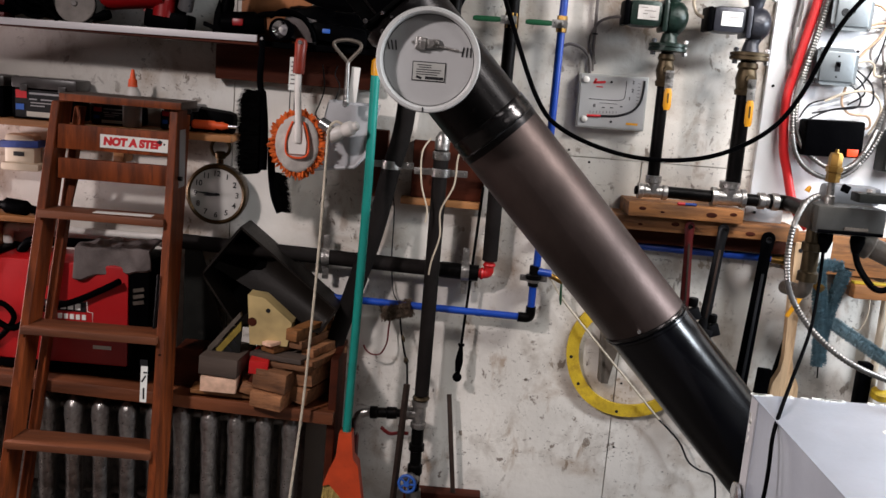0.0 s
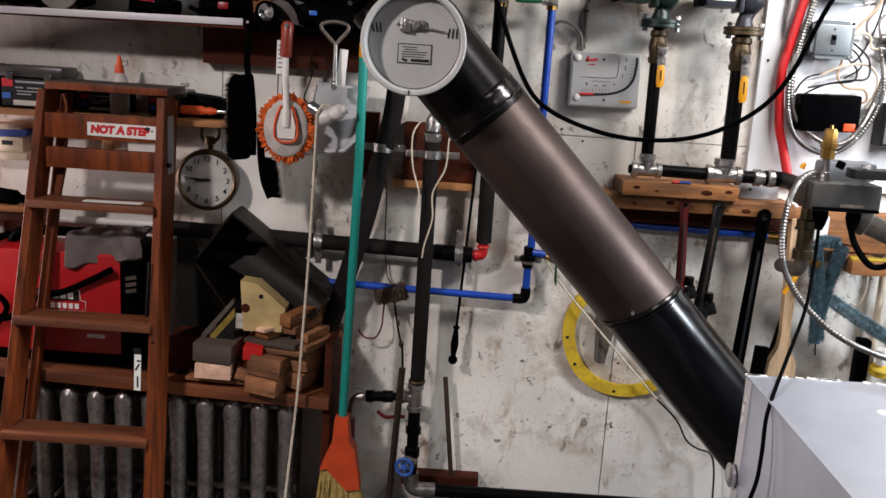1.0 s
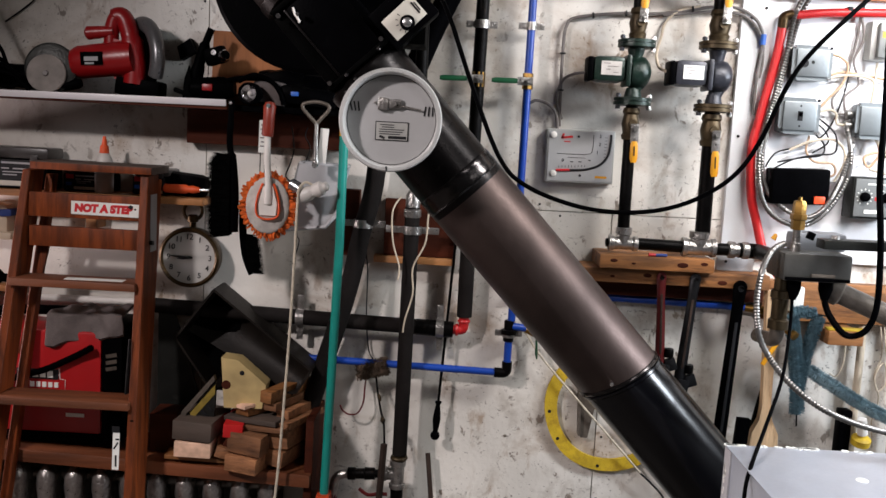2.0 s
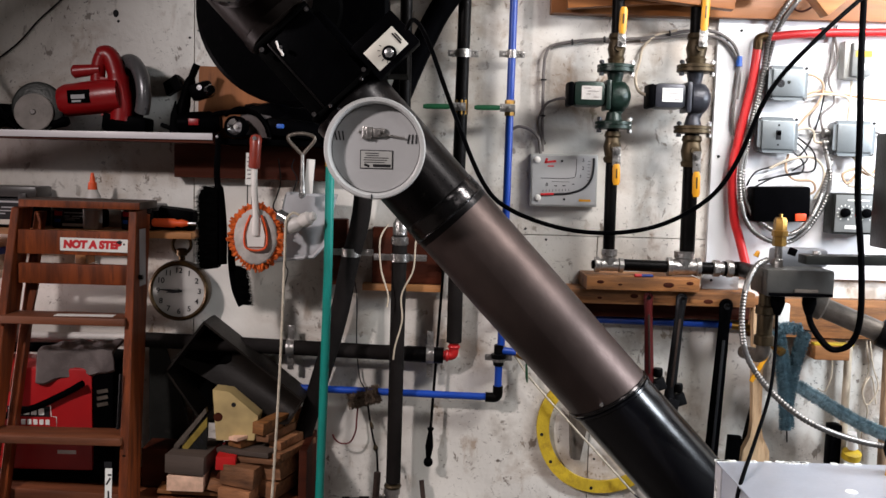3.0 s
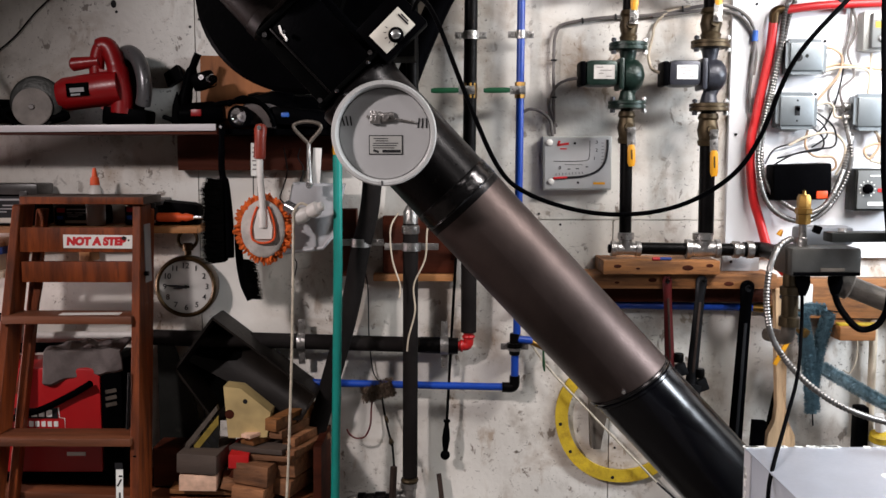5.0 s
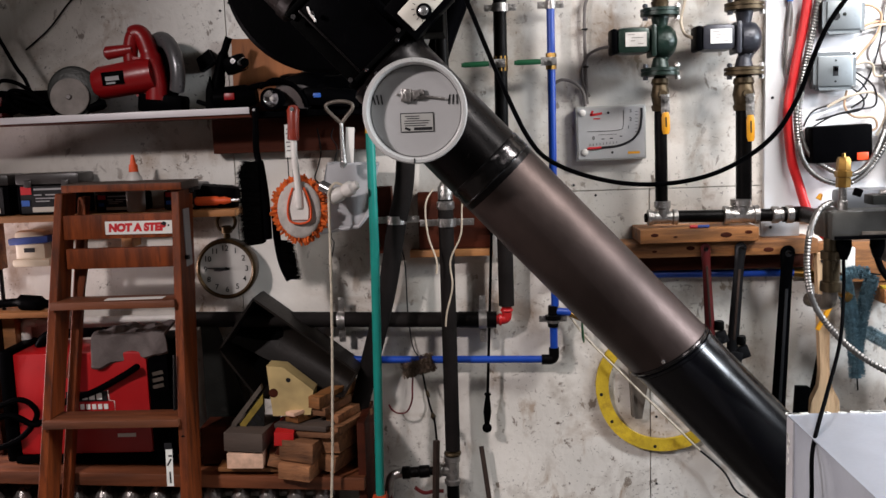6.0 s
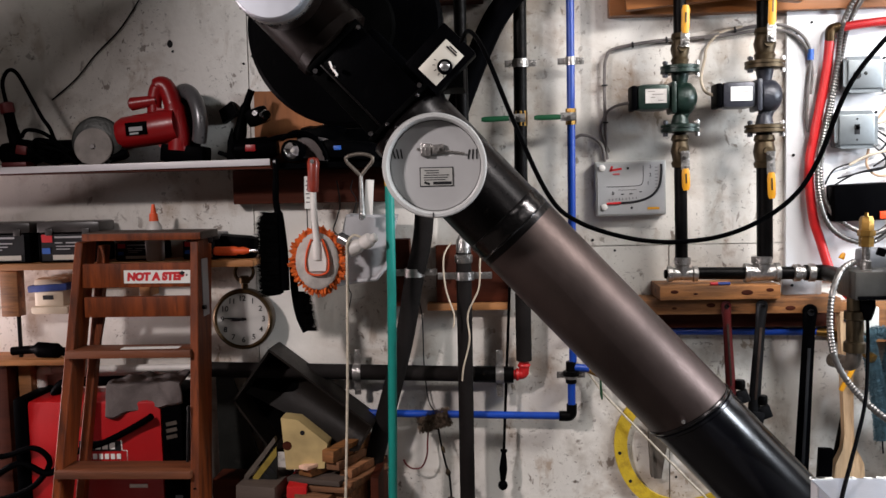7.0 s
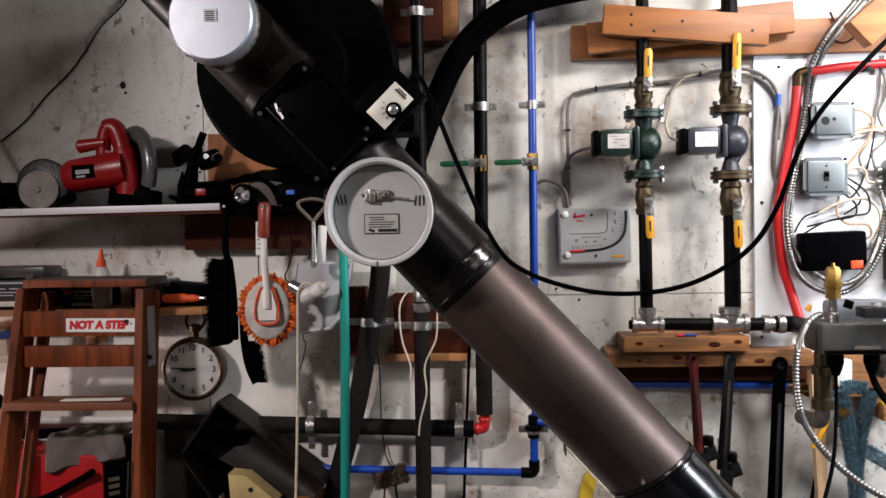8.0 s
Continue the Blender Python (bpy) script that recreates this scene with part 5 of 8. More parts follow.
def build_shelves():
    sh = thing("wall_shelf", (-0.9, 2.65, 1.632), "painted wall shelf with a pale metal edge, crowded with tools", "shelf")
    part("board", Shape().span(-1.75, -0.482, 2.545, WALL, 1.635, 1.650), M_DARKWOOD, sh)
    part("edge_strip", Shape().box((-1.117, 2.541, 1.646), (1.268, 0.006, 0.017), (0, -0.5, 0), 0.001), M_EDGE, sh, "scuffed pale metal edge strip")
    # the end past the edge strip has its shade put in as black
    part("dark_end", Shape().span(-0.481, -0.14, 2.56, WALL, 1.634, 1.648), M_BLACKPAINT, sh, "shelf end coloured black for missing light")
    single("hook_board", Shape().span(-0.63, -0.19, 2.70, WALL, 1.54, 1.6335, 0.003), M_DARKWOOD, "dark red-brown board under the shelf for hanging tools", "hook board")
    low = thing("wall_shelf", (-0.95, 2.68, 1.373), "bare wooden shelf holding parts cases", "shelf")
    part("board", Shape().span(-1.75, -0.56, 2.622, WALL, 1.374, 1.392, 0.002), M_SHELFWOOD, low)
    part("bracket", Shape().span(-0.90, -0.87, 2.68, WALL, 1.29, 1.3735, 0.002), M_SHELFWOOD, low)
    low = thing("wall_shelf", (-1.3, 2.68, 1.11), "short bare wooden shelf at the wall", "shelf")
    part("board", Shape().span(-1.75, -1.075, 2.622, WALL, 1.110, 1.126, 0.002), M_SHELFWOOD, low)
    part("post", Shape().span(-1.262, -1.226, 2.68, 2.72, Z0, 1.109, 0.002), M_PINE, low)
    part("red_post", Shape().span(-1.325, -1.272, 2.64, WALL, Z0, 1.109, 0.002), M_DARKWOOD, low, "dark red-brown upright")
    part("upper_post", Shape().span(-1.272, -1.222, 2.63, 2.67, 1.245, 1.373, 0.003), M_PINE, low)
    part("stay", Shape().span(-1.246, -1.238, 2.66, 2.67, 1.1265, 1.2449, 0.001), M_IRON, low, "thin dark steel stay")
    case(-1.345, -1.18, 1.393, 0.112, 2.632)
    case(-1.158, -0.985, 1.393, 0.112, 2.632)
    case(-0.955, -0.83, 1.393, 0.068, 2.66)
    case(-0.765, -0.665, 1.393, 0.072, 2.66)
    g = thing("glue_bottle", (-0.838, 2.65, 1.393), "white squeeze bottle with an orange cone cap", "bottle")
    part("bottle", Shape().lathe((-0.838, 2.65, 1.393), (0, 0, 1), [(0, 0.022), (0.004, 0.025), (0.075, 0.025), (0.095, 0.020), (0.108, 0.012)], 24), M_WHITEPL, g)
    part("cap", Shape().lathe((-0.838, 2.65, 1.501), (0, 0, 1), [(0, 0.013), (0.02, 0.011), (0.021, 0.008), (0.046, 0.004)], 18), M_ORANGE, g, "orange cone cap")
    s = thing("screwdriver", (-0.62, 2.64, 1.405), "orange-handled screwdriver lying on the shelf", "screwdriver")
    part("handle", Shape().lathe((-0.672, 2.64, 1.416), (1, 0, 0), [(0, 0.008), (0.004, 0.012), (0.06, 0.0125), (0.068, 0.009), (0.08, 0.011), (0.098, 0.006)], 10), M_ORANGE, s)
    part("shank", Shape().cyl((-0.575, 2.64, 1.416), (-0.535, 2.64, 1.416), 0.004, seg=8), M_STEEL, s)
    single("tool_pouch", Shape().box((-0.63, 2.70, 1.425), (0.13, 0.06, 0.064), (0, 5, 0), 0.022), M_BLACKPAINT, "small crumpled dark tool pouch on the shelf", "pouch")
    p = thing("battery_pack", (-1.14, WALL, 1.24), "beige plastic battery pack with blue strap on the wall", "battery pack")
    part("body", Shape().box((-1.172, 2.725, 1.296), (0.088, 0.05, 0.095), (0, 0, 0), 0.014), M_BEIGE, p)
    part("foot", Shape().box((-1.168, 2.72, 1.253), (0.108, 0.058, 0.022), (0, 0, 0), 0.008), M_BEIGE, p)
    part("strap", Shape().box((-1.172, 2.722, 1.316), (0.115, 0.058, 0.020), (0, -3, 0), 0.005), M_BLUESTRAP, p, "blue fabric strap")
    part("slot", Shape().box((-1.172, 2.6985, 1.289), (0.03, 0.002, 0.012)), M_INK, p)
    single("glove", Shape().sweep(smooth_path([(-1.27, 2.67, 1.142), (-1.20, 2.66, 1.148), (-1.14, 2.65, 1.146), (-1.09, 2.66, 1.139)], 5), [0.012] * 6 + [0.022] * 6 + [0.012] * 4, 12, 0.8), M_BLACKPAINT, "crumpled black work glove on a shelf", "glove")
    w = thing("plastic_pipe", (-0.9, 2.72, 1.07), "white plastic water pipe with an elbow on the wall", "pipe")
    part("run", Shape().cyl((-1.195, 2.72, 1.078), (-0.76, 2.72, 1.081), 0.011, seg=14), M_WHITEPL, w)
    part("elbow", Shape().sweep(rounded_path([(-1.18, 2.72, 1.078), (-1.215, 2.72, 1.078), (-1.215, 2.72, 1.03)], 0.015), 0.0145, 14), M_WHITEPL, w)
    part("drop", Shape().cyl((-1.215, 2.72, 1.035), (-1.215, 2.72, 0.72), 0.011, seg=14), M_WHITEPL, w)


def build_shelf_tools():
    z = 1.650
    saw = thing("circular_saw", (-0.79, 2.63, z), "red and grey hand-held circular saw on the shelf", "circular saw")
    part("motor", Shape().lathe((-0.912, 2.62, 1.736), (1, 0, 0.14), [(0, 0.022), (0.004, 0.036), (0.02, 0.043), (0.13, 0.045), (0.165, 0.042)], 28), M_REDTOOL, saw, "rounded red motor housing")
    part("label_plate", Shape().box((-0.845, 2.5755, 1.748), (0.058, 0.004, 0.034), (0, -4, 0), 0.001), M_BLACKPAINT, saw, "dark label with pale print")
    part("label_print", Shape().box((-0.846, 2.5732, 1.747), (0.036, 0.001, 0.011), (0, -4, 0)).box((-0.850, 2.5732, 1.735), (0.024, 0.001, 0.005), (0, -4, 0)), M_GREYPLASTIC, saw)
    part("handle", Shape().sweep(smooth_path([(-0.815, 2.63, 1.77), (-0.812, 2.63, 1.83), (-0.800, 2.63, 1.862), (-0.778, 2.63, 1.856), (-0.760, 2.63, 1.80), (-0.750, 2.63, 1.73), (-0.752, 2.63, 1.69)], 6), [0.019] * 12 + [0.024] * 12 + [0.030] * 12 + [0.030], 16), M_REDTOOL, saw, "arched red handle")
    part("handle_web", Shape().prism([(-0.815, 1.765), (-0.808, 1.805), (-0.775, 1.800), (-0.752, 1.76), (-0.745, 1.70), (-0.80, 1.70)], 2.615, 2.645), M_REDTOOL, saw)
    part("cord_boot", Shape().lathe((-0.905, 2.62, 1.748), (-1, 0, 0.1), [(0, 0.012), (0.02, 0.010), (0.035, 0.007)], 12), M_BLACKPAINT, saw, "black cord boot")
    part("front_grip", Shape().lathe((-0.878, 2.62, 1.815), (1, 0, 0.12), [(0, 0.012), (0.006, 0.018), (0.055, 0.015), (0.075, 0.013)], 16), M_REDTOOL, saw, "red front grip")
    h = V(0.72, -0.69, 0)
    arc = [V(-0.742, 2.66, 1.758) + h * (0.084 * math.cos(radians(k))) + V(0, 0, 0.092 * math.sin(radians(k))) for k in range(150, -31, -10)]
    part("blade_guard", Shape().sweep(arc, 0.021, 14, 0.9), M_SAWGUARD, saw, "curved grey blade guard")
    part("blade", Shape().lathe((-0.735, 2.66, 1.752), (0.69, 0.72, 0), [(0, 0.080), (0.003, 0.080)], 40), M_BLACKPAINT, saw, "dark round blade")
    part("shoe", Shape().span(-0.80, -0.615, 2.58, 2.72, 1.652, 1.658, 0.001), M_IRON, saw, "flat steel shoe")
    part("lower_housing", Shape().box((-0.74, 2.65, 1.68), (0.12, 0.08, 0.05), (0, 6, 0), 0.012), M_BLACKPAINT, saw)
    part("lever_knob", Shape().box((-0.63, 2.66, 1.675), (0.05, 0.02, 0.012), (0, 20, 0), 0.004), M_BLACKPAINT, saw)
    g = thing("angle_grinder", (-0.97, 2.61, z), "dark angle grinder with a pale grinding disc on the shelf", "grinder")
    part("disc", Shape().lathe((-0.966, 2.585, 1.703), (0.12, -1, 0.1), [(0, 0.048), (0.004, 0.050), (0.006, 0.048), (0.0065, 0.012)], 40), M_DISC, g, "pale grinding disc")
    part("disc_nut", Shape().lathe((-0.966, 2.578, 1.704), (0.12, -1, 0.1), [(0, 0.008), (0.005, 0.006)], 12), M_GREYCABLE, g)
    part("guard", Shape().lathe((-0.962, 2.612, 1.717), (0.12, -1, 0.1), [(0, 0.063), (0.002, 0.066), (0.02, 0.066), (0.022, 0.06)], 36), M_DKGREY, g, "dark grey guard")
    part("body", Shape().lathe((-0.95, 2.64, 1.69), (-1, 0, 0.05), [(0, 0.03), (0.05, 0.034), (0.14, 0.03), (0.2, 0.025)], 18), M_BLACKPAINT, g)
    part("grip", Shape().lathe((-0.93, 2.60, 1.672), (0.9, 0.1, 0.25), [(0, 0.012), (0.04, 0.014), (0.05, 0.01)], 12), M_BLACKPAINT, g)
    cable("coiled_cable", [(-1.17, 2.60, 1.725), (-1.10, 2.59, 1.705), (-1.06, 2.59, 1.695), (-1.02, 2.60, 1.665)], 0.0055, M_RUBBER, "black tool cord lying on the shelf", "cord")
    d = thing("power_drill", (-1.19, 2.62, z), "dark red and black power drill on the shelf", "drill")
    part("body", Shape().lathe((-1.235, 2.62, 1.690), (1, 0, 0.05), [(0, 0.022), (0.006, 0.030), (0.07, 0.036), (0.10, 0.030), (0.13, 0.018), (0.15, 0.010)], 20), M_BLACKPAINT, d)
    part("base", Shape().box((-1.18, 2.60, 1.660), (0.07, 0.06, 0.016), (0, 0, 0), 0.005), M_BURGUNDY, d, "dark red base")
    part("grip", Shape().sweep(smooth_path([(-1.190, 2.615, 1.705), (-1.202, 2.615, 1.76), (-1.212, 2.615, 1.815)], 5), [0.020] * 5 + [0.017] * 6, 14, 0.8), M_BLACKPAINT, d)
    part("grip_end", Shape().lathe((-1.211, 2.615, 1.800), (-0.18, 0, 1), [(0, 0.0185), (0.004, 0.0195), (0.026, 0.019), (0.030, 0.012)], 16), M_BURGUNDY, d, "dark red grip end")
    part("side_switch", Shape().box((-1.165, 2.586, 1.700), (0.030, 0.006, 0.024), (0, 10, 0), 0.003), M_BURGUNDY, d, "dark red switch")
    cable("coiled_cable", [(-1.214, 2.615, 1.825), (-1.222, 2.615, 1.880), (-1.205, 2.615, 1.913), (-1.180, 2.615, 1.905), (-1.145, 2.61, 1.845), (-1.110, 2.60, 1.785), (-1.090, 2.60, 1.755), (-1.075, 2.60, 1.715), (-1.050, 2.59, 1.690), (-1.015, 2.59, 1.658)], 0.0055, M_RUBBER, "black tool cord arching down to the shelf", "cord")
    cable("coiled_cable", [(-1.170, 2.60, 1.735), (-1.150, 2.59, 1.752), (-1.115, 2.59, 1.748), (-1.080, 2.59, 1.728), (-1.055, 2.59, 1.705), (-1.040, 2.59, 1.680), (-1.060, 2.58, 1.664), (-1.100, 2.58, 1.672), (-1.130, 2.58, 1.700), (-1.120, 2.58, 1.725), (-1.080, 2.58, 1.720), (-1.030, 2.58, 1.690)], 0.0055, M_RUBBER, "black tool cord coiled beside the drill", "cord")
    # tools beyond the saw
    t = thing("power_tool", (-0.56, 2.64, z), "black hand tool with a red switch and chrome nose", "power tool")
    part("body", Shape().lathe((-0.60, 2.62, 1.685), (1, 0, 0.05), [(0, 0.02), (0.01, 0.03), (0.09, 0.032), (0.12, 0.02)], 18), M_BLACKPAINT, t)
    part("arm", Shape().sweep(smooth_path([(-0.590, 2.63, 1.69), (-0.580, 2.63, 1.75), (-0.562, 2.63, 1.81), (-0.548, 2.63, 1.845)], 5), [0.022] * 5 + [0.018] * 5 + [0.012] * 6, 12, 0.8), M_BLACKPAINT, t)
    part("head", Shape().box((-0.535, 2.63, 1.775), (0.060, 0.040, 0.045), (0, -18, 0), 0.012), M_BLACKPAINT, t)
    part("nose", Shape().lathe((-0.515, 2.62, 1.775), (0.5, -0.7, 0.1), [(0, 0.016), (0.012, 0.016), (0.02, 0.012), (0.021, 0.004)], 18), M_CHROME, t, "chrome nose")
    part("screw", Shape().lathe((-0.535, 2.606, 1.782), (0, -1, 0), [(0, 0.007), (0.003, 0.007)], 14).lathe((-0.535, 2.603, 1.782), (0, -1, 0), [(0, 0.003), (0.002, 0.002)], 8), M_STEEL, t)
    part("switch", Shape().box((-0.545, 2.587, 1.690), (0.028, 0.008, 0.018), (0, 0, 0), 0.003), M_REDTOOL, t, "red switch")
    part("fork", Shape().prism([(-0.615, 1.655), (-0.61, 1.71), (-0.598, 1.745), (-0.592, 1.70), (-0.585, 1.655)], 2.60, 2.612), M_BLACKPAINT, t)
    single("sanding_pad", Shape().prism([(-0.665, 1.80), (-0.63, 1.825), (-0.615, 1.79), (-0.655, 1.765)], 2.715, 2.749), M_BLACKPAINT, "small black pad hung on the wall", "pad")
    single("offcut", Shape().box((-0.475, 2.735, 1.750), (0.19, 0.018, 0.198), (0, 1, 0), 0.002), M_OFFCUT, "orange-brown board offcut standing on the shelf", "board")
    f = thing("flashlight", (-0.43, 2.60, z), "black flashlight lying with its lens to the room", "flashlight")
    part("body", Shape().lathe((-0.428, 2.546, 1.679), (0.2, 1, 0.02), [(0, 0.027), (0.004, 0.0285), (0.03, 0.027), (0.045, 0.02), (0.14, 0.018)], 24, False), M_BLACKPAINT, f)
    part("reflector", Shape().lathe((-0.427, 2.549, 1.679), (0.2, 1, 0.02), [(0, 0.0225), (0.010, 0.010), (0.0105, 0.0)], 24, False), M_CHROME, f, "bright reflector")
    part("bulb", Shape().ball((-0.426, 2.553, 1.679), 0.006), M_WHITEPL, f)
    part("bezel", Shape().ring((-0.428, 2.545, 1.679), (0.2, 1, 0.02), 0.025, 0.0035, 28, 8), M_BLACKPAINT, f)
    cable("coiled_cable", [(-0.53, 2.62, 1.70), (-0.48, 2.60, 1.715), (-0.43, 2.60, 1.72), (-0.385, 2.60, 1.715), (-0.355, 2.59, 1.69), (-0.34, 2.60, 1.66)], 0.007, M_RUBBER, "black cord looped over the flashlight", "cord")
    cable("coiled_cable", [(-0.46, 2.58, 1.71), (-0.42, 2.57, 1.728), (-0.375, 2.575, 1.715), (-0.35, 2.58, 1.68), (-0.345, 2.59, 1.656)], 0.006, M_RUBBER, "black cord looped over the flashlight", "cord")
    single("work_glove", Shape().box((-0.385, 2.64, 1.685), (0.10, 0.10, 0.066), (0, 10, 0), 0.025), M_CLOTH, "grey cloth glove stuffed on the shelf", "glove")
    # added black mass in place of cords and gloves, darkening the bright wall
    single("tool_bag", Shape().box((-0.290, 2.700, 1.697), (0.30, 0.085, 0.094), (0, 3, 0), 0.030).box((-0.36, 2.690, 1.722), (0.12, 0.075, 0.062), (0, -12, 4), 0.024), M_BLACKPAINT, "black lump standing in for dark clutter at the back of the shelf", "tool bag")
    b = thing("power_tool", (-0.28, 2.64, z), "black hand tool with a blue button on the shelf", "power tool")
    part("body", Shape().box((-0.285, 2.62, 1.679), (0.15, 0.07, 0.05), (0, 5, 0), 0.018), M_BLACKPAINT, b)
    part("button", Shape().box((-0.315, 2.584, 1.685), (0.02, 0.008, 0.012), (0, 0, 0), 0.003), M_BLUEINK, b, "blue button")
    part("nozzle", Shape().lathe((-0.22, 2.62, 1.68), (1, 0, 0.1), [(0, 0.02), (0.03, 0.016), (0.05, 0.014)], 14), M_BLACKPAINT, b)


# ---- tools hung from the hook board ----
def bristles(shape, path, r, per, rng, thick=0.0016, twist=0.0):
    """Short bristle spikes all round a path; twist gathers them into a spiral of that pitch."""
    run = 0.0
    for k, p in enumerate(path):
        q = path[min(k + 1, len(path) - 1)] - path[max(k - 1, 0)]
        t = q.normalized()
        ref = V(0, 1, 0) if abs(t.y) < 0.8 else V(1, 0, 0)
        n = (ref - t * ref.dot(t)).normalized()
        b = t.cross(n)
        run += q.length / 2
        for j in range(per):
            a = 2 * math.pi * (j + rng.random()) / per
            if twist and math.cos(2 * math.pi * run / twist + a) < rng.uniform(-0.9, 0.5):
                continue
            d = (n * math.cos(a) + b * math.sin(a) + t * rng.uniform(-0.25, 0.25)).normalized()
            rr = r * rng.uniform(0.8, 1.08)
            side = t.cross(d) * thick
            shape.add([p + side, p - side, p + d * rr + t * thick, p + d * rr - t * thick], [(0, 1, 2), (0, 1, 3), (0, 2, 3), (1, 2, 3)])
    return shape


def build_hung_tools():
    rng = random.Random(7)
    br = thing("dust_brush", (-0.48, 2.53, 1.31), "black long-handled dust brush hanging from a hook", "brush", "tools hung under the shelf")
    part("handle", Shape().sweep(smooth_path([(-0.468, 2.535, 1.660), (-0.468, 2.535, 1.62), (-0.470, 2.535, 1.55), (-0.463, 2.535, 1.50), (-0.456, 2.535, 1.42), (-0.455, 2.535, 1.32)], 6), [0.009] * 8 + [0.0105] * 8 + [0.016] * 15, 12, 0.8), M_BLACKPAINT, br)
    s = Shape()
    for k in range(1500):
        zz = rng.uniform(1.312, 1.518)
        yy = 2.535 + rng.uniform(-0.022, 0.022)
        l = 0.062 * rng.uniform(0.85, 1.06) * (1.0 if zz < 1.50 else 0.85)
        s.add([(-0.463, yy, zz + 0.0022), (-0.463, yy, zz - 0.0022), (-0.463, yy + 0.003, zz), (-0.463 - l, yy + rng.uniform(-0.006, 0.006), zz + rng.uniform(-0.010, 0.012))], [(0, 1, 3), (1, 2, 3), (2, 0, 3)])
    s.span(-0.513, -0.463, 2.519, 2.551, 1.316, 1.512, 0.01)
    tagged(part("bristle", s, M_BRISTLE, br, "dense black bristles"), kind="stuff")
    part("hanging_hole", Shape().lathe((-0.468, 2.527, 1.652), (0, -1, 0), [(0, 0.004), (0.003, 0.004)], 10), M_STEEL, br)
    b2 = thing("scrub_brush", (-0.42, 2.56, 1.20), "small black scrubbing brush hanging behind the mitt", "brush", "tools hung under the shelf")
    part("back", Shape().sweep(smooth_path([(-0.44, 2.575, 1.40), (-0.438, 2.57, 1.32), (-0.428, 2.57, 1.25), (-0.41, 2.57, 1.205)], 6), 0.010, 10), M_BLACKPAINT, b2)
    s = Shape()
    for k in range(380):
        t = rng.random()
        p = V(-0.432 + 0.016 * t, 2.57 + rng.uniform(-0.010, 0.010), 1.31 - 0.10 * t)
        q = p + V(0.036 + 0.006 * rng.random(), rng.uniform(-0.004, 0.004), -0.004 + rng.uniform(-0.004, 0.004))
        s.add([p + V(0, 0, 0.002), p - V(0, 0, 0.002), p + V(0, 0.002, 0), q], [(0, 1, 3), (1, 2, 3), (2, 0, 3)])
    tagged(part("bristle", s, M_BRISTLE, b2, "stiff black bristles"), kind="stuff")
    # dust mitt
    mt = thing("dusting_mitt", (-0.367, 2.53, 1.30), "orange chenille dusting mitt with a grey pad and red handle", "duster", "tools hung under the shelf")
    c = V(-0.367, 2.545, 1.394)
    s = Shape().ball(c, 1.0, (0.064, 0.020, 0.080), 28, 14)
    for k in range(430):
        a = rng.uniform(0, 2 * math.pi)
        u = rng.uniform(0.72, 1.0)
        p = c + V(math.cos(a) * 0.062 * u, rng.uniform(-0.016, 0.012), math.sin(a) * 0.079 * u)
        d = V(math.cos(a) + rng.uniform(-0.35, 0.35), rng.uniform(-0.5, 0.3), math.sin(a) + rng.uniform(-0.35, 0.35)).normalized()
        l = rng.uniform(0.012, 0.019)
        s.sweep([p, p + d * l * 0.6, p + d * l], [0.0035, 0.0038, 0.0018], 5)
    tagged(part("fringe", s, M_MITT, mt, "shaggy orange chenille fringe"), kind="stuff")
    pad = part("pad", Shape().ball(c + V(0.001, -0.018, 0.0), 1.0, (0.057, 0.014, 0.074), 28, 14), M_FELT, mt, "soiled grey oval pad")
    u_shape = smooth_path([(-0.376, 2.511, 1.452), (-0.388, 2.509, 1.42), (-0.392, 2.508, 1.385), (-0.385, 2.508, 1.366), (-0.362, 2.508, 1.360), (-0.339, 2.508, 1.366), (-0.332, 2.508, 1.385), (-0.336, 2.509, 1.42), (-0.348, 2.511, 1.452)], 5)
    part("trim", Shape().sweep(u_shape, 0.005, 8, 0.6), M_ORANGE, pad, "orange moulded trim")
    part("neck_plate", Shape().prism([(-0.383, 1.370), (-0.341, 1.370), (-0.338, 1.40), (-0.350, 1.445), (-0.374, 1.445), (-0.386, 1.40)], 2.508, 2.522), M_WHITEPL, pad, "white moulded socket")
    part("neck", Shape().sweep(smooth_path([(-0.361, 2.512, 1.40), (-0.362, 2.510, 1.45), (-0.368, 2.515, 1.52), (-0.371, 2.525, 1.575)], 5), [0.0115] * 5 + [0.0085] * 11, 14), M_WHITEPL, mt, "white plastic neck")
    part("handle", Shape().lathe((-0.371, 2.525, 1.572), (0.04, 0.05, 1), [(0, 0.0135), (0.006, 0.015), (0.05, 0.0145), (0.075, 0.016), (0.086, 0.012), (0.089, 0.004)], 18), M_REDHANDLE, mt, "glossy red-brown handle")
    part("hanging_hole", Shape().lathe((-0.368, 2.513, 1.650), (0, -1, 0), [(0, 0.0055), (0.003, 0.0055)], 12), M_STEEL, mt)
    tg = thing("price_tag", (-0.395, 2.58, 1.52), "white printed card strip hanging on thin wires", "tag", "tools hung under the shelf")
    part("card", Shape().box((-0.394, 2.58, 1.570), (0.021, 0.0015, 0.085), (0, 1, 0)), M_LABEL, tg)
    s = Shape()
    for k in range(6):
        s.box((-0.394, 2.5788, 1.600 - 0.011 * k), (0.010 + 0.004 * (k % 2), 0.0008, 0.003))
    part("card_print", s, M_GREYCABLE, tg)
    for x in (-0.400, -0.388):
        part("wire", Shape().cyl((x, 2.582, 1.535), (x, 2.582, 1.47), 0.0015, seg=6), M_IRON, tg)
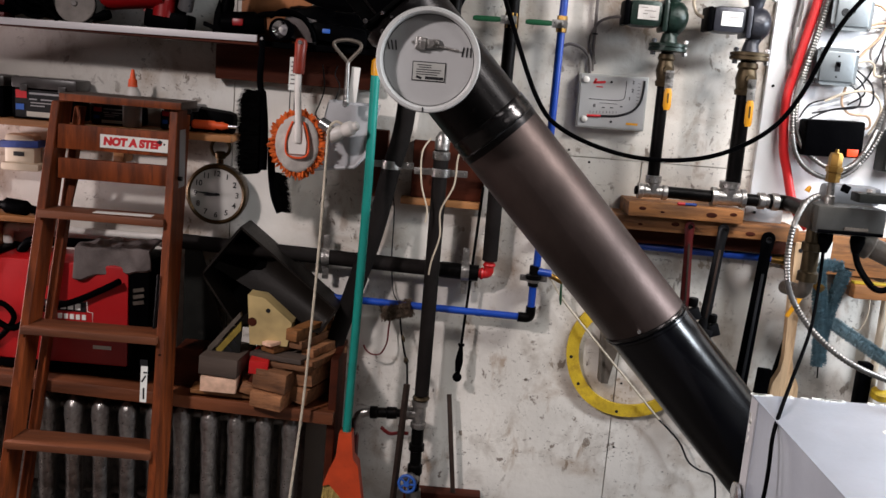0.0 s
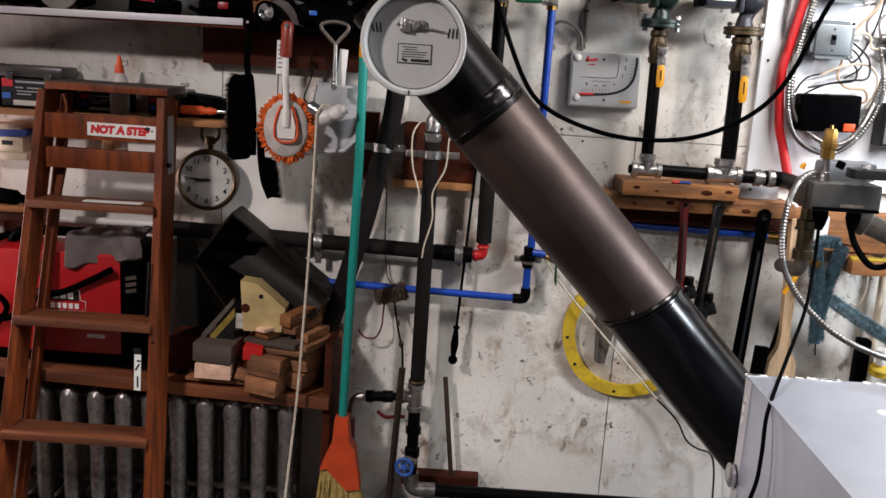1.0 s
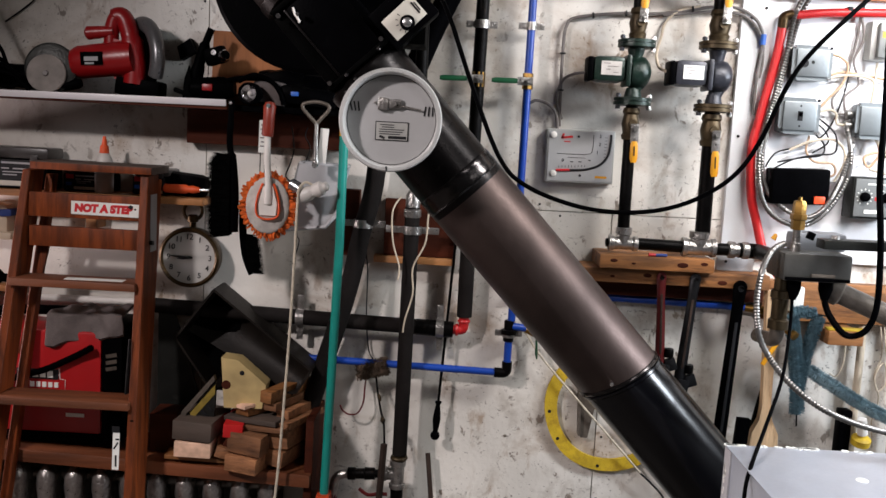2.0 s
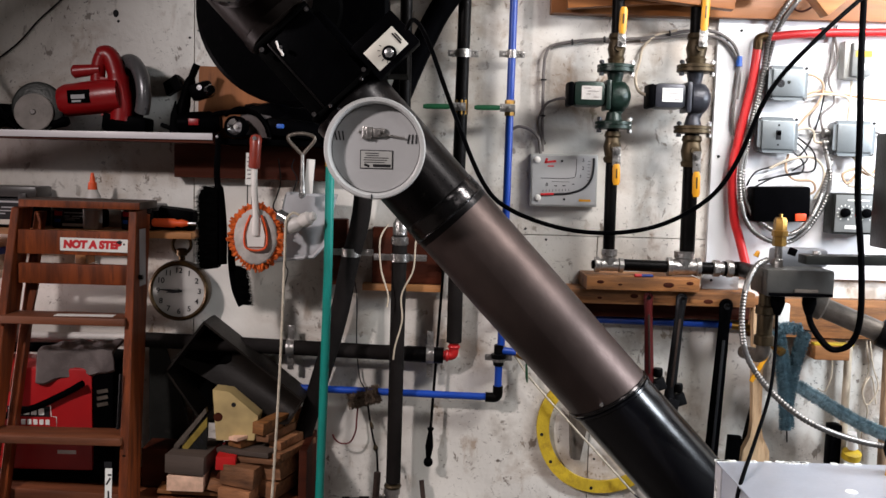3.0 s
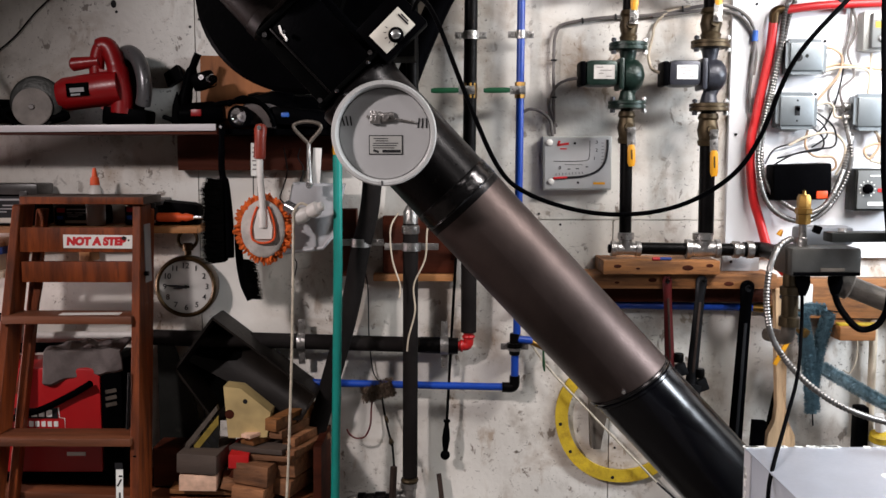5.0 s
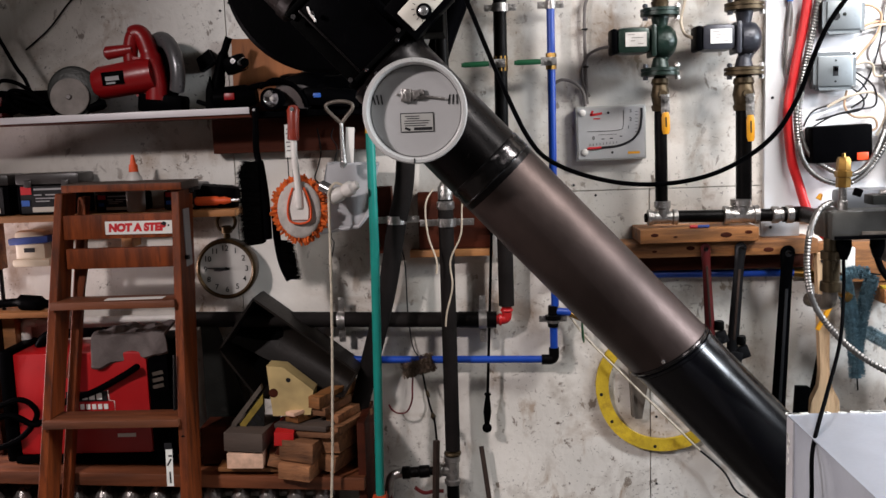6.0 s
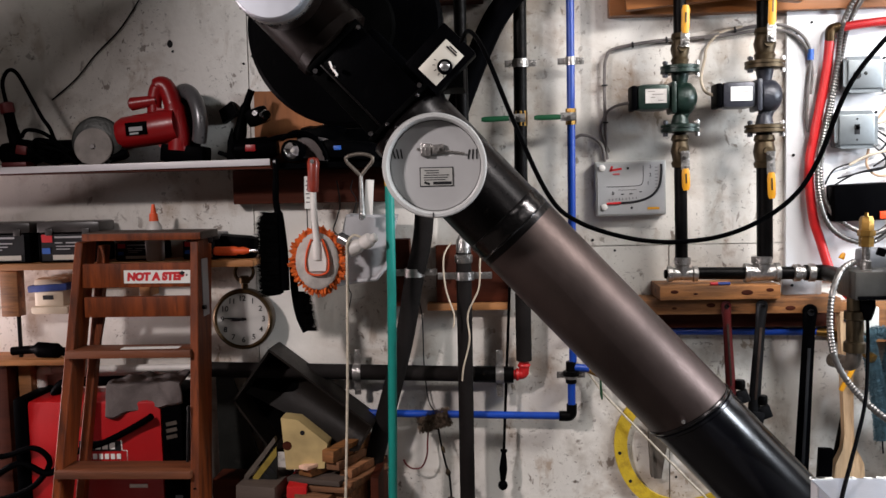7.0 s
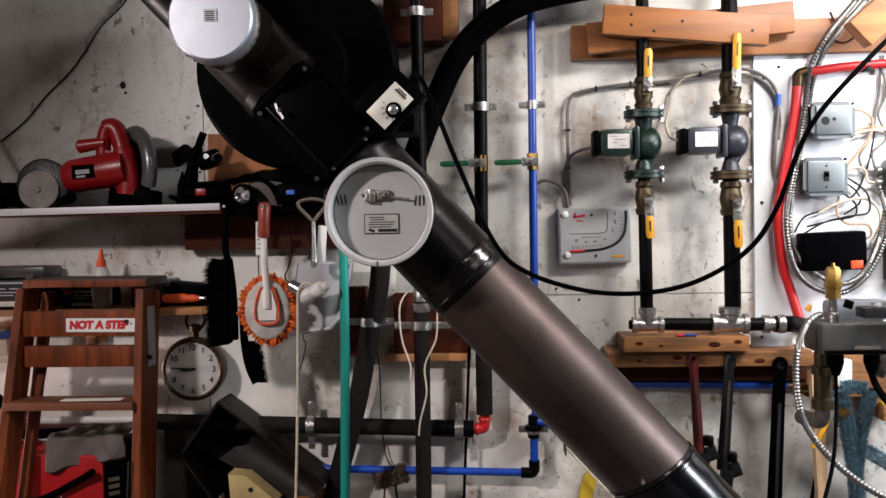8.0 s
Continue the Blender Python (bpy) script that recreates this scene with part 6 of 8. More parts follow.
    # bent wire loop tool
    tool = thing("loop_tool", (-0.25, 2.53, 1.50), "bright steel tool with a triangular loop handle", "hand tool", "tools hung under the shelf")
    part("loop", Shape().sweep(smooth_path([(-0.247, 2.53, 1.610), (-0.262, 2.53, 1.625), (-0.283, 2.53, 1.648), (-0.280, 2.53, 1.660), (-0.250, 2.53, 1.666), (-0.221, 2.53, 1.660), (-0.217, 2.53, 1.647), (-0.236, 2.53, 1.624), (-0.247, 2.53, 1.610)], 6), 0.0048, 10), M_DULLIRON, tool)
    part("shank", Shape().sweep([(-0.247, 2.53, 1.615), (-0.247, 2.53, 1.56), (-0.246, 2.53, 1.505)], [0.005, 0.006, 0.009], 10), M_MALLEABLE, tool)
    part("blade", Shape().box((-0.230, 2.545, 1.555), (0.022, 0.004, 0.090), (0, 4, 0), 0.001), M_WHITEPL, tool, "pale flat blade")
    part("bolt", Shape().lathe((-0.246, 2.52, 1.505), (0, -1, 0), [(0, 0.009), (0.006, 0.007)], 10), M_STEEL, tool)
    # the grey pan behind
    pan = thing("dustpan", (-0.25, 2.63, 1.32), "grey plastic dustpan hanging on the wall", "dustpan", "tools hung under the shelf")
    part("tray", Shape().prism([(-0.340, 1.325), (-0.222, 1.340), (-0.196, 1.372), (-0.168, 1.50), (-0.300, 1.505)], 2.585, 2.60), M_GREYPLASTIC, pan)
    part("lip", Shape().sweep([(-0.342, 2.583, 1.325), (-0.222, 2.583, 1.340), (-0.195, 2.583, 1.372), (-0.167, 2.583, 1.50)], 0.005, 8), M_GREYPLASTIC, pan)
    part("back", Shape().prism([(-0.31, 1.42), (-0.19, 1.42), (-0.17, 1.505), (-0.30, 1.51)], 2.601, 2.68), M_GREYPLASTIC, pan)
    # cord with its white fitting
    pull = thing("pull_cord", (-0.28, 2.51, 1.41), "white bulbous cord fitting with a long hanging cord", "pull cord", "tools hung under the shelf")
    part("fitting", Shape().lathe((-0.285, 2.53, 1.42), (0.9, -0.25, 0.42), [(0, 0.012), (0.004, 0.019), (0.03, 0.020), (0.042, 0.015), (0.05, 0.019), (0.068, 0.019), (0.076, 0.012), (0.084, 0.012), (0.088, 0.006)], 20), M_WHITEPL, pull)
    part("clip", Shape().lathe((-0.31, 2.535, 1.455), (0.8, -0.2, -0.4), [(0, 0.012), (0.004, 0.016), (0.03, 0.016), (0.034, 0.01)], 16), M_STEEL, pull, "steel clip")
    part("cord_loop", Shape().sweep(smooth_path([(-0.25, 2.515, 1.455), (-0.268, 2.51, 1.46), (-0.283, 2.508, 1.44), (-0.285, 2.508, 1.40)], 5), 0.0034, 8), M_ROPE, pull)
    part("cord", Shape().sweep(smooth_path([(-0.285, 2.508, 1.42), (-0.287, 2.505, 1.30), (-0.292, 2.50, 1.10), (-0.300, 2.495, 0.90), (-0.311, 2.49, 0.689), (-0.330, 2.48, 0.45), (-0.345, 2.47, Z0 + 0.002)], 8), 0.0036, 8), M_ROPE, pull, "long off-white cotton cord")
    part("bent_wire", Shape().sweep(smooth_path([(-0.315, 2.56, 1.60), (-0.308, 2.56, 1.54), (-0.318, 2.56, 1.50), (-0.325, 2.55, 1.47), (-0.30, 2.55, 1.45)], 6), 0.0018, 8), M_IRON, pull)
    # clock
    ck = thing("wall_clock", (-0.607, 2.70, 1.15), "round wall clock shaped like a brass pocket watch", "clock")
    cc = V(-0.612, 2.68, 1.222)
    part("case", Shape().lathe(cc + V(0, 0.068, 0), (0, -1, 0), [(0, 0.070), (0.02, 0.082), (0.055, 0.086), (0.066, 0.084), (0.071, 0.078), (0.066, 0.0725)], 48, False), M_BRONZE, ck, "dark bronze case")
    face = part("face", Shape().lathe(cc + V(0, 0.008, 0), (0, -1, 0), [(0, 0.078), (0.003, 0.078)], 48), M_FACE, ck, "cream dial")
    for k in range(1, 13):
        a = radians(90 - 30 * k)
        words(str(k), 0.0215, facing(cc.x + math.cos(a) * 0.058, cc.y + 0.0045, cc.z + math.sin(a) * 0.058, -3), M_INK, face, "numeral", 0.0, 0.0002)
    for a, l, w in ((186, 0.034, 0.0042), (176, 0.052, 0.0032)):
        d = V(math.cos(radians(a)), 0, math.sin(radians(a)))
        part("hand_pointer", Shape().sweep([cc + V(0, 0.002, 0) - d * 0.010, cc + V(0, 0.002, 0) + d * l * 0.5, cc + V(0, 0.002, 0) + d * l], [w * 0.7, w, 0.0012], 6, 0.3), M_INK, ck)
    part("centre_pin", Shape().lathe(cc + V(0, 0.003, 0), (0, -1, 0), [(0, 0.005), (0.004, 0.004)], 12), M_INK, ck)
    part("crown", Shape().lathe(cc + V(0, 0.035, 0.084), (0, 0, 1), [(0, 0.010), (0.012, 0.009), (0.014, 0.015), (0.03, 0.016), (0.034, 0.011)], 16), M_BRONZE, ck, "winding crown")
    part("bow", Shape().ring(cc + V(0, 0.035, 0.128), (0, -1, 0.2), 0.026, 0.005, 28, 8), M_BRONZE, ck, "brass bow")


# ---- bench over the radiator ----
def build_radiator():
    rad = thing("radiator", (-0.75, 2.62, Z0), "silver-painted cast-iron column radiator under a plank", "radiator")
    proto = None
    # sections left of about x = -1.12 are unseen, added to block lamp light
    n = 17
    for k in range(n):
        x = -0.352 - 0.0763 * k
        base = (rad["base_x"], rad["base_y"], rad["base_z"])
        if proto is None:
            s = Shape()
            for y in (2.575, 2.69):
                s.sweep([(0, y, 0.30), (0, y, 0.34), (0, y, 0.54), (0, y - 0.001, 0.590), (0, y - 0.003, 0.615), (0, y - 0.002, 0.632), (0, y + 0.002, 0.644)], [0.022, 0.025, 0.025, 0.029, 0.026, 0.017, 0.006], 16, 0.92, True, (0, 1, 0))
            s.span(-0.0115, 0.0115, 2.58, 2.69, 0.29, 0.61)
            s.sweep([(0, 2.575, 0.60), (0, 2.69, 0.60)], 0.024, 14, 0.8, True, (0, 0, 1))
            s.sweep([(0, 2.575, 0.325), (0, 2.69, 0.325)], 0.024, 14, 0.8, True, (0, 0, 1))
            for y in (2.575, 2.69):
                s.sweep([(0, y, 0.32), (0, y, Z0)], [0.018, 0.024], 12)
            proto = mesh_of("section", s, M_RAD, (0, base[1], base[2]))
        ob = new("section", proto)
        ob.parent = rad
        ob.location = (x - base[0], 0, 0)
    for z in (0.34, 0.595):
        part("tie_rod", Shape().cyl((-1.60, 2.632, z), (-0.33, 2.632, z), 0.014, seg=12), M_RAD, rad)
    # the plank's unseen left end is lengthened too, to keep lamp light out
    single("plank", Shape().box((-0.92, 2.635, 0.680), (1.38, 0.222, 0.036), (0, 2.2, 0), 0.004), M_STEPWOOD, "brown plank resting on the radiator", "plank", base=(-0.7, 2.63, 0.65))
    # real board end above; carried down to the floor to shade the wall
    single("side_board", Shape().box((-0.240, 2.645, 0.535), (0.022, 0.20, 0.566), (0, 0.6, 0), 0.003), M_DARKWOOD, "dark board at the end of the radiator, lower part added for shade", "board")


def build_bench_things():
    zt = 0.694
    w = thing("welder", (-1.0, 2.66, zt), "red welding machine with black ends, standing on the plank", "welder")
    part("case", Shape().span(-1.185, -0.815, 2.575, 2.745, 0.735, 1.020, 0.008), M_REDWELD, w, "red sheet-steel case")
    part("foot", Shape().span(-1.20, -0.80, 2.57, 2.745, 0.712, 0.7345, 0.004), M_BLACKPAINT, w)
    part("end_panel", Shape().span(-1.225, -1.186, 2.57, 2.748, 0.715, 1.030, 0.012), M_BLACKPAINT, w, "black moulded end")
    part("end_panel", Shape().span(-0.814, -0.755, 2.57, 2.748, 0.715, 1.042, 0.014), M_BLACKPAINT, w, "black moulded end")
    part("handle", Shape().sweep(rounded_path([(-1.15, 2.66, 1.02), (-1.13, 2.66, 1.055), (-0.86, 2.66, 1.06), (-0.84, 2.66, 1.025)], 0.03), 0.014, 10), M_BLACKPAINT, w)
    for k in range(3):
        part("vent_label", Shape().box((-0.785, 2.5692, 0.96 - 0.018 * k), (0.03, 0.001, 0.010), (0, -12, 0)), M_DULLIRON, w)
    # plain shapes in place of the maker's name
    mark = part("maker_mark", Shape().span(-1.045, -0.930, 2.5732, 2.5748, 0.884, 0.912), M_INK, w, "black and white maker's plate")
    s = Shape()
    for k in range(5):
        s.span(-1.040 + 0.020 * k, -1.025 + 0.020 * k, 2.572, 2.5734, 0.889, 0.907)
    part("mark_bars", s, M_LABEL, mark)
    s = Shape()
    for k in range(7):
        s.span(-1.040 + 0.0165 * k, -1.029 + 0.0165 * k, 2.572, 2.5748, 0.862, 0.876)
    part("mark_bars", s, M_LABEL, mark)
    s = Shape().sweep([(-0.928, 2.574, 0.914), (-0.926, 2.574, 0.886), (-0.912, 2.574, 0.884), (-0.912, 2.574, 0.855), (-1.045, 2.574, 0.855)], 0.0014, 4)
    part("mark_outline", s, M_LABEL, mark)
    part("small_print", Shape().span(-0.91, -0.86, 2.573, 2.5748, 0.782, 0.792), M_LABEL, w)
    # folded cloth over the top
    s = Shape()
    nx, ny = 22, 16
    top, bot = [], []
    for j in range(ny + 1):
        for i in range(nx + 1):
            u, v = i / nx, j / ny
            x = -0.955 + 0.195 * u + 0.018 * v * (u - 0.6)
            over = v * 0.20
            if over < 0.105:
                y, zz = 2.69 - over, 1.066 + 0.012 * u
            else:
                y, zz = 2.572 - 0.01 * math.sin(u * 9), 1.066 + 0.012 * u - (over - 0.105) * (0.62 + 0.30 * (1 - u))
            wob = 0.003 * math.sin(u * 9 + v * 5) + 0.0022 * math.sin(u * 23 - v * 11) + 0.006 * abs(math.sin(u * 4.2 + v * 2.2)) ** 6
            top.append((x, y + wob - 0.004, zz + wob))
            bot.append((x, y + wob + 0.006, zz + wob - 0.007))
    N = len(top)
    faces = []
    for j in range(ny):
        for i in range(nx):
            a = j * (nx + 1) + i
            faces += [(a, a + 1, a + nx + 2, a + nx + 1), (N + a, N + a + nx + 1, N + a + nx + 2, N + a + 1)]
    for i in range(nx):
        e = ny * (nx + 1) + i
        faces += [(e, e + 1, N + e + 1, N + e), (i, N + i, N + i + 1, i + 1)]
    for j in range(ny):
        a, b = j * (nx + 1), j * (nx + 1) + nx
        faces += [(a, a + nx + 1, N + a + nx + 1, N + a), (b, N + b, N + b + nx + 1, b + nx + 1)]
    s.add(top + bot, faces)
    single("cloth", s, M_CLOTH, "grey folded cloth draped over the welder", "cloth")
    cable("weld_cable", [(-1.30, 2.52, 0.80), (-1.20, 2.54, 0.86), (-1.12, 2.55, 0.83), (-1.05, 2.555, 0.885), (-0.96, 2.558, 0.915), (-0.88, 2.56, 0.955), (-0.83, 2.55, 0.985)], 0.009, M_RUBBER, "thick black welding cable looped over the welder")
    cable("weld_cable", [(-1.30, 2.53, 0.755), (-1.22, 2.545, 0.77), (-1.16, 2.555, 0.80), (-1.12, 2.555, 0.86), (-1.16, 2.55, 0.90), (-1.24, 2.54, 0.88), (-1.31, 2.53, 0.89)], 0.008, M_RUBBER, "thick black welding cable looped over the welder")
    # the black tilted hopper
    hop = thing("coal_hopper", (-0.42, 2.66, 0.89), "black sheet-metal hopper tipped on its corner behind timber", "hopper")
    out = [V(-0.520, 0, 1.150), V(-0.622, 0, 1.012), (V(-0.525, 0, 0.875)), V(-0.288, 0, 0.875), V(-0.248, 0, 0.940)]
    part("back", Shape().prism([(p.x, p.z) for p in out], 2.715, 2.722), M_BLACKMETAL, hop)
    # a curved sheet that comes forward towards the spout
    fs, n = Shape(), 10
    rows = []
    for side in (0.0, 0.005):
        for j in range(n + 1):
            for i in range(n + 1):
                u, v = i / n, j / n
                p = (V(-0.520, 0, 1.146) * (1 - v) + V(-0.617, 0, 1.010) * v) * (1 - u) + (V(-0.250, 0, 0.938) * (1 - v) + V(-0.300, 0, 0.862) * v) * u
                rows.append((p.x, 2.704 - 0.088 * u ** 1.4 + 0.030 * math.sin(math.pi * v) + side, p.z))
    m, quads = (n + 1) * (n + 1), []
    for j in range(n):
        for i in range(n):
            a = j * (n + 1) + i
            quads += [(a, a + 1, a + n + 2, a + n + 1), (m + a, m + a + n + 1, m + a + n + 2, m + a + 1)]
    fs.add(rows, quads)
    part("front", fs, M_HOPPER, hop, "dusty dark curved sheet")
    for k in range(5):
        a, b = out[k], out[(k + 1) % 5]
        d = (b - a).normalized()
        nrm = V(-d.z, 0, d.x) * 0.003
        sh = Shape()
        sh.add([q + V(0, y, 0) for y in (2.60, 2.715) for q in (a - nrm, b - nrm, b + nrm, a + nrm)], [(0, 1, 2, 3), (4, 5, 6, 7), (0, 1, 5, 4), (1, 2, 6, 5), (2, 3, 7, 6), (3, 0, 4, 7)])
        part("side", sh, M_HOPPER, hop)
    single("sheet_offcut", Shape().prism([(-0.70, 0.698), (-0.60, 0.698), (-0.578, 0.80), (-0.612, 0.93), (-0.655, 1.06), (-0.70, 1.06)], 2.700, 2.708), M_DKGREY, "dull grey sheet-metal offcut leaning at the wall", "sheet metal")
    single("wood_box", Shape().span(-0.685, -0.612, 2.585, 2.68, 0.694, 0.80, 0.003), M_DARKWOOD, "small dark wooden box on the plank", "box")
    # framed sign
    sg = thing("metal_sign", (-0.56, 2.60, zt), "small yellow and grey metal sign leaning on the plank", "sign")
    part("frame_edge", Shape().prism([(-0.607, 0.72), (-0.593, 0.72), (-0.575, 0.815), (-0.50, 0.912), (-0.503, 0.925), (-0.587, 0.822)], 2.555, 2.575), M_DULLIRON, sg, "worn grey edge")
    part("plate", Shape().prism([(-0.592, 0.72), (-0.525, 0.72), (-0.502, 0.81), (-0.498, 0.905), (-0.573, 0.812)], 2.565, 2.575), M_DKGREY, sg)
    part("yellow_band", Shape().prism([(-0.567, 0.815), (-0.500, 0.898), (-0.500, 0.872), (-0.563, 0.795)], 2.562, 2.5648), M_DULLYELLOW, sg, "faded yellow band")
    s = Shape()
    for k in range(4):
        s.box((-0.560 + 0.015 * k, 2.5635, 0.790 + 0.014 * k), (0.008, 0.002, 0.020), (0, -40, 0))
    part("plain_bar", s, M_INK, sg)
    part("plate_mark", Shape().box((-0.553, 2.5635, 0.755), (0.05, 0.002, 0.006), (0, -40, 0)), M_GREYPLASTIC, sg)

    # scrap timber
    def block(x0, x1, z0, z1, y0, y1, mat, label, turn=0.0, yaw=0.0):
        c = ((x0 + x1) / 2, (y0 + y1) / 2, (z0 + z1) / 2)
        single("wood_block", Shape().box((0, 0, 0), (x1 - x0, y1 - y0, z1 - z0), (0, turn, yaw), 0.0015), mat, label, "wood block", "scrap timber on the plank", base=(0, 0, 0)).location = (c[0], c[1], c[2] + BASE)

    block(-0.63, -0.45, 0.692, 0.704, 2.53, 2.70, M_PINE, "thin pine offcut at the bottom of the pile", 3, 4)
    block(-0.596, -0.500, 0.711, 0.752, 2.505, 2.66, M_PALEWOOD, "pale sawn softwood block with a clean end", 2, 3)
    block(-0.592, -0.486, 0.757, 0.808, 2.505, 2.67, M_CAPWOOD, "dark weathered wood block in the pile", 2, -5)
    block(-0.475, -0.430, 0.715, 0.765, 2.54, 2.68, M_DARKWOOD, "dark wood block in the pile", 25, 6)
    block(-0.470, -0.418, 0.768, 0.804, 2.515, 2.66, M_RED, "wood block with a red painted end", 2, 4)
    block(-0.435, -0.345, 0.680, 0.722, 2.49, 2.68, M_SCRAP, "rough brown timber block in the pile", 3, -14)
    block(-0.428, -0.330, 0.727, 0.782, 2.50, 2.70, M_SCRAP, "rough brown timber block in the pile", 4, -16)
    block(-0.345, -0.275, 0.690, 0.735, 2.53, 2.70, M_SCRAP, "rough brown timber block in the pile", 8, -20)
    block(-0.330, -0.262, 0.738, 0.792, 2.53, 2.71, M_SCRAP, "rough brown timber block in the pile", -6, -20)
    block(-0.412, -0.265, 0.786, 0.800, 2.52, 2.70, M_SCRAP, "thin board lying on the pile", -3, -18)
    block(-0.45, -0.29, 0.803, 0.817, 2.53, 2.70, M_CAPWOOD, "thin grey board lying on the pile", -2, -20)
    block(-0.400, -0.350, 0.819, 0.838, 2.54, 2.71, M_PINE, "pine strip lying on the pile", -3, -36)
    block(-0.335, -0.300, 0.861, 0.893, 2.53, 2.73, M_PINE, "long pine block on top of the pile", 2, -24)
    block(-0.332, -0.292, 0.838, 0.859, 2.54, 2.73, M_SCRAP, "narrow board under the pine block", -2, -22)
    block(-0.300, -0.262, 0.814, 0.836, 2.55, 2.73, M_SCRAP, "narrow worn board on the pile", -2, -22)
    block(-0.385, -0.352, 0.842, 0.852, 2.52, 2.72, M_PALEWOOD, "thin pale lath lying slantwise on the pile", -2, -34)
    block(-0.325, -0.25, 0.796, 0.812, 2.52, 2.70, M_SCRAP, "narrow board end in the pile", -5, -22)
    block(-0.50, -0.455, 0.706, 0.735, 2.52, 2.66, M_SCRAP, "small scrap wood wedge in the pile", 18, 12)
    ply = thing("plywood_offcut", (-0.43, 2.60, 0.82), "thick yellowish plywood offcut with a drilled hole", "wood offcut", "scrap timber on the plank")
    part("board", Shape().prism([(-0.485, 0.975), (-0.440, 0.970), (-0.362, 0.905), (-0.372, 0.838), (-0.475, 0.836)], 2.56, 2.62), M_PLY, ply)
    part("drill_hole", Shape().lathe((-0.428, 2.5605, 0.935), (0, -1, 0), [(0, 0.0065), (0.0015, 0.0065)], 12), M_INK, ply)
    part("notch", Shape().lathe((-0.470, 2.5605, 0.900), (0, -1, 0), [(0, 0.013), (0.0015, 0.012)], 12), M_DARKWOOD, ply)


# ---- broom and the low wall ----
def build_low_wall():
    rng = random.Random(11)
    b = thing("broom", (-0.19, 2.56, Z0), "angled orange broom with a long teal handle, standing", "broom")
    part("handle", Shape().sweep([(-0.1775, 2.555, 1.585), (-0.179, 2.555, 1.30), (-0.186, 2.555, 0.95), (-0.1945, 2.555, 0.60)], 0.0118, 16), M_TEAL, b)
    part("handle_tip", Shape().lathe((-0.1775, 2.555, 1.583), (0, 0, 1), [(0, 0.0125), (0.035, 0.0125), (0.042, 0.008), (0.044, 0.003)], 16), M_YELLOW, b, "yellow handle tip")
    part("bell", Shape().prism([(-0.213, 0.612), (-0.178, 0.612), (-0.170, 0.54), (-0.155, 0.52), (-0.137, 0.405), (-0.175, 0.398), (-0.232, 0.46), (-0.250, 0.455), (-0.236, 0.50), (-0.218, 0.54)], 2.53, 2.58), M_BELL, b, "scuffed orange plastic bell")
    s = Shape()
    for k in range(700):
        u = rng.random()
        p = V(-0.245 + 0.105 * u, 2.555 + rng.uniform(-0.02, 0.02), 0.46 - 0.055 * u)
        q = V(-0.262 + 0.155 * u + rng.uniform(-0.008, 0.008), 2.555 + rng.uniform(-0.028, 0.028), Z0 + 0.002 + 0.05 * (1 - u) + rng.uniform(0, 0.02))
        s.add([p + V(0.002, 0, 0), p - V(0.002, 0, 0), p + V(0, 0.002, 0), q], [(0, 1, 3), (1, 2, 3), (2, 0, 3)])
    tagged(part("bristle", s, M_STRAW, b, "straw-coloured bristles"), kind="stuff")
    cable("red_hose", [(-0.182, 2.65, 0.575), (-0.182, 2.65, 0.50), (-0.178, 2.64, 0.40), (-0.16, 2.62, 0.30), (-0.12, 2.60, Z0 + 0.014)], 0.014, M_BURGUNDY, "dull red hose hanging from the drain valve", "hose")
    # ring
    r = thing("steel_ring", (0.60, WALL, 0.65), "large flat yellow-painted ring hung on the wall", "ring")
    s = Shape()
    n, ro, ri = 72, 0.190, 0.154
    vs = []
    for k in range(n):
        a = 2 * math.pi * k / n
        for rr, y in ((ro, 2.733), (ri, 2.733), (ri, 2.744), (ro, 2.744)):
            wob = 1 + 0.006 * math.sin(5 * a)
            vs.append((0.602 + math.cos(a) * rr * wob, y, 0.842 + math.sin(a) * rr * wob))
    fs = []
    for k in range(n):
        p, q = 4 * k, 4 * ((k + 1) % n)
        fs += [(p + j, p + (j + 1) % 4, q + (j + 1) % 4, q + j) for j in range(4)]
    s.add(vs, fs)
    part("ring_plate", s, M_YELLOWRING, r)
    for a in (186, 214, 262):
        c = V(0.602 + math.cos(radians(a)) * 0.176, 2.7335, 0.842 + math.sin(radians(a)) * 0.176)
        part("hole", Shape().lathe(c, (0, -1, 0), [(0, 0.005), (0.001, 0.005)], 10), M_INK, r)
    single("steel_strap", Shape().prism([(0.506, 0.935), (0.570, 0.935), (0.567, 0.89), (0.552, 0.82), (0.541, 0.752), (0.521, 0.752), (0.511, 0.85)], 2.728, 2.738).prism([(0.503, 0.935), (0.511, 0.935), (0.518, 0.76), (0.512, 0.76)], 2.716, 2.746), M_DULLIRON, "dull grey tapered steel blade fixed to the wall", "strap")
    # rods, poker, wire brush
    single("flat_bar", Shape().box((0.107, 2.715, 0.468), (0.014, 0.005, 0.436), (0, -6.6, 0), 0.001), M_DARKBAR, "dark flat steel bar leaning on the wall", "bar")
    single("flat_bar", Shape().sweep([(-0.040, 2.62, 0.738), (-0.060, 2.60, 0.297), (-0.062, 2.598, Z0)], 0.0095, 4), M_DARKBAR, "dark slim steel rod leaning by the standpipe", "bar")
    p = thing("fire_poker", (0.10, 2.70, 0.73), "black poker with a turned handle hanging on the wall", "poker")
    part("rod", Shape().cyl((0.128, 2.705, 1.30), (0.104, 2.70, 0.835), 0.0042, seg=10), M_IRON, p)
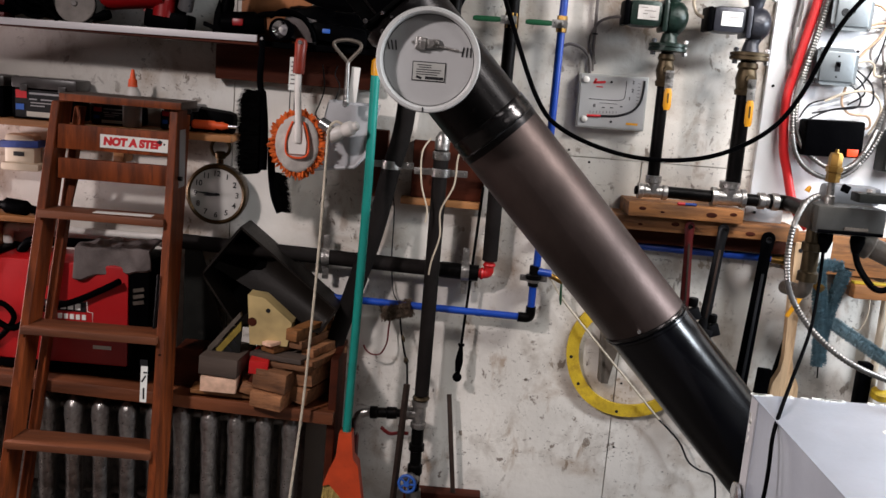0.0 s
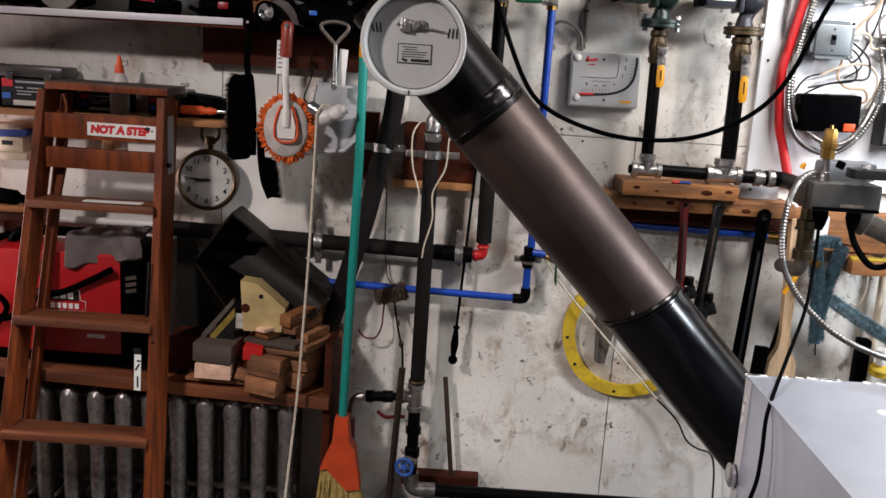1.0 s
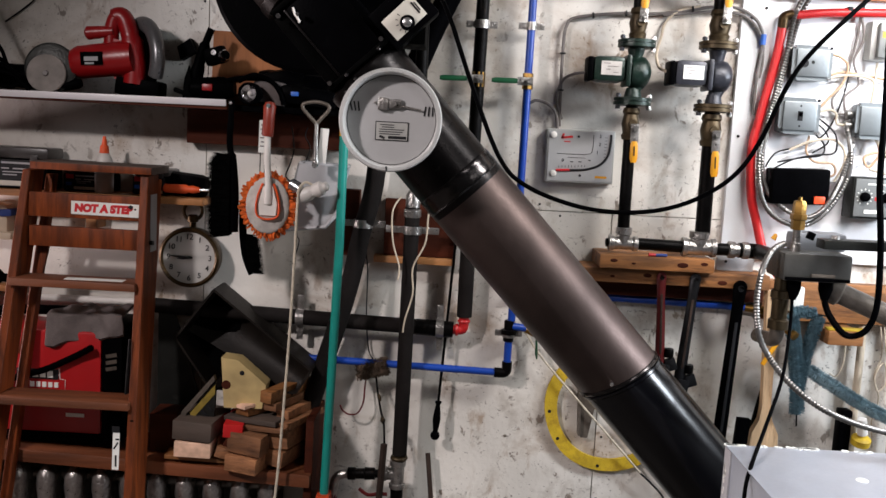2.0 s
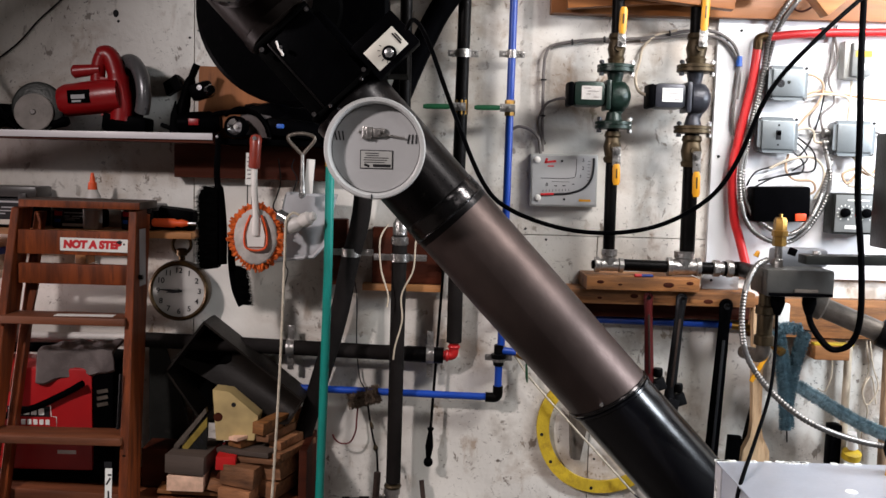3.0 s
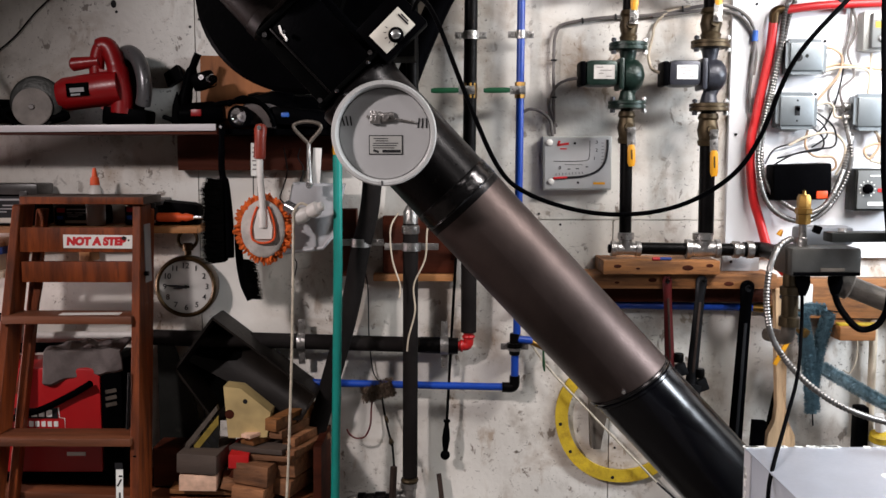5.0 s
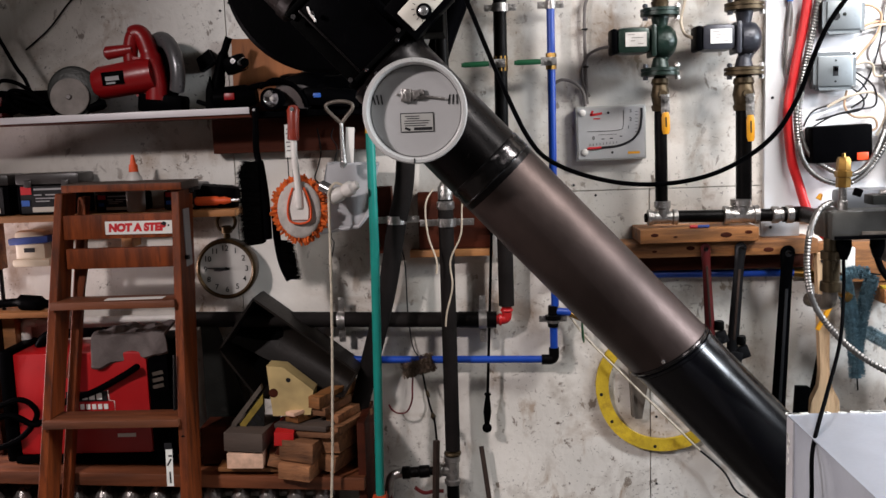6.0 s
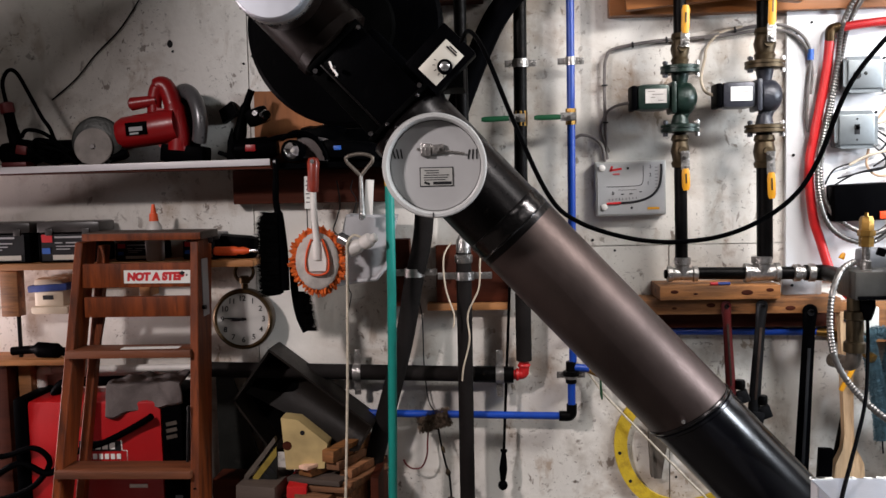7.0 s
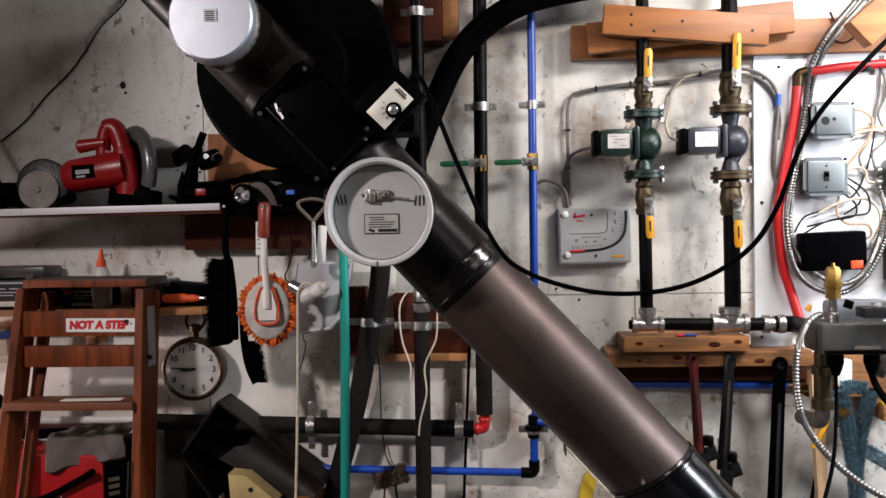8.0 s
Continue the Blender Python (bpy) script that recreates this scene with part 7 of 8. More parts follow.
    part("handle", Shape().lathe((0.1045, 2.70, 0.845), (-0.045, 0, -1), [(0, 0.009), (0.004, 0.010), (0.010, 0.006), (0.03, 0.009), (0.055, 0.0115), (0.075, 0.009), (0.095, 0.006)], 16), M_BLACKPAINT, p, "turned black handle")
    part("knob", Shape().ball((0.100, 2.70, 0.744), 0.0138), M_BLACKPAINT, p)
    w = thing("wire_brush", (-0.09, 2.69, 0.90), "grey wire flue brush with a thin stem", "brush")
    s = Shape().box((-0.088, 2.70, 0.930), (0.084, 0.030, 0.036), (0, -14, 0), 0.006)
    s = bristles(s, [V(-0.128 + 0.0062 * k, 2.70, 0.919 + 0.0016 * k) for k in range(14)], 0.027, 130, rng, 0.0009)
    tagged(part("bristle", s, M_GREYBRISTLE, w), kind="stuff")
    part("stem", Shape().sweep(smooth_path([(-0.078, 2.70, 0.92), (-0.070, 2.69, 0.87), (-0.056, 2.66, 0.82), (-0.045, 2.64, 0.79), (-0.040, 2.63, 0.735)], 5), 0.003, 8), M_IRON, w)
    part("ferrule", Shape().lathe((-0.066, 2.685, 0.86), (0.25, -0.3, -0.8), [(0, 0.004), (0.01, 0.006), (0.02, 0.004)], 8), M_TARNISH, w)
    part("ferrule", Shape().lathe((-0.051, 2.65, 0.806), (0.25, -0.3, -0.8), [(0, 0.004), (0.01, 0.008), (0.02, 0.003)], 8), M_TARNISH, w)
    cable("thin_wire", [(-0.103, 2.71, 0.92), (-0.108, 2.71, 0.87), (-0.110, 2.70, 0.83), (-0.125, 2.70, 0.797), (-0.150, 2.70, 0.792), (-0.168, 2.70, 0.803), (-0.176, 2.70, 0.818)], 0.0025, M_BURGUNDY, "short dark red wire curling from the brush", "wire")
    single("low_plank", Shape().span(-0.03, 0.20, 2.70, WALL, 0.345, 0.378, 0.004), M_DARKWOOD, "brown timber cleat low on the wall", "timber block")
    br = thing("floor_bracket", (0.70, 2.66, 0.35), "small rusty bracket on the low pipe", "bracket")
    part("arm", Shape().sweep(rounded_path([(0.665, 2.63, 0.368), (0.70, 2.63, 0.378), (0.78, 2.63, 0.366), (0.82, 2.63, 0.34)], 0.02), 0.006, 8), M_IRON, br)
    part("boss", Shape().lathe((0.665, 2.64, 0.372), (0, -1, 0), [(0, 0.009), (0.02, 0.009)], 10), M_IRON, br)


# ---- electrical panel ----
def build_electrics():
    def jbox(x0, x1, z0, z1, label, tilt=0.0):
        c = ((x0 + x1) / 2, 2.711, (z0 + z1) / 2)
        b = thing("junction_box", (c[0], 2.732, z0), label, "junction box", "electrical boxes on the panel")
        part("body", Shape().box(c, (x1 - x0 - 0.006, 0.041, z1 - z0 - 0.006), (0, tilt, 0), 0.010), M_BOXGREY, b)
        w, h, k = (x1 - x0) / 2, (z1 - z0) / 2, 0.017
        notched = [(-w, -h + k), (-w + k * 0.6, -h + k * 0.8), (-w + k, -h), (w - k * 0.4, -h), (w, -h + k * 0.4), (w, h - k), (w - k * 0.6, h - k * 0.8), (w - k, h), (-w + k * 0.4, h), (-w, h - k * 0.4)]
        cov = part("cover", Shape().prism([(c[0] + p, c[2] + q) for p, q in notched], 2.685, 2.690).box((c[0], 2.683, c[2]), (x1 - x0 - 0.020, 0.008, z1 - z0 - 0.020), (0, tilt, 0), 0.004), M_BOXGREY, b, "raised steel cover")
        for sx, sz in ((-1, 1), (1, -1), (-1, -1), (1, 1)):
            q = V(c[0] + sx * ((x1 - x0) / 2 - 0.006), 2.683, c[2] + sz * ((z1 - z0) / 2 - 0.006))
            part("screw", Shape().lathe(q, (0, -1, 0), [(-0.003, 0.0045), (0.002, 0.0035)], 8), M_INK if sx * sz > 0 else M_STEEL, b)
        return b, cov, c
    b, cov, c = jbox(1.007, 1.116, 1.798, 1.892, "grey steel junction box with a knockout cover")
    part("knockout", Shape().lathe((c[0] - 0.022, 2.681, c[2] - 0.002), (0, -1, 0), [(0, 0.012), (0.002, 0.011)], 16), M_INK, cov)
    part("knockout", Shape().lathe((c[0], 2.681, c[2] + 0.002), (0, -1, 0), [(0, 0.006), (0.002, 0.005)], 12), M_DKGREY, cov)
    b, cov, c = jbox(0.986, 1.097, 1.653, 1.752, "grey steel switch box with a black toggle")
    part("toggle_plate", Shape().box((c[0], 2.680, c[2]), (0.014, 0.003, 0.026)), M_INK, cov)
    part("toggle", Shape().box((c[0], 2.674, c[2] + 0.005), (0.006, 0.014, 0.009), (20, 0, 0), 0.001), M_BLACKPAINT, cov, "black toggle")
    for k in (-1, 1):
        part("toggle_screw", Shape().lathe((c[0], 2.681, c[2] + k * 0.027), (0, -1, 0), [(0, 0.004), (0.002, 0.003)], 10), M_INK, cov)
    b, cov, c = jbox(1.195, 1.312, 1.650, 1.748, "grey steel junction box with a plain cover")
    part("knockout", Shape().ring((c[0], 2.681, c[2]), (0, 1, 0), 0.011, 0.0014, 20, 6), M_DKGREY, cov)
    part("connector", Shape().lathe((1.195, 2.71, 1.715), (-1, 0, 0), [(0, 0.010), (0.006, 0.012), (0.018, 0.012), (0.02, 0.008)], 12), M_MALLEABLE, b)
    part("connector", Shape().lathe((1.195, 2.71, 1.685), (-1, 0, 0), [(0, 0.010), (0.006, 0.012), (0.018, 0.012), (0.02, 0.008)], 12), M_MALLEABLE, b)
    rel = thing("thermostat_relay", (1.247, 2.732, 1.858), "grey relay box with a yellow label", "relay", "electrical boxes on the panel")
    part("body", Shape().span(1.214, 1.284, 2.69, 2.7315, 1.862, 1.966, 0.006), M_GAUGE, rel, "pale grey base")
    part("face_plate", Shape().span(1.229, 1.282, 2.672, 2.6898, 1.868, 1.960, 0.004), M_TIMERFACE, rel, "raised grey cover")
    part("yellow_label", Shape().span(1.236, 1.281, 2.6705, 2.6718, 1.920, 1.936), M_YELLOWRING, rel, "yellow label")
    part("grey_label", Shape().span(1.232, 1.268, 2.6705, 2.6718, 1.940, 1.957), M_GAUGE, rel)
    part("dial", Shape().lathe((1.257, 2.672, 1.893), (0, -1, 0), [(0, 0.012), (0.006, 0.010)], 16), M_GREYPAINT, rel)
    tr = thing("transformer", (1.06, 2.732, 1.462), "black transformer box with an orange lit switch", "transformer", "electrical boxes on the panel")
    part("case", Shape().box((1.060, 2.700, 1.512), (0.158, 0.063, 0.098), (0, -1.5, 0), 0.008), M_BLACKPAINT, tr)
    part("switch", Shape().box((1.112, 2.667, 1.478), (0.030, 0.006, 0.020), (0, -1.5, 0), 0.002), M_ORANGELAMP, tr, "orange rocker switch")
    tm = thing("time_switch", (1.263, 2.732, 1.432), "grey timer box with two black knobs", "timer", "electrical boxes on the panel")
    part("case", Shape().span(1.202, 1.325, 2.672, 2.7315, 1.434, 1.548, 0.004), M_DKGREY, tm)
    fp = part("face_plate", Shape().span(1.208, 1.319, 2.668, 2.6718, 1.440, 1.543, 0.002), M_TIMERFACE, tm)
    for x in (1.234, 1.294):
        s = Shape()
        for q in range(11):
            an = radians(-60 + 30 * q)
            s.box((x + math.cos(an) * 0.0205, 2.6672, 1.494 + math.sin(an) * 0.0205), (0.0044, 0.001, 0.0026), (0, -math.degrees(an), 0))
        k = part("dial", s, M_LABEL, tm, "white tick marks")
        part("knob", Shape().lathe((x, 2.667, 1.494), (0, -1, 0), [(0, 0.0135), (0.010, 0.012), (0.012, 0.009)], 18), M_BLACKPAINT, k, "black knob")
    part("maker_bar", Shape().span(1.236, 1.283, 2.6665, 2.6678, 1.449, 1.459), M_LABEL, fp)
    part("face_print", Shape().span(1.262, 1.272, 2.6665, 2.6678, 1.485, 1.495), M_RED, fp)
    part("title_bar", Shape().span(1.240, 1.300, 2.6665, 2.6678, 1.527, 1.531), M_LABEL, fp)
    # red pipe
    red = thing("red_pipe", (0.96, 2.70, 1.28), "bright red plastic heating pipe with brass elbow", "pipe")
    part("drop", Shape().sweep(smooth_path([(0.980, 2.708, 1.955), (0.972, 2.708, 1.86), (0.945, 2.708, 1.71), (0.929, 2.708, 1.606), (0.938, 2.708, 1.486), (0.960, 2.708, 1.41), (0.985, 2.69, 1.32), (1.02, 2.66, 1.265)], 8), 0.0125, 14), M_RED, red)
    part("run", Shape().sweep(smooth_path([(0.992, 2.708, 1.969), (1.10, 2.708, 1.982), (1.25, 2.708, 1.99), (1.6, 2.708, 2.0), (2.0, 2.708, 2.0)], 6), 0.0115, 14), M_RED, red)
    part("elbow", Shape().sweep(rounded_path([(0.980, 2.708, 1.935), (0.980, 2.708, 1.968), (1.004, 2.708, 1.972)], 0.012), 0.0135, 14), M_BRONZE, red, "brass elbow")
    part("clip", Shape().box((1.155, 2.712, 1.985), (0.014, 0.03, 0.032), (0, 0, 0), 0.003), M_INK, red)
    armoured("armoured_cable", [(1.17, 2.68, 2.21), (1.11, 2.685, 2.135), (1.05, 2.69, 2.06), (1.01, 2.70, 1.98), (0.990, 2.69, 1.86), (0.962, 2.69, 1.71), (0.945, 2.69, 1.606), (0.950, 2.685, 1.52), (0.968, 2.68, 1.46), (1.005, 2.675, 1.422), (1.058, 2.675, 1.405), (1.10, 2.675, 1.415), (1.145, 2.68, 1.455), (1.188, 2.69, 1.53), (1.195, 2.69, 1.60), (1.180, 2.705, 1.684)], 0.0078, "ribbed steel armoured cable looping below the boxes")
    armoured("armoured_cable", [(1.19, 2.69, 2.20), (1.13, 2.69, 2.13), (1.07, 2.69, 2.06), (1.03, 2.715, 1.98), (1.004, 2.71, 1.86), (0.976, 2.71, 1.71), (0.960, 2.71, 1.606), (0.966, 2.705, 1.53), (0.992, 2.69, 1.475), (1.04, 2.66, 1.438), (1.085, 2.655, 1.432), (1.13, 2.66, 1.465), (1.172, 2.68, 1.545), (1.205, 2.705, 1.645)], 0.0074, "ribbed steel armoured cable looping below the boxes")
    for pts, mat in (
        ([(1.116, 2.71, 1.873), (1.145, 2.71, 1.868), (1.168, 2.71, 1.845), (1.160, 2.71, 1.80), (1.125, 2.71, 1.755), (1.10, 2.71, 1.725)], M_BROWNCABLE),
        ([(1.116, 2.715, 1.815), (1.16, 2.715, 1.828), (1.22, 2.715, 1.822), (1.30, 2.715, 1.812), (1.40, 2.715, 1.806)], M_BROWNCABLE),
        ([(1.116, 2.71, 1.808), (1.17, 2.71, 1.820), (1.24, 2.71, 1.81), (1.245, 2.71, 1.75)], M_WIRE),
        ([(1.193, 2.72, 2.01), (1.190, 2.72, 1.93), (1.178, 2.72, 1.86), (1.165, 2.72, 1.80), (1.140, 2.72, 1.755), (1.15, 2.72, 1.72), (1.178, 2.72, 1.715)], M_GREYCABLE),
        ([(1.200, 2.72, 2.01), (1.182, 2.72, 1.88), (1.172, 2.72, 1.78), (1.150, 2.72, 1.70), (1.12, 2.72, 1.65), (1.06, 2.72, 1.62), (1.00, 2.72, 1.60), (0.975, 2.72, 1.56)], M_INK),
        ([(1.08, 2.70, 1.652), (1.075, 2.70, 1.61), (1.10, 2.70, 1.582), (1.15, 2.70, 1.578), (1.16, 2.70, 1.552), (1.14, 2.70, 1.54)], M_BROWNCABLE),
        ([(1.03, 2.70, 1.61), (1.08, 2.695, 1.635), (1.14, 2.695, 1.645), (1.175, 2.695, 1.62), (1.18, 2.695, 1.58), (1.16, 2.70, 1.53)], M_WIRE),
        ([(1.097, 2.71, 1.715), (1.13, 2.71, 1.725), (1.15, 2.71, 1.715), (1.155, 2.71, 1.69), (1.175, 2.71, 1.685)], M_WIRE),
        ([(1.10, 2.72, 1.69), (1.13, 2.72, 1.665), (1.14, 2.72, 1.635), (1.10, 2.72, 1.605)], M_INK),
        ([(1.27, 2.71, 1.648), (1.275, 2.70, 1.61), (1.25, 2.70, 1.575), (1.235, 2.70, 1.60), (1.27, 2.70, 1.615), (1.31, 2.70, 1.60), (1.34, 2.71, 1.63)], M_BROWNCABLE),
        ([(1.312, 2.72, 1.72), (1.34, 2.72, 1.715), (1.36, 2.72, 1.69), (1.37, 2.72, 1.60)], M_GREYCABLE),
        ([(1.247, 2.71, 1.858), (1.246, 2.71, 1.80), (1.242, 2.71, 1.748)], M_WIRE),
        ([(1.19, 2.715, 1.99), (1.205, 2.715, 1.92), (1.185, 2.715, 1.86), (1.205, 2.715, 1.80), (1.17, 2.715, 1.76), (1.185, 2.715, 1.70)], M_GREYCABLE),
        ([(1.09, 2.70, 1.66), (1.12, 2.695, 1.63), (1.115, 2.695, 1.60), (1.06, 2.695, 1.59), (1.00, 2.70, 1.575)], M_INK),
        ([(1.10, 2.70, 1.70), (1.145, 2.69, 1.66), (1.15, 2.69, 1.61), (1.10, 2.69, 1.60), (1.04, 2.695, 1.585), (0.98, 2.70, 1.55)], M_INK),
        ([(1.26, 2.70, 1.65), (1.29, 2.69, 1.615), (1.325, 2.69, 1.585), (1.30, 2.69, 1.56), (1.25, 2.695, 1.57)], M_WIRE),
    ):
        cable("electric_cable", pts, 0.0036 if mat is not M_INK else 0.0024, mat, "loose electric cable between the boxes" if mat is not M_INK else "thin black wire between the boxes")
    # planks over the panel
    single("plank", Shape().span(0.405, 1.60, 2.705, WALL, 2.020, 2.108, 0.003), M_ORANGEWOOD, "orange-brown cleat board along the wall", "plank")
    single("plank", Shape().box((0.70, 2.675, 2.085), (0.52, 0.03, 0.078), (0, -4.5, 0), 0.003), M_ORANGEWOOD, "orange-brown plank nailed across the cleat", "plank")
    pk = thing("plank", (0.68, 2.62, 2.02), "front orange-brown plank with nail holes", "plank")
    part("board", Shape().box((0.680, 2.628, 2.082), (0.408, 0.036, 0.074), (0, 5.6, 0), 0.003), M_ORANGEWOOD, pk)
    for x, z in ((0.545, 2.11), (0.545, 2.085), (0.67, 2.09), (0.84, 2.062), (0.60, 2.068)):
        part("nail_hole", Shape().lathe((x, 2.611, z), (0, -1, 0), [(0, 0.004), (0.0015, 0.004)], 8), M_INK, pk)
    single("plank", Shape().box((1.175, 2.50, 2.135), (0.34, 0.05, 0.075), (0, -42, 0), 0.006), M_SHELFWOOD, "dark brown board end sticking out over the panel", "plank")
    cable("thin_wire", [(1.06, 2.70, 2.12), (1.075, 2.69, 2.07), (1.065, 2.69, 2.05), (1.09, 2.69, 2.04), (1.12, 2.69, 2.06), (1.11, 2.69, 2.10)], 0.003, M_DARKWOOD, "brown wire loose over the plank", "wire")


# ---- burner, brushes, stove ----
def build_burner():
    b = thing("gas_burner_control", (0.95, 2.30, 1.15), "dark grey burner control with brass valve and fittings", "burner control")
    part("box", Shape().box((0.962, 2.32, 1.342), (0.160, 0.12, 0.066), (0, 0, 0), 0.010), M_CASEGREY, b, "dark grey metal box")
    part("box_lip", Shape().box((0.962, 2.257, 1.316), (0.150, 0.006, 0.008), (0, 0, 0), 0.002), M_BLACKPAINT, b)
    part("name_bar", Shape().box((0.975, 2.2585, 1.325), (0.055, 0.003, 0.008), (0, 0, 0), 0.001), M_DULLIRON, b)
    part("rear_cover", Shape().box((0.99, 2.36, 1.395), (0.13, 0.06, 0.046), (0, 0, 0), 0.014), M_GALV, b, "bright rounded cover")
    part("brass_valve", Shape().lathe((0.920, 2.30, 1.426), (0, 0, 1), [(0, 0.016), (0.022, 0.016), (0.024, 0.019), (0.036, 0.019), (0.038, 0.016), (0.06, 0.0155), (0.068, 0.012)], 6).lathe((0.920, 2.30, 1.494), (0, 0, 1), [(0, 0.005), (0.008, 0.004)], 8), M_BRASS, b, "hexagonal brass valve")
    part("valve_stem", Shape().lathe((0.920, 2.30, 1.374), (0, 0, 1), [(0, 0.012), (0.02, 0.011), (0.022, 0.009), (0.052, 0.009)], 12), M_MALLEABLE, b)
    part("red_tag", Shape().box((0.945, 2.28, 1.415), (0.018, 0.012, 0.018), (0, 20, 0), 0.003), M_BLACKPAINT, b)
    part("arm", Shape().box((1.13, 2.26, 1.402), (0.34, 0.05, 0.022), (0, -0.6, 0), 0.004), M_DKGREY, b, "olive-grey flat arm")
    part("arm_bolt", Shape().lathe((0.99, 2.25, 1.413), (0, 0, 1), [(0, 0.010), (0.008, 0.009)], 6), M_MALLEABLE, b)
    part("drop_fitting", Shape().lathe((0.905, 2.32, 1.31), (0, 0, -1), [(0, 0.018), (0.03, 0.018), (0.032, 0.024), (0.05, 0.024), (0.052, 0.019), (0.10, 0.019), (0.104, 0.024), (0.125, 0.024)], 18), M_TARNISH, b, "tarnished drop fitting")
    part("foot_elbow", Shape().sweep(rounded_path([(0.905, 2.32, 1.19), (0.903, 2.32, 1.155), (0.885, 2.40, 1.15)], 0.02), 0.017, 16), M_DULLIRON, b, "dull iron elbow")
    part("gas_pipe", Shape().sweep([(1.02, 2.33, 1.288), (1.16, 2.29, 1.232), (1.40, 2.22, 1.135)], 0.025, 20), M_DULLIRON, b, "large grey pipe running away")
    part("pipe_coupling", Shape().lathe((1.165, 2.288, 1.230), (0.93, -0.28, -0.38), [(0, 0.026), (0.004, 0.034), (0.05, 0.034), (0.054, 0.028)], 20), M_IRON, b, "dark pipe coupling")
    part("pipe_socket", Shape().lathe((1.012, 2.332, 1.291), (0.93, -0.28, -0.38), [(0, 0.027), (0.004, 0.032), (0.035, 0.032), (0.04, 0.026)], 20), M_DULLIRON, b)
    for x in (0.925, 1.0):
        part("plug", Shape().lathe((x, 2.30, 1.31), (0.02, 0, -1), [(0, 0.016), (0.02, 0.017), (0.035, 0.013), (0.05, 0.007)], 12), M_RUBBER, b, "black cable plug")
    part("yellow_nut", Shape().lathe((0.873, 2.32, 1.398), (0.5, 0, 1), [(0, 0.007), (0.012, 0.005), (0.015, 0.002)], 10), M_YELLOW, b, "yellow wire nut")
    armoured("steel_conduit", [(0.895, 2.30, 1.392), (0.862, 2.28, 1.378), (0.835, 2.26, 1.335), (0.825, 2.25, 1.263), (0.835, 2.25, 1.19), (0.862, 2.25, 1.136), (0.915, 2.25, 1.075), (0.99, 2.25, 1.020), (1.08, 2.25, 0.983), (1.179, 2.25, 0.962), (1.30, 2.25, 0.95)], 0.0080, "ribbed steel conduit curving down from the burner control")
    cable("burner_cord", [(0.925, 2.30, 1.262), (0.915, 2.27, 1.19), (0.875, 2.18, 1.10), (0.80, 2.05, 1.022), (0.735, 1.92, 0.996), (0.700, 1.85, 0.965), (0.690, 1.82, 0.90), (0.682, 1.81, 0.84), (0.655, 1.80, 0.77), (0.60, 1.80, 0.66), (0.58, 1.82, 0.42), (0.58, 1.84, Z0 + 0.004)], 0.0042, M_RUBBER, "thin black cord draped over the stove edge")
    cable("burner_cord", [(1.0, 2.30, 1.265), (1.005, 2.28, 1.235), (1.025, 2.25, 1.20), (1.052, 2.25, 1.190), (1.08, 2.24, 1.21), (1.092, 2.23, 1.27), (1.083, 2.225, 1.40), (1.062, 2.22, 1.55), (1.056, 2.22, 1.70), (1.062, 2.25, 1.85), (1.072, 2.28, 2.02), (1.08, 2.3, 2.40)], 0.0075, M_RUBBER, "thick black cord rising past the panel")
    d = thing("disconnect_box", (1.25, 2.25, 1.42), "dark grey steel box on an upright post", "electrical box")
    part("case", Shape().span(1.170, 1.40, 2.24, 2.38, 1.425, 1.70, 0.006), M_DKGREY, d)
    part("post", Shape().span(1.176, 1.186, 2.30, 2.32, 1.7005, 2.84, 0.002), M_GREYPLASTIC, d, "slim grey upright post")
    # things on the wall behind
    single("wall_block", Shape().span(0.995, 1.50, 2.70, 2.7495, 1.135, 1.245, 0.003), M_PINE, "pine board fixed low on the wall", "timber block")
    hd = thing("wooden_paddle", (1.02, 2.66, 0.80), "long pale wooden paddle with a flared end", "paddle")
    part("shaft", Shape().prism([(0.988, 1.225), (1.022, 1.225), (1.028, 0.90), (1.036, 0.86), (1.056, 0.82), (1.058, 0.78), (0.978, 0.78), (0.982, 0.82), (1.000, 0.86), (1.004, 0.90)], 2.64, 2.665), M_PINEZ, hd)
    part("hanging_hole", Shape().lathe((1.004, 2.6395, 1.205), (0, -1, 0), [(0, 0.006), (0.0015, 0.006)], 10), M_INK, hd)
    rng = random.Random(5)
    for pts, r, per in (
        ([(1.050, 2.62, 1.165), (1.070, 2.62, 1.07), (1.085, 2.62, 0.98), (1.093, 2.62, 0.89)], 0.020, 70),
        ([(1.130, 2.63, 1.165), (1.112, 2.63, 1.09), (1.098, 2.63, 1.02), (1.094, 2.63, 0.96)], 0.019, 70),
        ([(1.115, 2.66, 1.015), (1.20, 2.65, 0.965), (1.30, 2.65, 0.91), (1.42, 2.65, 0.86)], 0.019, 70),
        ([(1.062, 2.64, 1.168), (1.09, 2.64, 1.172), (1.125, 2.64, 1.168)], 0.018, 60),
    ):
        path = smooth_path(pts, 4)
        fine = []
        for a, c in zip(path, path[1:]):
            n = max(1, int((c - a).length / 0.0036))
            fine += [a.lerp(c, k / n) for k in range(n)]
        br = thing("bottle_brush", tuple(path[-1]), "bushy blue-grey boiler tube brush hanging on the wall", "brush", "boiler brushes")
        s = bristles(Shape(), fine, r * 1.05, per + 30, rng, 0.0007, 0.0085)
        s.sweep(path, r * 0.55, 12)
        tagged(part("bristle", s, M_PALEBRISTLE if pts[-1][0] > 1.4 else M_BLUEBRISTLE, br, "blue-grey bristles"), kind="stuff")
        e, t = path[-1], (path[-1] - path[-2]).normalized()
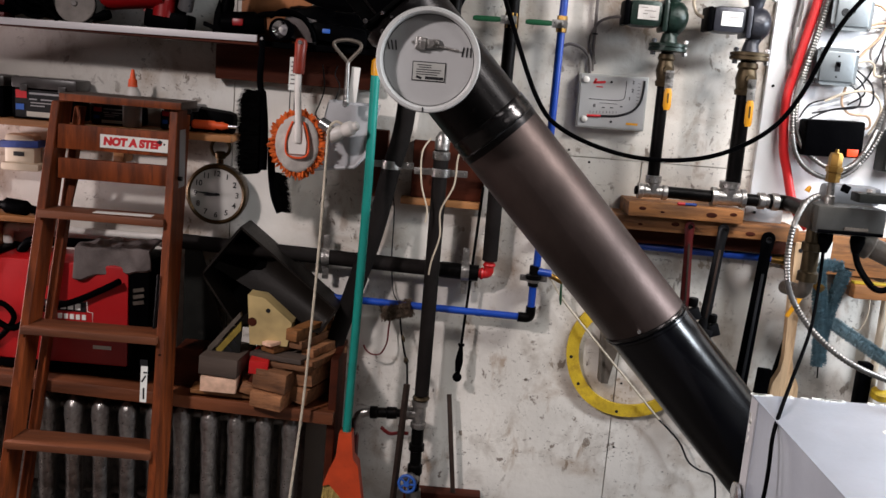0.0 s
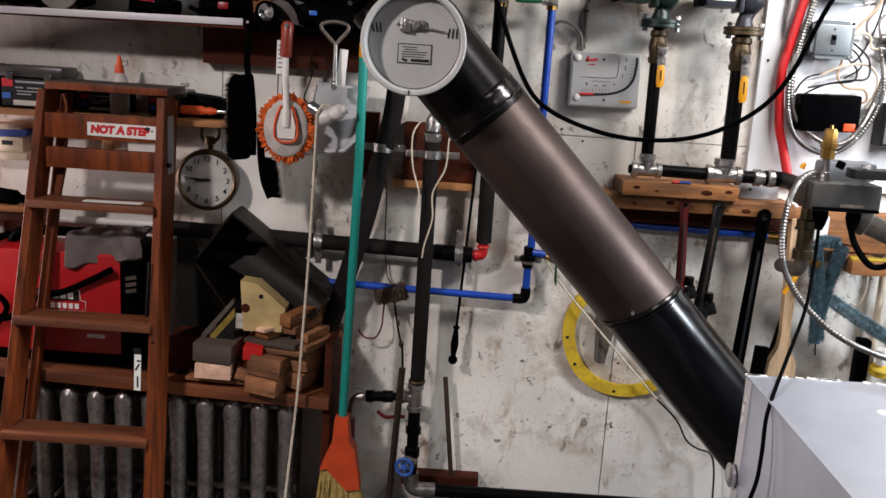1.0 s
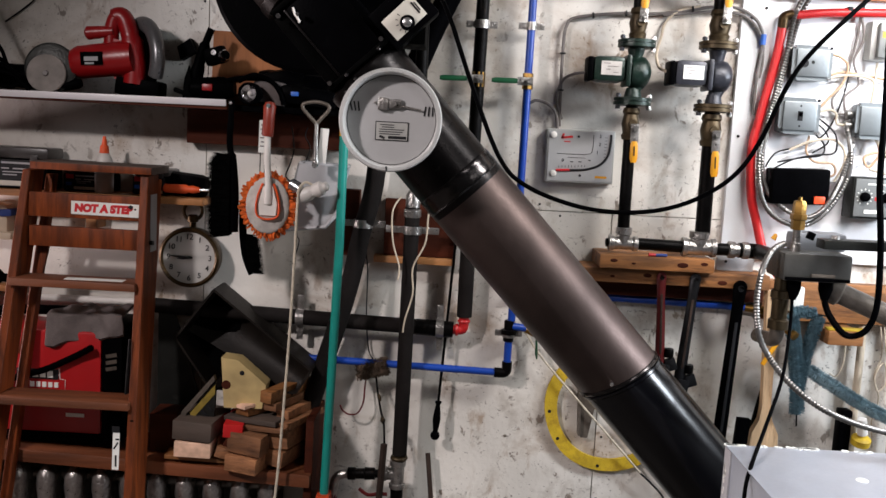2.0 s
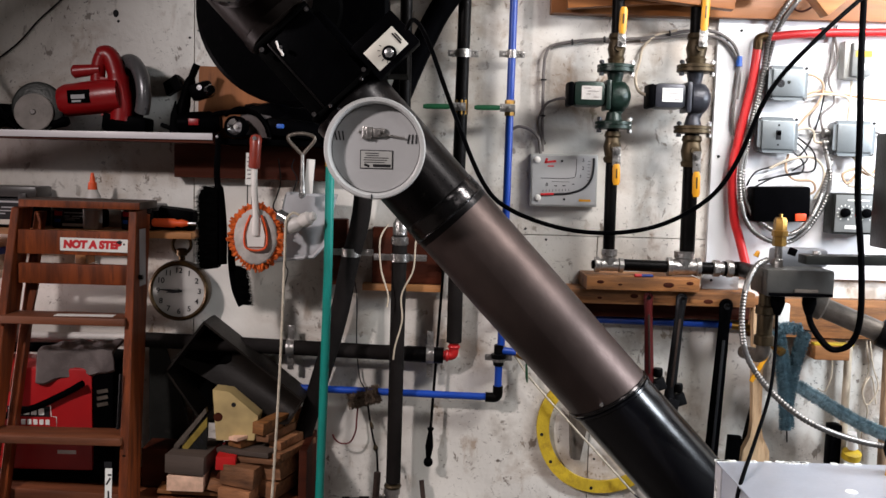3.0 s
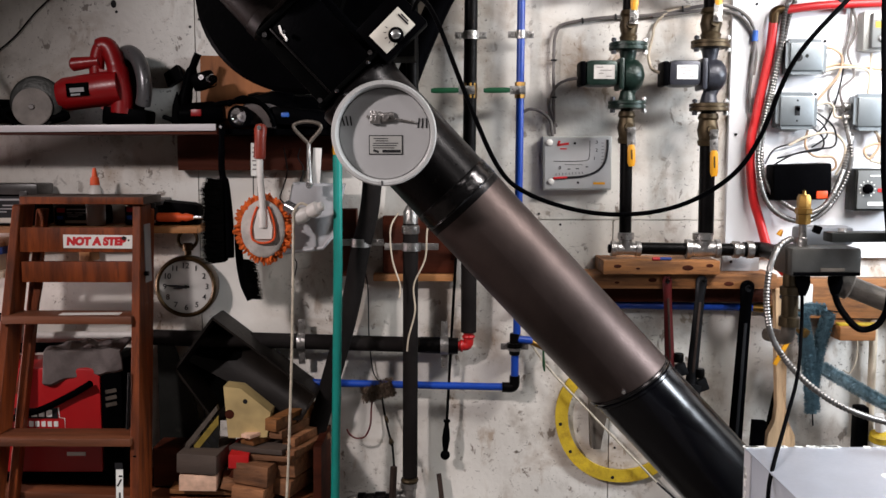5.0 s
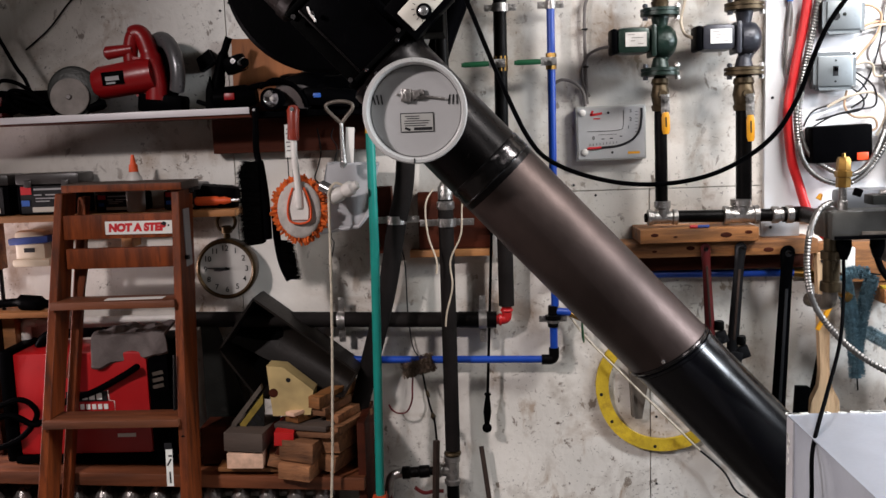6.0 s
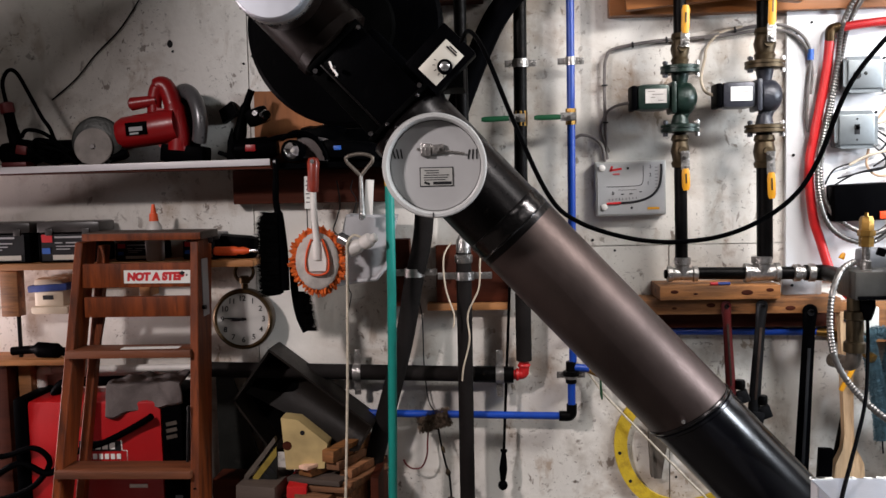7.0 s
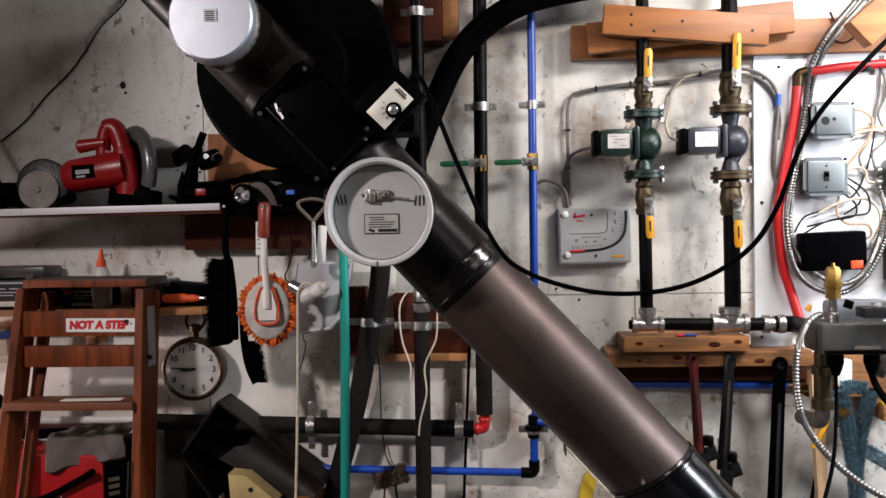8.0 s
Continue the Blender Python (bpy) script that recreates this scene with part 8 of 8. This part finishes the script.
        part("wire_end", Shape().cyl(e - t * 0.01, e + t * 0.035, 0.0022, seg=6), M_IRON, br)
    single("shelf_block", Shape().span(1.149, 1.245, 2.60, WALL, 1.092, 1.130, 0.004), M_PINE, "sawn pine block fixed to the wall as a peg", "timber block")
    single("spirit_level", Shape().span(1.150, 1.260, 2.61, 2.635, 1.1305, 1.137, 0.002), M_YELLOWRING, "small yellow level lying on the pine block", "level")
    single("label_tin", Shape().span(1.062, 1.102, 2.67, 2.70, 1.165, 1.235, 0.006), M_LABEL, "small white and blue packet behind the brushes", "packet")
    single("pipe_upright", Shape().cyl((1.42, 2.71, Z0), (1.40, 2.71, 1.30), 0.014, seg=14), M_BROWNCABLE, "brown copper pipe up the wall", "pipe")
    single("pipe_upright", Shape().cyl((1.30, 2.72, Z0), (1.295, 2.72, 1.13), 0.011, seg=14), M_WIRE, "pale plastic pipe up the wall", "pipe")
    for pts in (
        [(1.335, 2.70, 1.13), (1.342, 2.69, 1.05), (1.325, 2.685, 0.99), (1.345, 2.685, 0.93), (1.335, 2.69, 0.86), (1.35, 2.70, 0.78)],
        [(1.345, 2.70, 1.13), (1.350, 2.68, 1.06), (1.368, 2.68, 1.00), (1.340, 2.68, 0.95), (1.325, 2.68, 0.99), (1.352, 2.69, 1.03), (1.375, 2.70, 0.95)],
        [(1.240, 2.70, 1.09), (1.238, 2.69, 1.03), (1.222, 2.69, 0.985), (1.205, 2.70, 0.99)],
    ):
        cable("thin_wire", pts, 0.0022, M_WIRE, "thin pale wire tangled on the wall", "wire")
    single("black_bar", Shape().sweep([(1.04, 2.70, 1.02), (1.00, 2.69, 0.82), (0.99, 2.69, 0.74)], 0.010, 8), M_IRON, "dark steel bar hanging behind the brushes", "bar")
    yb = thing("grease_gun", (1.26, 2.66, 0.70), "dark hand tool with a yellow collar on the wall", "hand tool")
    part("body", Shape().span(1.225, 1.258, 2.64, 2.68, 0.70, 0.90, 0.006), M_BLACKPAINT, yb)
    part("collar", Shape().lathe((1.285, 2.64, 0.805), (0, -0.3, 1), [(0, 0.02), (0.004, 0.026), (0.022, 0.026), (0.028, 0.016)], 18), M_YELLOWRING, yb, "yellow collar")
    part("nozzle", Shape().cyl((1.285, 2.63, 0.84), (1.275, 2.62, 0.885), 0.014, 0.012, 14), M_WHITEPL, yb)


def build_stove():
    st = thing("boiler_body", (1.1, 1.65, Z0), "bright sheet-steel stove body with a chipped top rim", "stove")
    part("body", Shape().span(0.716, 1.55, 1.25, 2.026, Z0, 0.984), M_CASING, st, "brushed sheet-steel casing")
    part("top_sheet", Shape().span(0.712, 1.555, 1.245, 2.030, 0.9845, 0.988, 0.001), M_CASING, st, "bright sheet-steel top")
    part("corner_seam", Shape().span(0.7125, 0.7158, 1.99, 2.028, Z0, 0.984), M_GREYPLASTIC, st, "folded corner seam")
    rng = random.Random(3)
    s = Shape()
    for k in range(26):
        x = 0.715 + 0.30 * rng.random() ** 1.5
        s.box((x, 2.0296 - 0.004 * rng.random(), 0.9885), (rng.uniform(0.006, 0.02), rng.uniform(0.004, 0.012), 0.0016), (0, 0, rng.uniform(-30, 30)))
    for k in range(12):
        s.box((0.7122, 2.02 - 0.012 * rng.random(), 0.985 - 0.12 * rng.random()), (0.0016, 0.006, rng.uniform(0.005, 0.015)))
    tagged(part("paint_chip", s, M_LABEL, st, "white paint flecks along the rim"), kind="stuff")
    part("side_bolt", Shape().lathe((0.7155, 2.01, 0.768), (-1, 0, 0), [(0, 0.008), (0.008, 0.008), (0.010, 0.026), (0.016, 0.026), (0.019, 0.02)], 22), M_STEEL, st, "round steel knob on the side")
    part("handle_mark", Shape().lathe((0.925, 1.86, 0.988), (0, 0, 1), [(0, 0.012), (0.0015, 0.010)], 14), M_LABEL, st)
    g = thing("pressure_gauge", (1.078, 1.96, 0.988), "round dial gauge with a yellow tag on the stove top", "gauge")
    part("stem", Shape().cyl((1.085, 1.97, 0.988), (1.085, 1.97, 1.0), 0.012, seg=12), M_BRASS, g)
    part("case", Shape().lathe((1.085, 1.985, 1.042), (0, -1, 0), [(0, 0.040), (0.004, 0.043), (0.028, 0.043), (0.030, 0.040)], 32), M_BLACKPAINT, g)
    part("dial", Shape().lathe((1.085, 1.9545, 1.042), (0, -1, 0), [(0, 0.038), (0.001, 0.037)], 28), M_LABEL, g, "pale dial")
    part("needle", Shape().box((1.09, 1.952, 1.048), (0.004, 0.001, 0.03), (0, 35, 0)), M_INK, g)
    part("tag", Shape().box((1.042, 1.945, 1.03), (0.014, 0.002, 0.075), (0, 6, 0)), M_YELLOW, g, "yellow paper tag")


build_draught_fan()
build_cables()
build_shelves()
build_shelf_tools()
build_hung_tools()
build_radiator()
build_bench_things()
build_low_wall()
build_electrics()
build_burner()
build_stove()
